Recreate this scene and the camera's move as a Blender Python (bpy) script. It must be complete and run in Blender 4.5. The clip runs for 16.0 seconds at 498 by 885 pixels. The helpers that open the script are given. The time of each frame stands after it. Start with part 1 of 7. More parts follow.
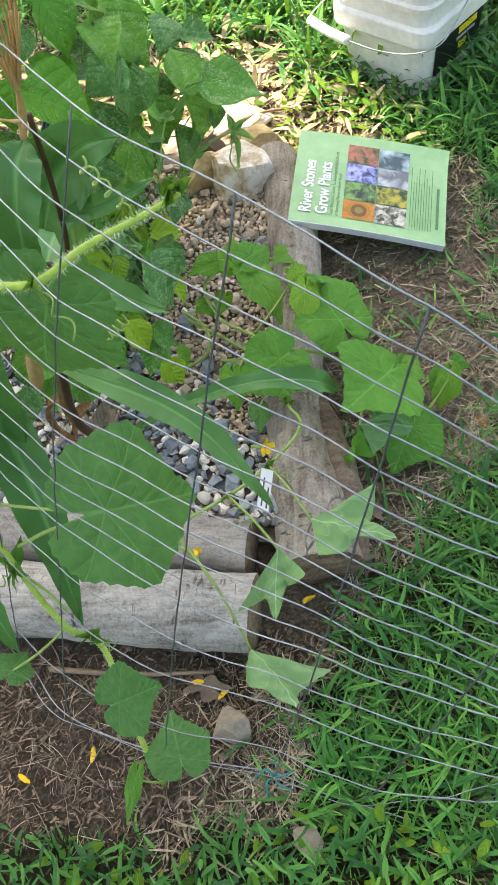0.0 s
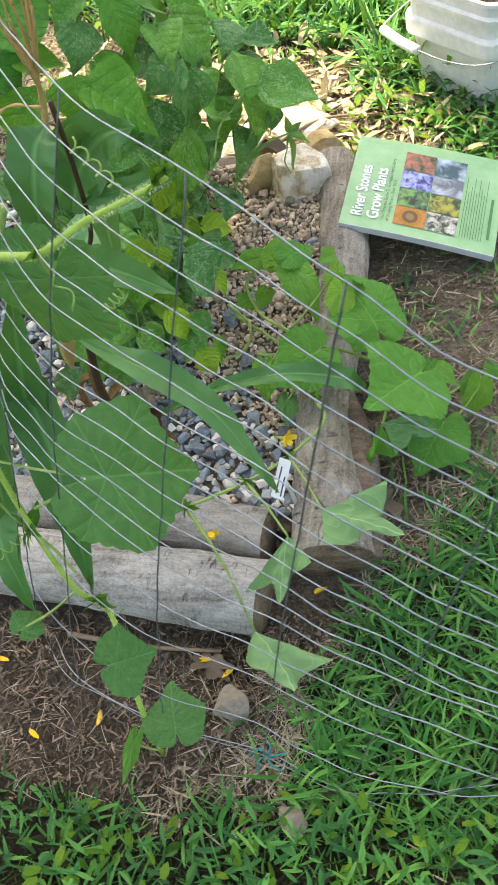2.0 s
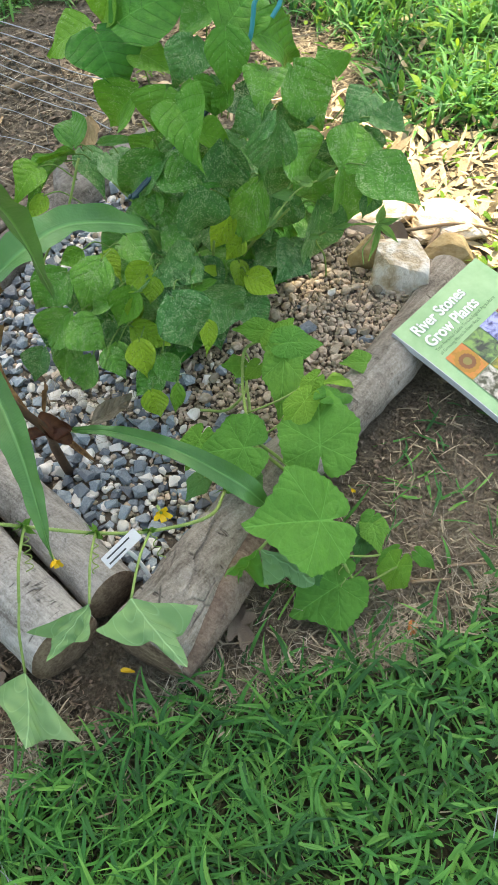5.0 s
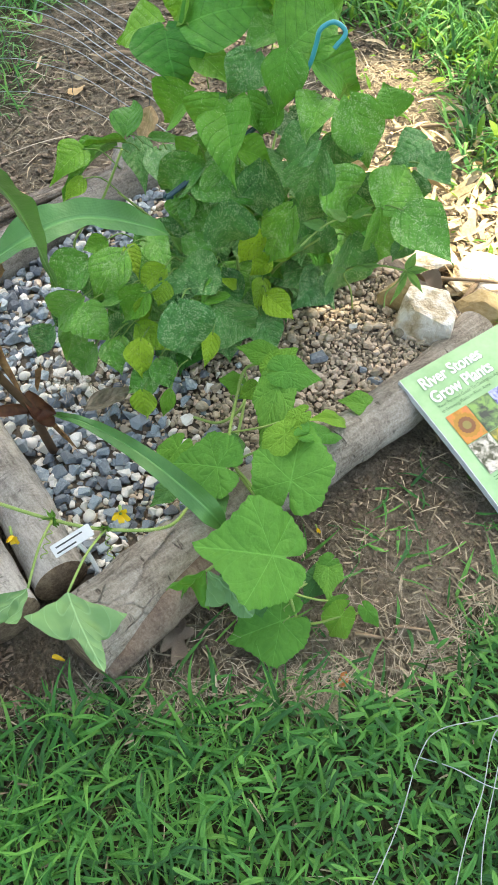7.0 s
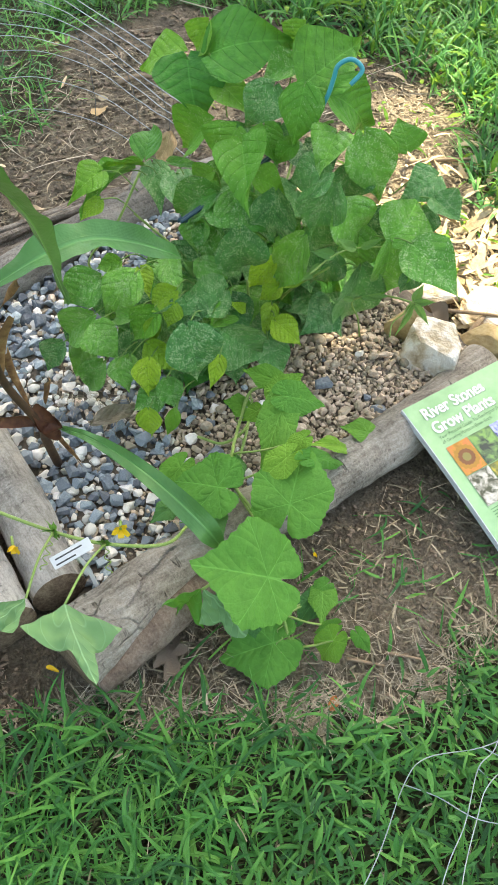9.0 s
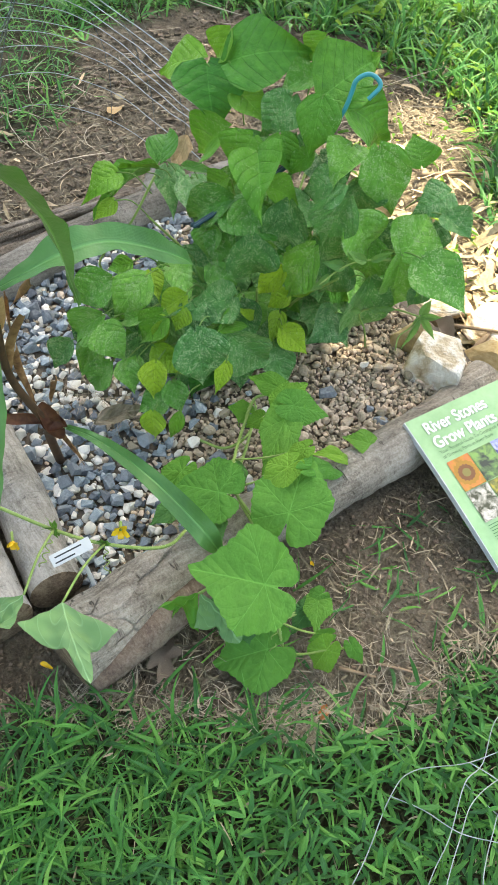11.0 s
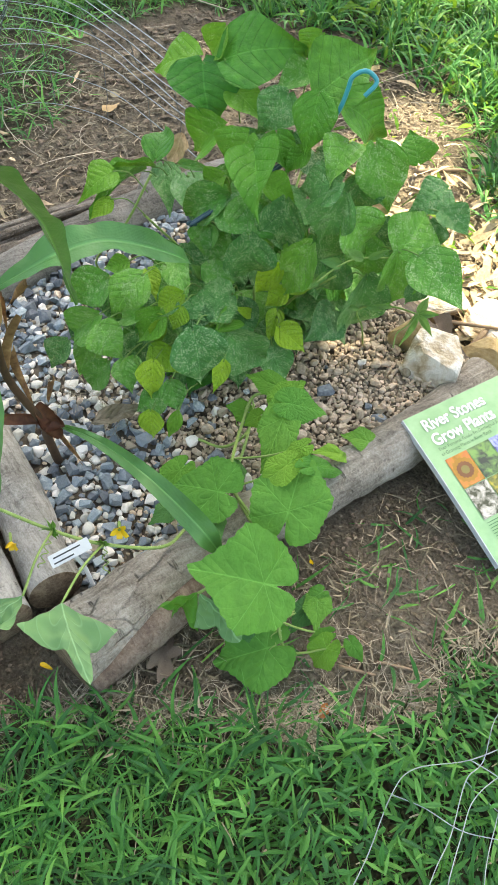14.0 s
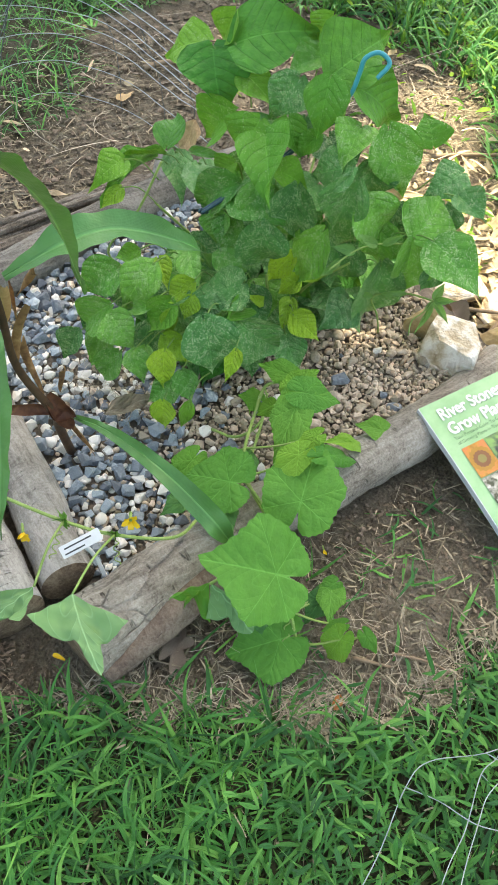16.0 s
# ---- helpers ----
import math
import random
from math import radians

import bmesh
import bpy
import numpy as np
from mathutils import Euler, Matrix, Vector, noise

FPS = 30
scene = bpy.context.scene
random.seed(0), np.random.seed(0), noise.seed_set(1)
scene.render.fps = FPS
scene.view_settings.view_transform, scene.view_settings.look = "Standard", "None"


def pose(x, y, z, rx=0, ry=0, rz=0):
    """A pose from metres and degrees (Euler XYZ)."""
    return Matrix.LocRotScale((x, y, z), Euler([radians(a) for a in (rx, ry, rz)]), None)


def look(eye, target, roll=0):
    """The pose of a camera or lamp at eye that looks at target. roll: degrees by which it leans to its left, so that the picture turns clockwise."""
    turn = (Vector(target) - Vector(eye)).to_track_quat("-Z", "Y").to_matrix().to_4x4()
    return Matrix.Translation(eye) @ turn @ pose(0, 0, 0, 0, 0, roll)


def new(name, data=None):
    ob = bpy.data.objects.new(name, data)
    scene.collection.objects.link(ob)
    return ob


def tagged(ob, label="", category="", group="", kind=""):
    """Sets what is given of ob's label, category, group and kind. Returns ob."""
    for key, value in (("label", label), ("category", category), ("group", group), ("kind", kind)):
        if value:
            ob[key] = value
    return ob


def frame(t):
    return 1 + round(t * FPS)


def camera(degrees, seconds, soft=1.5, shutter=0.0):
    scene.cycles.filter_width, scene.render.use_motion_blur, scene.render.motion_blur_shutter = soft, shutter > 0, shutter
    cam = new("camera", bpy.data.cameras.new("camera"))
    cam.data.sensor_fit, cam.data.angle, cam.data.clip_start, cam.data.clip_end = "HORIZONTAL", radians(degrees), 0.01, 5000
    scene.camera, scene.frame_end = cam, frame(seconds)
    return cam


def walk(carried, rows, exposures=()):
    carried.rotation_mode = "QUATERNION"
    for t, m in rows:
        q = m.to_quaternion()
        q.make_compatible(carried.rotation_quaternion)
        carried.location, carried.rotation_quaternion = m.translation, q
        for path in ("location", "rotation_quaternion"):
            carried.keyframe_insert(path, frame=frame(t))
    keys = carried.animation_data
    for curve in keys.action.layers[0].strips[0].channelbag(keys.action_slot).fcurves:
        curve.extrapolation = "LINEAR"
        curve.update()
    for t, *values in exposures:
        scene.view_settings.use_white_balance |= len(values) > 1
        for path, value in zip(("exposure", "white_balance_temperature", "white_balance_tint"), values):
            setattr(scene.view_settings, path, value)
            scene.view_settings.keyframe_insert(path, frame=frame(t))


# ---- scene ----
cam = camera(33.5, 16.0, 1.5, 0.12)
PATH = [
    (0, (0.165, -0.29, 1.081), (-0.112, 0.806, -0.569), -14.7),
    (0.5, (0.148, -0.316, 1.08), (-0.178, 0.776, -0.563), -14.6),
    (1, (0.12, -0.316, 1.094), (-0.23, 0.768, -0.55), -15.2),
    (1.5, (0.138, -0.33, 1.091), (-0.219, 0.755, -0.551), -15.8),
    (2, (0.244, -0.324, 1.085), (-0.216, 0.77, -0.525), -17.4),
    (2.5, (0.401, -0.349, 1.049), (-0.138, 0.762, -0.524), -12.4),
    (3, (0.464, -0.311, 1.048), (-0.112, 0.784, -0.524), -13.1),
    (3.5, (0.498, -0.192, 1.017), (-0.205, 0.842, -0.545), -9.0),
    (4, (0.523, -0.139, 1.04), (-0.313, 0.804, -0.513), -11.3),
    (4.2, (0.554, -0.116, 1.038), (-0.313, 0.826, -0.499), -11.0),
    (6.3, (0.593, 0.044, 1.063), (-0.397, 0.829, -0.488), -3.0),
    (6.5, (0.602, 0.052, 1.065), (-0.388, 0.845, -0.481), -1.4),
    (7, (0.619, 0.054, 1.068), (-0.365, 0.852, -0.48), 0.2),
    (7.5, (0.633, 0.058, 1.076), (-0.356, 0.853, -0.469), 1.4),
    (8, (0.632, 0.058, 1.082), (-0.376, 0.855, -0.451), 1.5),
    (8.5, (0.631, 0.058, 1.082), (-0.385, 0.869, -0.439), 1.9),
    (9, (0.63, 0.054, 1.085), (-0.392, 0.86, -0.433), 2.2),
    (11.5, (0.624, 0.049, 1.098), (-0.396, 0.863, -0.418), 5.2),
    (12, (0.624, 0.048, 1.097), (-0.399, 0.866, -0.414), 5.1),
    (12.5, (0.626, 0.048, 1.092), (-0.398, 0.87, -0.416), 5.0),
    (13, (0.624, 0.05, 1.096), (-0.39, 0.865, -0.423), 4.8),
    (13.5, (0.623, 0.05, 1.095), (-0.392, 0.866, -0.422), 4.8),
    (14, (0.621, 0.051, 1.097), (-0.391, 0.862, -0.425), 4.7),
    (14.5, (0.623, 0.053, 1.094), (-0.386, 0.864, -0.431), 4.9),
    (15, (0.628, 0.052, 1.094), (-0.38, 0.862, -0.432), 4.7),
    (15.5, (0.624, 0.057, 1.091), (-0.385, 0.846, -0.444), 4.0),
    (16, (0.624, 0.066, 1.087), (-0.404, 0.825, -0.451), 2.7),
]
EXPO = [(0.0, 1.74, 8480, 8), (2.5, 1.74, 8480, 8), (3.5, 1.70, 8450, 7), (4.2, 1.66, 8420, 6), (6.3, 2.04, 8420, 5), (9.2, 2.03, 8420, 5), (11.3, 1.99, 8420, 5), (16.0, 2.01, 8420, 5)]
walk(cam, [(t, look(eye, target, roll)) for t, eye, target, roll in PATH], EXPO)

# ---- sky and sun ----
SUN = Vector((-0.30, 0.42, 1.0)).normalized()
world = bpy.data.worlds.new("sky")
scene.world = world
world.use_nodes = True
wn = world.node_tree.nodes
sky = wn.new("ShaderNodeTexSky")
sky.sky_type, sky.sun_disc = "NISHITA", False
sky.sun_elevation = math.asin(SUN.z)
sky.sun_rotation = math.atan2(SUN.x, SUN.y)
sky.dust_density, sky.air_density = 2.5, 1.0
world.node_tree.links.new(sky.outputs[0], wn["Background"].inputs[0])
wn["Background"].inputs[1].default_value = 0.15
sun = new("sun", bpy.data.lights.new("sun", "SUN"))
sun.data.energy, sun.data.angle, sun.data.color = 3.9, radians(0.5), (1.0, 0.93, 0.82)
sun.matrix_world = look(tuple(SUN * 20), (0, 0, 0))


# ---- materials ----
def nodes_of(name):
    m = bpy.data.materials.new(name)
    m.use_nodes = True
    n, l = m.node_tree.nodes, m.node_tree.links
    return m, n, l, n["Principled BSDF"]


def ramp(n, l, source, stops):
    r = n.new("ShaderNodeValToRGB")
    e = r.color_ramp.elements
    while len(e) < len(stops):
        e.new(0.5)
    for k, (p, c) in enumerate(stops):
        e[k].position, e[k].color = p, (*c, 1)
    l.new(source, r.inputs[0])
    return r.outputs[0]


def noise_tex(n, l, scale, detail=5, rough=0.6, coords=None, dist=0.0):
    t = n.new("ShaderNodeTexNoise")
    t.inputs["Scale"].default_value, t.inputs["Detail"].default_value = scale, detail
    t.inputs["Roughness"].default_value, t.inputs["Distortion"].default_value = rough, dist
    if coords is not None:
        l.new(coords, t.inputs["Vector"])
    return t.outputs["Fac"]


def mixc(n, l, fac, a, b, mode="MIX"):
    m = n.new("ShaderNodeMix")
    m.data_type, m.blend_type = "RGBA", mode
    for sock, v in ((0, fac), (6, a), (7, b)):
        if isinstance(v, (int, float)):
            m.inputs[sock].default_value = v
        elif isinstance(v, tuple):
            m.inputs[sock].default_value = (*v, 1)
        else:
            l.new(v, m.inputs[sock])
    return m.outputs[2]


def maths(n, l, op, a, b=0.0, c=0.0):
    m = n.new("ShaderNodeMath")
    m.operation = op
    for k, v in enumerate((a, b, c)):
        if isinstance(v, (int, float)):
            m.inputs[k].default_value = v
        else:
            l.new(v, m.inputs[k])
    return m.outputs[0]


def bump(n, l, bsdf, height, strength=0.3, distance=0.002):
    b = n.new("ShaderNodeBump")
    b.inputs["Strength"].default_value, b.inputs["Distance"].default_value = strength, distance
    l.new(height, b.inputs["Height"])
    l.new(b.outputs[0], bsdf.inputs["Normal"])


def vary(n, l, colour, source, amount=0.25, hue=0.02):
    """Random value and hue by piece."""
    h = n.new("ShaderNodeHueSaturation")
    l.new(colour, h.inputs["Color"])
    l.new(maths(n, l, "MULTIPLY_ADD", source, 2 * amount, 1 - amount), h.inputs["Value"])
    l.new(maths(n, l, "MULTIPLY_ADD", source, -2 * hue, 0.5 + hue), h.inputs["Hue"])
    return h.outputs[0]


def rough_mat(name, stops, scale=20, fine=180, rough=0.8, bumpy=0.4, depth=0.003, by=None, amount=0.2, hue=0.01, coords="Object", spec=0.3, metal=0.0):
    m, n, l, b = nodes_of(name)
    tc = n.new("ShaderNodeTexCoord").outputs[coords]
    big, small = noise_tex(n, l, scale, 5, 0.65, tc), noise_tex(n, l, fine, 4, 0.6, tc)
    f = maths(n, l, "MULTIPLY_ADD", small, 0.45, maths(n, l, "MULTIPLY", big, 0.55))
    c = ramp(n, l, f, stops)
    if by == "object":
        c = vary(n, l, c, n.new("ShaderNodeObjectInfo").outputs["Random"], amount, hue)
    elif by == "island":
        c = vary(n, l, c, n.new("ShaderNodeNewGeometry").outputs["Random Per Island"], amount, hue)
    l.new(c, b.inputs["Base Color"])
    b.inputs["Roughness"].default_value, b.inputs["Metallic"].default_value = rough, metal
    b.inputs["Specular IOR Level"].default_value = spec
    bump(n, l, b, f, bumpy, depth)
    return m


def leaf_mat(name, dark, light, spots=0.0, spot_colour=(0.50, 0.62, 0.36), by="object", rough=0.45, veins=6.0, glow=0.22, palmate=False, amount=0.18, parallel=False, shine=0.3, brown=0.0, midrib=0.75, vein_show=None):
    """A leaf: uv x runs across (0.5 is the midrib), uv y from base to tip."""
    m, n, l, b = nodes_of(name)
    uv = n.new("ShaderNodeSeparateXYZ")
    l.new(n.new("ShaderNodeTexCoord").outputs["UV"], uv.inputs[0])
    tc = n.new("ShaderNodeTexCoord").outputs["Object"]
    own = n.new("ShaderNodeObjectInfo").outputs["Random"] if by == "object" else n.new("ShaderNodeNewGeometry").outputs["Random Per Island"]
    if by == "object":
        shift = n.new("ShaderNodeVectorMath")
        shift.operation = "ADD"
        l.new(tc, shift.inputs[0])
        l.new(maths(n, l, "MULTIPLY", own, 37.0), shift.inputs[1])
        tc = shift.outputs[0]
    across = maths(n, l, "ABSOLUTE", maths(n, l, "SUBTRACT", uv.outputs[0], 0.5))
    mid = maths(n, l, "SMOOTH_MIN", maths(n, l, "MULTIPLY", across, 13.0 if parallel else 60.0), 1.0, 0.2)
    if parallel:
        side = maths(n, l, "MULTIPLY_ADD", maths(n, l, "SINE", maths(n, l, "MULTIPLY", across, 160.0)), 0.02, 0.98)
        ridge = side
    elif palmate:
        ang = maths(n, l, "ARCTAN2", across, maths(n, l, "SUBTRACT", uv.outputs[1], 0.02))
        far = maths(n, l, "SQRT", maths(n, l, "MULTIPLY_ADD", across, across, maths(n, l, "MULTIPLY", uv.outputs[1], uv.outputs[1])))
        wave = maths(n, l, "ABSOLUTE", maths(n, l, "SINE", maths(n, l, "MULTIPLY", ang, 3.1)))
        main = maths(n, l, "SMOOTH_MIN", maths(n, l, "MULTIPLY", maths(n, l, "MULTIPLY", wave, far), 34.0), 1.0, 0.2)
        # side veins leave the main ones at a slant
        slant = maths(n, l, "SUBTRACT", far, maths(n, l, "MULTIPLY", maths(n, l, "MULTIPLY", wave, far), 0.55))
        small_v = maths(n, l, "ABSOLUTE", maths(n, l, "SINE", maths(n, l, "MULTIPLY", slant, 19.0)))
        side = maths(n, l, "MULTIPLY", main, maths(n, l, "MULTIPLY_ADD", maths(n, l, "SMOOTH_MIN", maths(n, l, "MULTIPLY", small_v, 5.0), 1.0, 0.2), 0.35, 0.65))
        ridge = maths(n, l, "MULTIPLY_ADD", small_v, 0.55, maths(n, l, "SQRT", maths(n, l, "MULTIPLY", wave, far)))
    else:
        side = maths(n, l, "SUBTRACT", uv.outputs[1], maths(n, l, "MULTIPLY", across, 0.55))
        side = maths(n, l, "SUBTRACT", side, maths(n, l, "MULTIPLY", maths(n, l, "MULTIPLY", across, across), 0.7))
        side = maths(n, l, "ABSOLUTE", maths(n, l, "SINE", maths(n, l, "MULTIPLY", side, veins * math.pi)))
        ridge = side
        side = maths(n, l, "SMOOTH_MIN", maths(n, l, "MULTIPLY", side, 6.0), 1.0, 0.2)
    vein = maths(n, l, "MULTIPLY", mid, side)
    vein_line = vein if palmate else mid
    small = noise_tex(n, l, 6, 5, 0.7, tc)
    quilt = noise_tex(n, l, 13, 5, 0.62, tc)
    c = mixc(n, l, maths(n, l, "MULTIPLY_ADD", quilt, 0.9, maths(n, l, "MULTIPLY_ADD", small, 1.6, -0.75)), dark, light)
    pale = tuple(min(1, 1.45 * v + 0.04) for v in light)
    show = vein_show if vein_show is not None else midrib if parallel else 0.50 if palmate else 0.35
    c = mixc(n, l, maths(n, l, "MULTIPLY_ADD", vein_line, -show, show), c, pale)
    if not palmate and not parallel:
        c = mixc(n, l, maths(n, l, "MULTIPLY_ADD", side, -0.45, 0.45), c, tuple(0.6 * q for q in dark))
    c = vary(n, l, c, own, amount, 0.015 if by == "object" else 0.03)
    if spots:
        s = noise_tex(n, l, 42, 3, 0.6, tc)
        patch = noise_tex(n, l, 4.5, 3, 0.6, tc)
        hit = maths(n, l, "MULTIPLY_ADD", patch, 0.45, s)
        hit = maths(n, l, "MULTIPLY_ADD", maths(n, l, "SUBTRACT", hit, 0.875 - spots * 0.10), 12.0, 0.0)
        hit = maths(n, l, "MINIMUM", maths(n, l, "MAXIMUM", hit, 0.0), 1.0)
        c = mixc(n, l, maths(n, l, "MULTIPLY", hit, 0.55), c, spot_colour)
    if brown:
        s = noise_tex(n, l, 30, 2, 0.5, tc)
        hit = maths(n, l, "GREATER_THAN", s, 0.68 - 0.02 * brown)
        c = mixc(n, l, maths(n, l, "MULTIPLY", hit, 0.8), c, (0.05, 0.045, 0.012))
    l.new(c, b.inputs["Base Color"])
    b.inputs["Roughness"].default_value = rough
    b.inputs["Specular IOR Level"].default_value = shine
    relief_ = maths(n, l, "MULTIPLY_ADD", quilt, 0.8, maths(n, l, "MULTIPLY", ridge, 0.05 if parallel else 0.42 if palmate else 0.19))
    bump(n, l, b, maths(n, l, "MULTIPLY_ADD", vein, 0.25 if parallel else 0.06 if palmate else 0.12, relief_), 0.75, 0.006 if palmate else 0.008)
    tr = n.new("ShaderNodeBsdfTranslucent")
    l.new(mixc(n, l, 0.5, c, (0.35, 0.55, 0.05)), tr.inputs[0])
    mx = n.new("ShaderNodeMixShader")
    mx.inputs[0].default_value = glow
    l.new(b.outputs[0], mx.inputs[1])
    l.new(tr.outputs[0], mx.inputs[2])
    l.new(mx.outputs[0], n["Material Output"].inputs[0])
    return m


def plain(name, colour, rough=0.5, metal=0.0):
    m, n, l, b = nodes_of(name)
    tc = n.new("ShaderNodeTexCoord").outputs["Object"]
    f = noise_tex(n, l, 60, 5, 0.6, tc)
    l.new(mixc(n, l, f, tuple(0.82 * v for v in colour), tuple(min(1, 1.12 * v) for v in colour)), b.inputs["Base Color"])
    b.inputs["Roughness"].default_value, b.inputs["Metallic"].default_value = rough, metal
    bump(n, l, b, f, 0.08, 0.001)
    return m


BEAN = [leaf_mat("bean_leaf_green", (0.052, 0.220, 0.028), (0.130, 0.400, 0.056), 1.1, glow=0.10, amount=0.30),
        leaf_mat("bean_leaf_dark", (0.038, 0.165, 0.040), (0.092, 0.310, 0.072), 1.25, glow=0.07, amount=0.32),
        leaf_mat("bean_leaf_light", (0.075, 0.255, 0.020), (0.130, 0.375, 0.040), 0.35, glow=0.14),
        leaf_mat("bean_leaf_yellowing", (0.20, 0.39, 0.02), (0.34, 0.54, 0.05), 0.3, glow=0.15, brown=1.0),
        leaf_mat("bean_leaf_clean", (0.030, 0.160, 0.018), (0.080, 0.305, 0.036), 0.0, glow=0.08)]
CUKE = [leaf_mat("cucumber_leaf", (0.070, 0.235, 0.030), (0.120, 0.345, 0.050), glow=0.22, palmate=True, rough=0.6),
        leaf_mat("cucumber_leaf_underside", (0.165, 0.325, 0.125), (0.235, 0.405, 0.185), glow=0.15, palmate=True, rough=0.75, shine=0.15, vein_show=0.8),
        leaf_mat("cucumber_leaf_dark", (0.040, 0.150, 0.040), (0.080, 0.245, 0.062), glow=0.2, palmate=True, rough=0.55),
        leaf_mat("cucumber_leaf_young", (0.115, 0.30, 0.030), (0.175, 0.40, 0.050), glow=0.22, palmate=True, rough=0.6)]
CORN = leaf_mat("corn_leaf", (0.040, 0.145, 0.036), (0.110, 0.290, 0.080), glow=0.08, rough=0.40, parallel=True, shine=0.40)
STEM = rough_mat("green_stem", [(0.3, (0.17, 0.29, 0.06)), (0.7, (0.34, 0.45, 0.15))], 40, 200, 0.6)
BEANSTEM = rough_mat("bean_stalk", [(0.3, (0.10, 0.21, 0.04)), (0.7, (0.20, 0.33, 0.09))], 40, 200, 0.6)
VINESTEM = rough_mat("young_vine_stem", [(0.3, (0.24, 0.40, 0.05)), (0.7, (0.42, 0.58, 0.13))], 40, 200, 0.55)
HAIR = plain("stem_hair", (0.62, 0.70, 0.45), 0.6)
HUSK = rough_mat("dry_husk", [(0.3, (0.11, 0.05, 0.024)), (0.55, (0.29, 0.16, 0.07)), (0.75, (0.46, 0.31, 0.16))], 15, 120, 0.8)
REDHUSK = rough_mat("red_brown_sheath", [(0.3, (0.06, 0.020, 0.012)), (0.55, (0.145, 0.055, 0.026)), (0.75, (0.26, 0.15, 0.055))], 15, 120, 0.6)
TASSEL = rough_mat("dry_tassel", [(0.3, (0.40, 0.225, 0.085)), (0.7, (0.64, 0.43, 0.21))], 25, 160, 0.85)
STALK = rough_mat("corn_stalk", [(0.3, (0.035, 0.022, 0.014)), (0.7, (0.105, 0.055, 0.028))], 25, 120, 0.6)
YELLOW = plain("yellow_petal", (0.85, 0.55, 0.02), 0.5)
WHITE_PLASTIC = rough_mat("white_plastic", [(0.3, (0.60, 0.59, 0.55)), (0.6, (0.82, 0.81, 0.78))], 9, 60, 0.4, 0.06, 0.001, spec=0.5)
GRIP = plain("bright_white_plastic", (0.84, 0.84, 0.82), 0.4)
WIRE = rough_mat("galvanised_wire", [(0.3, (0.21, 0.245, 0.27)), (0.7, (0.42, 0.465, 0.50))], 60, 300, 0.38, 0.1, 0.0005, metal=0.75, spec=0.5)
DARKWIRE = rough_mat("tarnished_wire", [(0.3, (0.07, 0.08, 0.085)), (0.7, (0.16, 0.18, 0.19))], 60, 300, 0.5, 0.1, 0.0005, metal=0.5)
TEAL = plain("teal_cord", (0.02, 0.26, 0.25), 0.6)
STAKE = plain("dark_green_stake", (0.018, 0.065, 0.085), 0.35)
BLUE = plain("blue_green_hook", (0.025, 0.30, 0.35), 0.3)
SLATE = rough_mat("slate_chip", [(0.30, (0.100, 0.125, 0.150)), (0.5, (0.205, 0.240, 0.270)), (0.72, (0.42, 0.46, 0.485))], 45, 260, 0.62, 0.3, 0.002, "object", 0.5, 0.02, spec=0.4)
SLATE_R = rough_mat("slate_chips", [(0.30, (0.100, 0.125, 0.150)), (0.5, (0.205, 0.240, 0.270)), (0.72, (0.42, 0.46, 0.485))], 45, 260, 0.62, 0.3, 0.002, "island", 0.5, 0.02, spec=0.4)
PALE = rough_mat("white_pebble", [(0.28, (0.56, 0.50, 0.42)), (0.55, (0.80, 0.77, 0.71))], 50, 260, 0.6, 0.2, 0.002, "object", 0.16, 0.02)
PALE_R = rough_mat("white_pebbles", [(0.28, (0.56, 0.50, 0.42)), (0.55, (0.80, 0.77, 0.71))], 50, 260, 0.6, 0.2, 0.002, "island", 0.16, 0.02)
TAN = rough_mat("tan_pebble", [(0.28, (0.31, 0.225, 0.15)), (0.5, (0.50, 0.405, 0.30)), (0.72, (0.70, 0.61, 0.50))], 50, 260, 0.85, 0.3, 0.002, "object", 0.38, 0.012)
TAN_R = rough_mat("tan_pebbles", [(0.28, (0.31, 0.225, 0.15)), (0.5, (0.50, 0.405, 0.30)), (0.72, (0.70, 0.61, 0.50))], 50, 260, 0.85, 0.3, 0.002, "island", 0.38, 0.012)
QUARTZ = rough_mat("quartz", [(0.36, (0.30, 0.19, 0.09)), (0.47, (0.60, 0.48, 0.33)), (0.56, (0.82, 0.76, 0.67))], 2.2, 6, 0.5, 0.5, 0.05)
ROCK = rough_mat("field_stone", [(0.3, (0.21, 0.175, 0.13)), (0.7, (0.38, 0.33, 0.26))], 3, 14, 0.85, 0.4, 0.004)
YROCK = rough_mat("yellow_stone", [(0.3, (0.30, 0.20, 0.08)), (0.7, (0.58, 0.46, 0.26))], 3, 14, 0.85, 0.4, 0.004)
DRYLEAF = rough_mat("dry_leaf", [(0.3, (0.11, 0.085, 0.065)), (0.7, (0.26, 0.20, 0.15))], 30, 160, 0.85, 0.3, 0.002)
TWIG = rough_mat("twig", [(0.3, (0.16, 0.11, 0.07)), (0.7, (0.36, 0.27, 0.18))], 30, 160, 0.85, 0.3, 0.002)


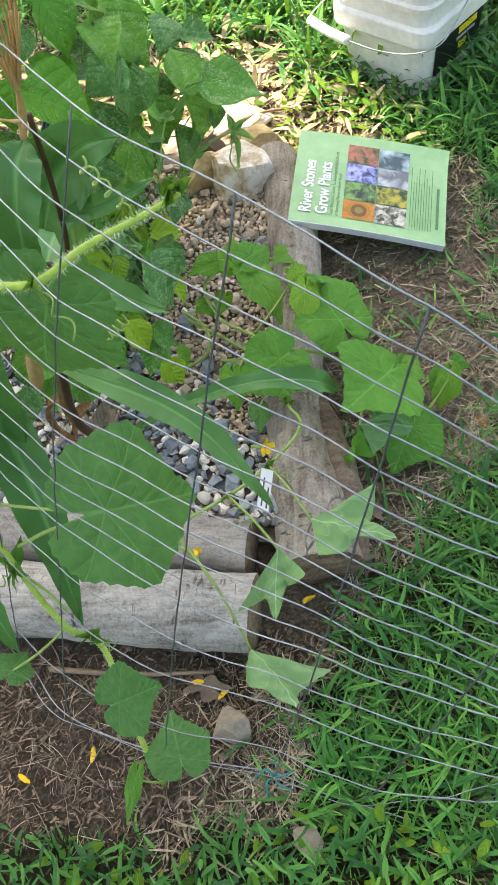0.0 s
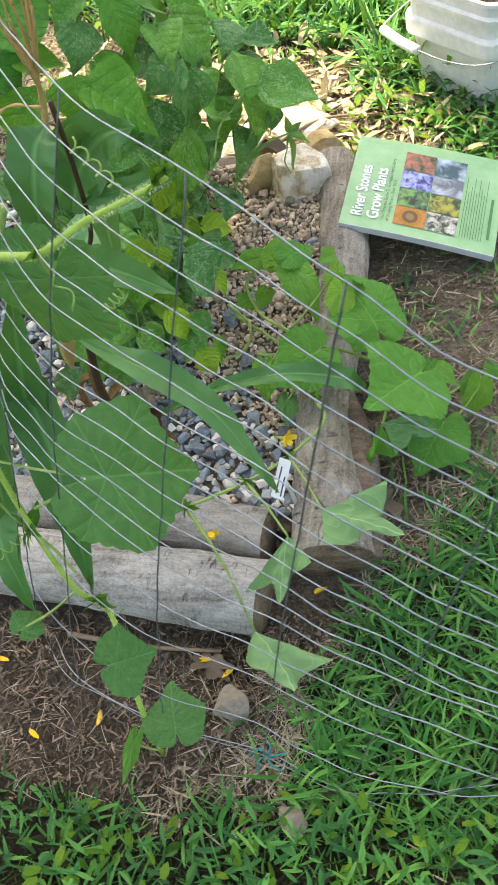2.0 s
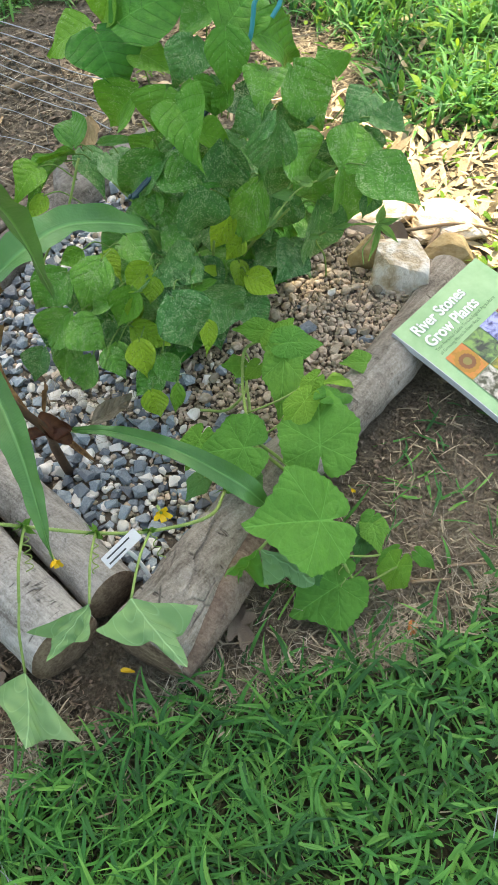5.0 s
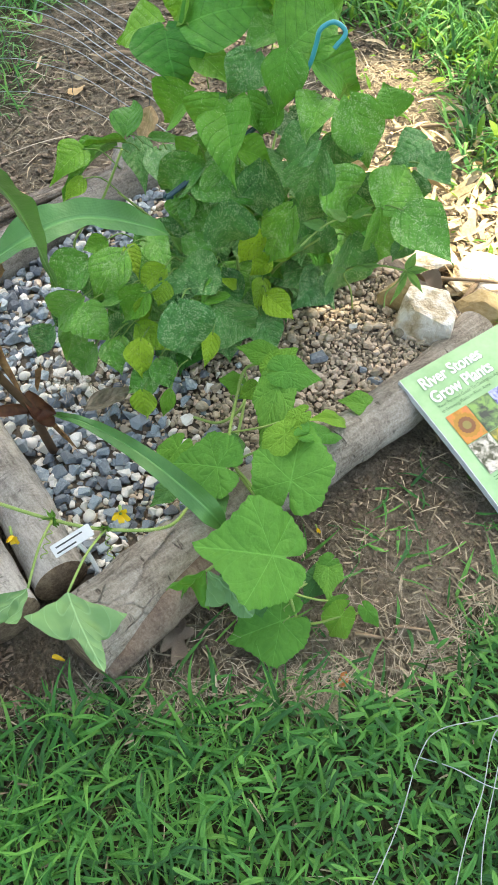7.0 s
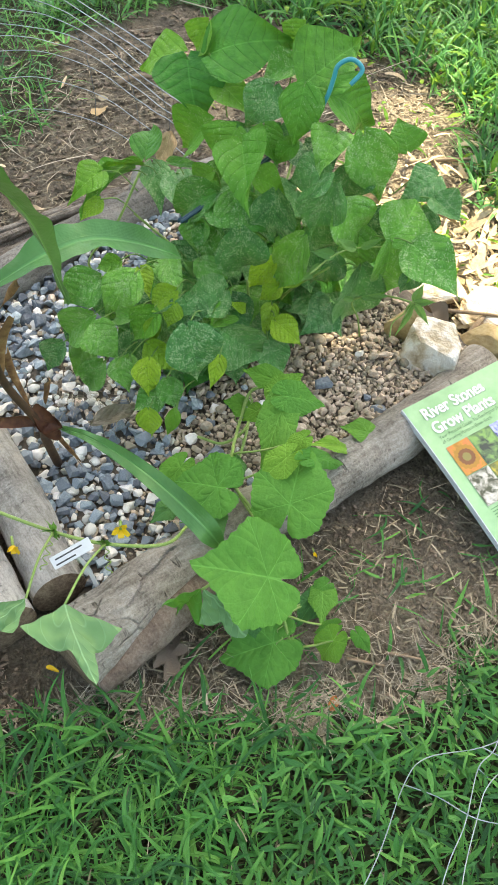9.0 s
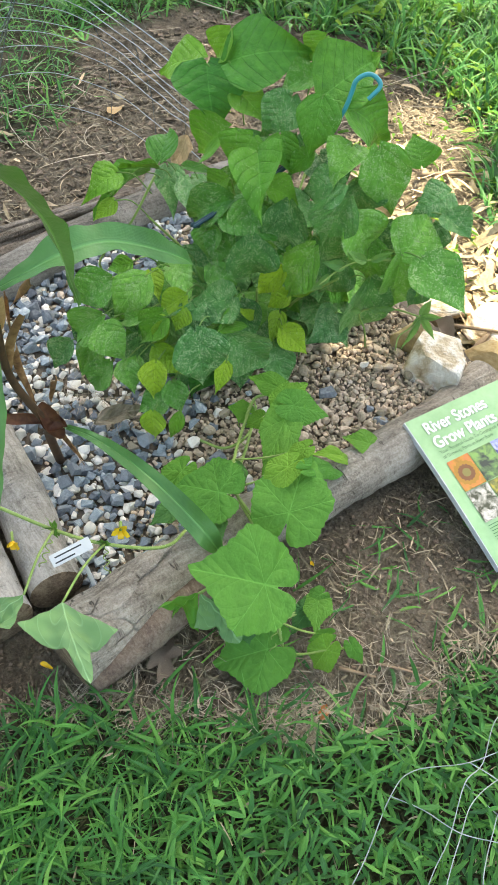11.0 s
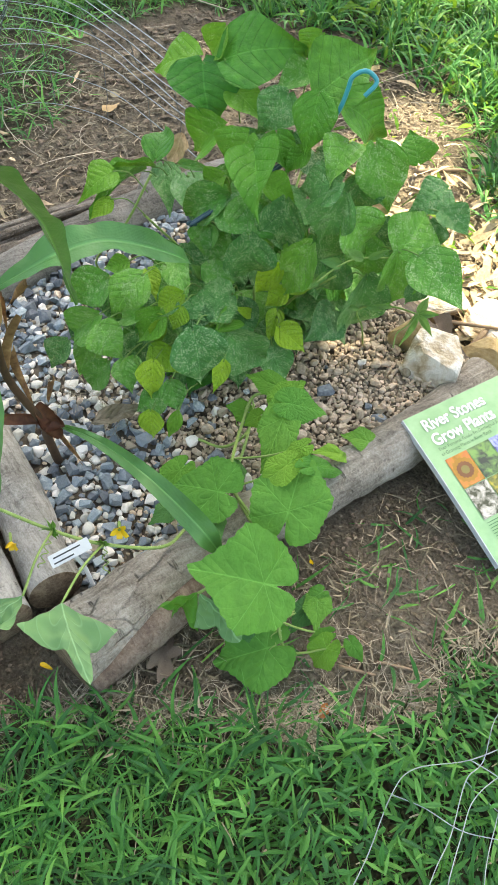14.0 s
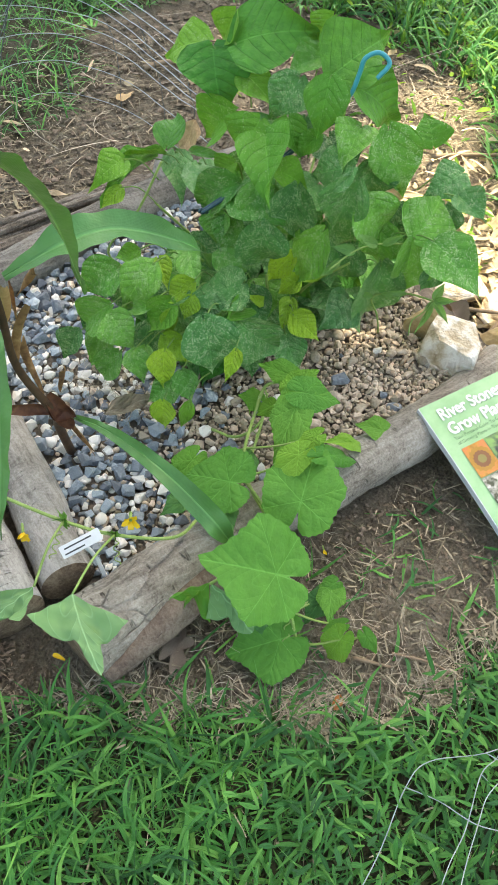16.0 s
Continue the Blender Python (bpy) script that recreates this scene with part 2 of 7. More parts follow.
def bark_mat(name, dark, mid, light, crack=0.5, along=0, plates=0.0, plate_scale=14.0, reach=None, spread=-2.9):
    """Weathered bark: grain along the log, fine slits, and cracked plates (up to the y of reach, where given)."""
    m, n, l, b = nodes_of(name)
    tc = n.new("ShaderNodeTexCoord").outputs["Object"]

    def stretched(x, y, z):
        mp = n.new("ShaderNodeMapping")
        mp.inputs["Scale"].default_value = (x, y, z)
        l.new(tc, mp.inputs[0])
        return mp.outputs[0]

    big = noise_tex(n, l, 9, 6, 0.65, tc, 0.4)
    fine = noise_tex(n, l, 230, 5, 0.75, tc)
    grain = noise_tex(n, l, 14, 4, 0.7, stretched(1, 7, 7) if along == 0 else stretched(7, 1, 7), 0.3)
    line = noise_tex(n, l, 6.5, 2, 0.5, stretched(9, 1, 1) if along == 0 else stretched(1, 9, 1), 0.3)
    thin = maths(n, l, "SMOOTH_MIN", maths(n, l, "MULTIPLY", maths(n, l, "ABSOLUTE", maths(n, l, "SUBTRACT", line, 0.5)), 40.0), 1.0, 0.3)
    spot = maths(n, l, "MINIMUM", maths(n, l, "MAXIMUM", maths(n, l, "MULTIPLY_ADD", noise_tex(n, l, 45, 3, 0.6, tc), 9.0, -5.0), 0.0), 1.0)
    slit = maths(n, l, "MULTIPLY", maths(n, l, "MULTIPLY", maths(n, l, "SUBTRACT", 1.0, thin), spot), crack)
    f = maths(n, l, "ADD", maths(n, l, "MULTIPLY", big, 0.4), maths(n, l, "MULTIPLY_ADD", fine, 0.3, maths(n, l, "MULTIPLY", grain, 0.3)))
    c = ramp(n, l, f, [(0.41, dark), (0.5, mid), (0.59, light)])
    if plates:
        wob = n.new("ShaderNodeVectorMath")
        wob.operation = "ADD"
        l.new(stretched(1.0, 1.7, 1.7) if along == 0 else stretched(1.7, 0.75, 1.7), wob.inputs[0])
        nz = n.new("ShaderNodeTexNoise")
        nz.inputs["Scale"].default_value = 16.0
        l.new(tc, nz.inputs["Vector"])
        sc = n.new("ShaderNodeVectorMath")
        sc.operation = "SCALE"
        sc.inputs["Scale"].default_value = 0.03
        l.new(nz.outputs["Color"], sc.inputs[0])
        l.new(sc.outputs[0], wob.inputs[1])
        vor = n.new("ShaderNodeTexVoronoi")
        vor.feature = "DISTANCE_TO_EDGE"
        vor.inputs["Scale"].default_value = plate_scale
        l.new(wob.outputs[0], vor.inputs["Vector"])
        gap = maths(n, l, "SUBTRACT", 1.0, maths(n, l, "SMOOTH_MIN", maths(n, l, "MULTIPLY", vor.outputs["Distance"], 42.0), 1.0, 0.2))
        where = maths(n, l, "MINIMUM", maths(n, l, "MAXIMUM", maths(n, l, "MULTIPLY_ADD", noise_tex(n, l, 11, 3, 0.6, tc), 7.0, spread), 0.0), 1.0)
        if reach is not None:
            sep = n.new("ShaderNodeSeparateXYZ")
            l.new(tc, sep.inputs[0])
            where = maths(n, l, "MULTIPLY", where, maths(n, l, "MINIMUM", maths(n, l, "MAXIMUM", maths(n, l, "MULTIPLY_ADD", sep.outputs[1], -9.0, 9.0 * reach), 0.0), 1.0))
        slit = maths(n, l, "MAXIMUM", slit, maths(n, l, "MULTIPLY", maths(n, l, "MULTIPLY", gap, where), plates))
    c = mixc(n, l, slit, c, tuple(0.22 * x for x in dark))
    l.new(c, b.inputs["Base Color"])
    b.inputs["Roughness"].default_value = 0.9
    b.inputs["Specular IOR Level"].default_value = 0.2
    h = maths(n, l, "MULTIPLY_ADD", fine, 0.6, maths(n, l, "SUBTRACT", maths(n, l, "MULTIPLY_ADD", grain, 0.6, big), maths(n, l, "MULTIPLY", slit, 1.2)))
    bump(n, l, b, h, 0.8, 0.009)
    return m


BARK_W = bark_mat("pale_weathered_bark", (0.21, 0.19, 0.165), (0.42, 0.40, 0.37), (0.62, 0.60, 0.57), 0.8, 0, 0.14, 52.0)
BARK_S = bark_mat("grey_weathered_bark", (0.19, 0.175, 0.15), (0.36, 0.335, 0.30), (0.52, 0.49, 0.45), 0.6, 0)
BARK_B = bark_mat("dull_grey_bark", (0.10, 0.090, 0.078), (0.215, 0.198, 0.175), (0.33, 0.31, 0.28), 0.6, 1)
BARK_G = bark_mat("grey_bark", (0.160, 0.138, 0.115), (0.33, 0.295, 0.25), (0.50, 0.46, 0.405), 0.8, 1, 0.75, 10.0, 0.34, -2.75)
WOODEND = bark_mat("cut_wood", (0.09, 0.06, 0.04), (0.20, 0.14, 0.095), (0.33, 0.25, 0.17), 0.6)
RAW = bark_mat("bare_brown_wood", (0.10, 0.07, 0.055), (0.19, 0.14, 0.11), (0.30, 0.24, 0.19), 0.3)
GREYWOOD = bark_mat("grey_weathered_wood", (0.08, 0.065, 0.048), (0.215, 0.18, 0.145), (0.37, 0.325, 0.275), 0.8, 1)


# ---- mesh helpers ----
def empty(name, label, category, at=(0, 0, 0), group="", kind=""):
    ob = tagged(new(name), label, category, group, kind)
    ob.location = at
    return ob


def mesh_from(name, verts, faces, uvs=None, smooth=True):
    me = bpy.data.meshes.new(name)
    me.from_pydata([tuple(v) for v in verts], [], [tuple(f) for f in faces])
    if uvs is not None:
        lay = me.uv_layers.new(name="uv")
        idx = np.empty(len(me.loops), dtype=np.int32)
        me.loops.foreach_get("vertex_index", idx)
        lay.data.foreach_set("uv", np.asarray(uvs, dtype=np.float32)[idx].ravel())
    if smooth:
        me.polygons.foreach_set("use_smooth", [True] * len(me.polygons))
    me.update()
    return me


def put(name, me, material, parent=None, label="", m=None):
    ob = new(name, me)
    if material and not me.materials:
        me.materials.append(material)
    if parent:
        ob.parent = parent
        ob.matrix_parent_inverse = Matrix.Translation(parent.location).inverted() if parent.parent is None else parent.matrix_world.inverted()
    if m is not None:
        ob.matrix_basis = m
    if label:
        ob["label"] = label
    return ob


def part(name, bm, material, parent=None, label="", smooth=False, m=None):
    me = bpy.data.meshes.new(name)
    bm.to_mesh(me)
    bm.free()
    if smooth:
        me.polygons.foreach_set("use_smooth", [True] * len(me.polygons))
    return put(name, me, material, parent, label, m)


def spline(points, steps=8):
    """A smooth line (Catmull-Rom) through the points."""
    p = [Vector(q) for q in points]
    p = [2 * p[0] - p[1]] + p + [2 * p[-1] - p[-2]]
    out = []
    for i in range(1, len(p) - 2):
        a, b, c, d = p[i - 1:i + 3]
        for k in range(steps):
            t = k / steps
            out.append(0.5 * (2 * b + (c - a) * t + (2 * a - 5 * b + 4 * c - d) * t * t + (3 * b - a - 3 * c + d) * t ** 3))
    return out + [p[-2]]


def tube(line, radius, sides=6, taper=None, rough=0.0, caps=True, seed=0):
    """Vertices and faces of a tube along a line; radius may follow taper(t)."""
    verts, faces, n = [], [], len(line)
    side = None
    for i, p in enumerate(line):
        d = (line[min(i + 1, n - 1)] - line[max(i - 1, 0)]).normalized()
        if side is None:
            side = d.orthogonal().normalized()
        side = (side - d * side.dot(d)).normalized()
        up = d.cross(side)
        r = radius * (taper(i / (n - 1)) if taper else 1)
        for k in range(sides):
            a = 2 * math.pi * k / sides
            w = side * math.cos(a) + up * math.sin(a)
            rr = r * (1 + rough * noise.noise((p + w * r) * 11 + Vector((seed * 7.3, 0, 0))) + 0.35 * rough * noise.noise((p + w * r) * 45)) if rough else r
            verts.append(p + w * rr)
    for i in range(n - 1):
        for k in range(sides):
            a, b = i * sides + k, i * sides + (k + 1) % sides
            faces.append((a, b, b + sides, a + sides))
    if caps:
        faces.append(tuple(reversed(range(sides))))
        faces.append(tuple(range((n - 1) * sides, n * sides)))
    return verts, faces


def rod(name, points, radius, material, parent=None, label="", sides=6, steps=6, taper=None):
    v, f = tube(spline(points, steps), radius, sides, taper)
    return put(name, mesh_from(name, v, f), material, parent, label)


def ribbons(base, azim, length, width, elev, droop, segs=5, roll=None, tipw=0.05, belly=0.35, bend=None):
    """Many blades at once: vertices, faces and uvs."""
    n = len(base)
    roll = np.zeros(n) if roll is None else roll
    t = np.linspace(0, 1, segs + 1)
    az = azim[:, None] + (0 if bend is None else bend[:, None] * t[None, :]) + np.zeros((n, segs + 1))
    hx, hy = np.cos(az), np.sin(az)
    ang = elev[:, None] - droop[:, None] * t[None, :] ** 1.3
    step = (length / segs)[:, None]

    def run(q):
        return np.concatenate([np.zeros((n, 1)), np.cumsum(q[:, :-1] * step, 1)], 1)

    w = np.where(t < belly, 0.55 + 0.45 * t / belly, 1 - (1 - tipw) * ((t - belly) / (1 - belly)) ** 1.6)
    ww = width[:, None] * 0.5 * w[None, :]
    c = np.stack([base[:, 0:1] + run(np.cos(ang) * hx), base[:, 1:2] + run(np.cos(ang) * hy), base[:, 2:3] + run(np.sin(ang))], -1)
    cr, sr = np.cos(roll)[:, None], np.sin(roll)[:, None]
    off = np.stack([-hy * cr * ww, hx * cr * ww, sr * ww], -1)
    low = 2 * (segs + 1)
    v = np.stack([c - off, c + off], 2).reshape(n * low, 3)
    v[:, 2] = np.maximum(v[:, 2], 0.001)
    i = np.arange(n)[:, None] * low + 2 * np.arange(segs)[None, :]
    f = np.stack([i, i + 1, i + 3, i + 2], -1).reshape(-1, 4)
    uv = np.stack([np.tile([0.0, 1.0], n * (segs + 1)), np.tile(np.repeat(t, 2), n)], -1)
    return v, f, uv


def big_mesh(name, v, f, uv=None, smooth=True):
    me = bpy.data.meshes.new(name)
    me.vertices.add(len(v))
    me.vertices.foreach_set("co", np.asarray(v, dtype=np.float32).ravel())
    k = f.shape[1]
    me.loops.add(f.size)
    me.loops.foreach_set("vertex_index", np.asarray(f, dtype=np.int32).ravel())
    me.polygons.add(len(f))
    me.polygons.foreach_set("loop_start", np.arange(0, f.size, k, dtype=np.int32))
    if smooth:
        me.polygons.foreach_set("use_smooth", np.ones(len(f), dtype=bool))
    if uv is not None:
        lay = me.uv_layers.new(name="uv")
        lay.data.foreach_set("uv", np.asarray(uv, dtype=np.float32)[f.ravel()].ravel())
    me.update(calc_edges=True)
    me.validate()
    return me


# ---- ground ----
def smooth01(x):
    x = np.clip(x, 0, 1)
    return x * x * (3 - 2 * x)


def wobble(x, y):
    return 0.5 * np.sin(x * 17 + 1.3 * np.sin(y * 11)) * np.sin(y * 14 + 1.7 * np.sin(x * 9)) + 0.5 * np.sin(x * 41 + y * 23) * np.sin(y * 37 - x * 19)


LATTICE = np.random.default_rng(77).uniform(-1, 1, (256, 256))


def lumps(x, y, k):
    """Smooth random ups and downs, k to the metre."""
    u, v = np.asarray(x) * k + 500.3, np.asarray(y) * k + 500.7
    i, j = np.floor(u).astype(int), np.floor(v).astype(int)
    a, b = u - i, v - j
    a, b = a * a * (3 - 2 * a), b * b * (3 - 2 * b)
    g = lambda p, q: LATTICE[p % 256, q % 256]
    return (g(i, j) * (1 - a) + g(i + 1, j) * a) * (1 - b) + (g(i, j + 1) * (1 - a) + g(i + 1, j + 1) * a) * b


def lawn(x, y):
    """How much grass grows at a place, 0 to 1."""
    edge = np.interp(y, [-0.2, 0.02, 0.15, 0.33, 0.54, 0.70, 1.0, 1.15, 1.3], [0.02, 0.09, 0.170, 0.325, 0.410, 0.43, 0.40, 0.28, 0.10])
    right = smooth01((x - edge + 0.07 * wobble(x, y) + 0.03 * lumps(x, y, 30)) / 0.14 + 0.5)
    front = smooth01((-0.155 - y + 0.04 * wobble(x, y)) / 0.07 + 0.5)
    rim = np.interp(x, [-2.0, -1.6, -1.2, -0.9, -0.7, -0.5, -0.3, -0.1, 0.1, 0.3], [1.4, 1.62, 1.82, 1.88, 1.76, 1.60, 1.52, 1.58, 1.48, 1.16])
    back = smooth01((y - rim + 0.08 * wobble(x, y)) / 0.14 + 0.5) * (0.75 + 0.25 * wobble(x * 0.6, y * 0.6))
    left = smooth01((-1.22 - x - 0.5 * smooth01((y - 0.8) / 0.4) + 0.06 * wobble(x, y)) / 0.15 + 0.5) * 0.8
    away = smooth01((np.maximum(np.abs(x + 0.45) / 1.75, np.abs(y - 0.95) / 1.65) - 0.92) / 0.15)
    return np.maximum(np.maximum(np.maximum(right, front), np.maximum(back, left)), away)


def relief(x, y):
    h = 0.006 * lumps(x, y, 9) + 0.004 * lumps(x, y, 24) + (0.003 + 0.003 * smooth01((-0.7 - x) / 0.1)) * lumps(x, y, 55)
    return h * np.exp(-((x + 0.2) ** 2 + (y - 0.6) ** 2) / 16) - 0.004


near_x, near_y = np.arange(-2.2, 1.2, 0.010), np.arange(-0.7, 2.6, 0.010)
far = np.array([0.1, 0.3, 0.8, 2, 5, 12, 30, 80, 200])
gx = np.concatenate([near_x[0] - far[::-1], near_x, near_x[-1] + far])
gy = np.concatenate([near_y[0] - far[::-1], near_y, near_y[-1] + far])
X, Y = np.meshgrid(gx, gy)
Z = relief(X, Y)
W = len(gx)
gi = (np.arange(len(gy) - 1)[:, None] * W + np.arange(W - 1)[None, :]).ravel()
ground_me = big_mesh("ground", np.stack([X, Y, Z], -1).reshape(-1, 3), np.stack([gi, gi + 1, gi + W + 1, gi + W], -1))
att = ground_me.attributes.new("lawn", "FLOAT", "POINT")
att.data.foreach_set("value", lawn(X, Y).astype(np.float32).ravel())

def meadow(x, y):
    """The lawn beyond the garden, 0 to 1."""
    return smooth01((np.maximum(np.abs(x + 0.45) / 1.75, np.abs(y - 0.95) / 1.65) - 0.95) / 0.3)


att = ground_me.attributes.new("meadow", "FLOAT", "POINT")
att.data.foreach_set("value", meadow(X, Y).astype(np.float32).ravel())
# dark brown front soil; its right end is shadow put into the colour
att = ground_me.attributes.new("dark_soil_shade", "FLOAT", "POINT")
att.data.foreach_set("value", (smooth01((0.17 - Y) / 0.1) * smooth01((0.20 - X + 0.05 * wobble(X, Y)) / 0.1) * smooth01((X + 1.1) / 0.2) * smooth01((Y + 0.6) / 0.2)).astype(np.float32).ravel())


def soil_mat():
    m, n, l, b = nodes_of("soil")
    tc = n.new("ShaderNodeTexCoord").outputs["Object"]
    big, mid, fine = noise_tex(n, l, 5, 4, 0.6, tc), noise_tex(n, l, 45, 5, 0.7, tc), noise_tex(n, l, 220, 4, 0.7, tc)
    f = maths(n, l, "ADD", maths(n, l, "MULTIPLY", big, 0.3), maths(n, l, "MULTIPLY_ADD", fine, 0.35, maths(n, l, "MULTIPLY", mid, 0.35)))
    c = ramp(n, l, f, [(0.37, (0.060, 0.046, 0.032)), (0.5, (0.195, 0.160, 0.116)), (0.64, (0.38, 0.325, 0.248))])
    # green-brown under the grass, darkened to paint in shade between the blades
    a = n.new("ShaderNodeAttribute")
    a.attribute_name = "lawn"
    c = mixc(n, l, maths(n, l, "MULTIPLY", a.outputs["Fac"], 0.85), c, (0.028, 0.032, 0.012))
    a = n.new("ShaderNodeAttribute")
    a.attribute_name = "meadow"
    c = mixc(n, l, a.outputs["Fac"], c, ramp(n, l, f, [(0.4, (0.020, 0.062, 0.013)), (0.6, (0.055, 0.130, 0.030))]))
    # darker brown front soil, with the shadow by the log end painted in
    a = n.new("ShaderNodeAttribute")
    a.attribute_name = "dark_soil_shade"
    c = mixc(n, l, maths(n, l, "MULTIPLY", a.outputs["Fac"], 0.55), c, (0.035, 0.024, 0.018))
    l.new(c, b.inputs["Base Color"])
    b.inputs["Roughness"].default_value = 0.95
    b.inputs["Specular IOR Level"].default_value = 0.15
    bump(n, l, b, maths(n, l, "MULTIPLY_ADD", mid, 1.0, fine), 1.0, 0.014)
    return m


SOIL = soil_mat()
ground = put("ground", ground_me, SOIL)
tagged(ground, "brown garden soil with patches of lawn around the bed", "ground", kind="structure")


# ---- logs round the bed ----
def log(name, points, radius, material, label, seed=0, taper=None, flat=0.0):
    base = points[0]
    thing = empty(name, label, "log", (base[0], base[1], 0), "logs round the bed")
    line = spline(points, 26)
    v, f = tube(line, radius, 28, taper, 0.10 + flat, False, seed)
    put("bark", mesh_from("bark", v, f), material, thing)
    for ring, d in ((v[:28], line[0] - line[1]), (v[-28:], line[-1] - line[-2])):
        c = sum(ring, Vector()) / 28
        d = d.normalized()
        ev = [p.copy() for p in ring] + [c + (p - c) * 0.82 + d * (0.004 + 0.002 * noise.noise(p * 60)) for p in ring] + [c + (p - c) * 0.4 + d * 0.006 for p in ring] + [c + d * 0.005]
        ef = [(28 * r + k, 28 * r + (k + 1) % 28, 28 * r + 28 + (k + 1) % 28, 28 * r + 28 + k) for r in range(2) for k in range(28)]
        ef += [(56 + k, 56 + (k + 1) % 28, 84) for k in range(28)]
        put("cut_end", mesh_from("cut_end", ev, ef), WOODEND, thing, "dark weathered sawn end")
    return thing


log("log", [(-0.80, 0.165, 0.050), (-0.45, 0.158, 0.052), (-0.2, 0.140, 0.054), (0.008, 0.120, 0.050)], 0.052, BARK_W, "pale weathered log with cracked bark lying on the soil", 1)
log("log", [(-0.80, 0.275, 0.045), (-0.45, 0.262, 0.047), (-0.2, 0.245, 0.048), (0.000, 0.218, 0.046)], 0.041, BARK_S, "slimmer grey log along the inner front edge of the bed", 2)
right_log = log("log", [(0.098, 0.185, 0.050), (0.082, 0.30, 0.055), (0.062, 0.45, 0.054), (0.066, 0.66, 0.050), (0.055, 0.85, 0.036), (0.018, 1.07, 0.034)], 0.048, BARK_G, "brown-grey log with split bark along the side of the bed", 3, flat=0.08,
    taper=lambda t: 1.12 - 0.2 * min(1, t * 3))
back_log = log("log", [(-0.64, 0.30, 0.05), (-0.685, 0.50, 0.052), (-0.725, 0.72, 0.055), (-0.745, 0.90, 0.05), (-0.76, 1.08, 0.045)], 0.044, BARK_B, "grey crooked log along the far side of the bed", 4)
rod("branch_stub", [(-0.735, 0.80, 0.075), (-0.775, 0.835, 0.10), (-0.80, 0.85, 0.105)], 0.022, BARK_B, back_log, sides=10, taper=lambda t: 1 - 0.35 * t)
# broken sheet of bark over the near end of the side log
line = spline([(0.098, 0.187, 0.050), (0.092, 0.23, 0.052), (0.082, 0.30, 0.055), (0.070, 0.38, 0.055)], 30)
v, f = tube(line, 0.0545, 110, lambda t: 1.0 - 0.085 * t, 0.18, False, 3)


def barked(p):
    """True where the bark still holds: all round at the end, then only on the far side."""
    c = min(line, key=lambda q: abs(q.y - p.y))
    a = math.degrees(math.atan2(p.z - c.z, c.x - p.x))
    ragged = 9 * noise.noise(p * 70) + 14 * noise.noise(p * 25)
    return 15 < a < (158 if p.y < 0.245 else 110 - 190 * (p.y - 0.245)) + ragged


keep = [q for q in f if all(barked(v[i]) for i in q)]
used = sorted({i for q in keep for i in q})
slot = {i: k for k, i in enumerate(used)}
put("bark_sheet", mesh_from("bark_sheet", [v[i] for i in used], [[slot[i] for i in q] for q in keep]), BARK_G, right_log, "broken grey bark")
# peeled strip of bark on the side log
v, f = tube(spline([(0.150, 0.195, 0.040), (0.136, 0.28, 0.050), (0.114, 0.38, 0.060), (0.100, 0.46, 0.066)], 14), 0.016, 10, lambda t: 0.35 + 1.3 * math.sin(math.pi * min(1, 0.12 + 0.85 * t)) ** 0.8, 0.3, True, 5)
put("peeled_bark", mesh_from("peeled_bark", v, f), RAW, right_log, "raw brown wood where bark has peeled")


# split, weathered timber beside the far log
plank = empty("split_timber", "split grey weathered timber lying beside the far log", "timber", (-0.8, 0.5, 0))
for k, (dx, dz, r) in enumerate(((0, 0.018, 0.016), (-0.026, 0.018, 0.015), (-0.052, 0.016, 0.013), (-0.012, 0.038, 0.010), (-0.040, 0.036, 0.009), (-0.074, 0.012, 0.010))):
    pts = [(-0.792 + dx - 0.03 * q + 0.012 * math.sin(5 * q + k), 0.30 + 0.62 * q, dz + 0.004 * math.sin(7 * q + k)) for q in (0, 0.25, 0.5, 0.75, 1 - 0.07 * k)]
    v, f = tube(spline(pts, 12), r, 9, lambda t: 1 - 0.5 * t ** 4, 0.35, True, 8 + k)
    put("splinter", mesh_from("splinter", v, f, smooth=False), GREYWOOD, plank)


# ---- stones ----
def chip(seed, flat=0.55, sharp=True):
    """A broken stone about 1 across."""
    rnd = random.Random(seed)
    bm = bmesh.new()
    for _ in range(11 if sharp else 15):
        d = Vector((rnd.gauss(0, 1), rnd.gauss(0, 1), rnd.gauss(0, 1))).normalized() * (0.5 * rnd.uniform(0.8, 1))
        bm.verts.new((d.x, d.y * rnd.uniform(0.7, 0.9), d.z * flat))
    r = bmesh.ops.convex_hull(bm, input=bm.verts)
    bmesh.ops.delete(bm, geom=list({g for g in r["geom_interior"] + r["geom_unused"] if isinstance(g, bmesh.types.BMVert)}), context="VERTS")
    bmesh.ops.dissolve_limit(bm, angle_limit=0.35, verts=bm.verts[:], edges=bm.edges[:])
    bmesh.ops.bevel(bm, geom=bm.edges[:], offset=0.022, segments=1, affect="EDGES")
    for vtx in bm.verts:
        vtx.co *= 1 + 0.10 * noise.noise(vtx.co * 4 + Vector((seed, 0, 0)))
    return bm


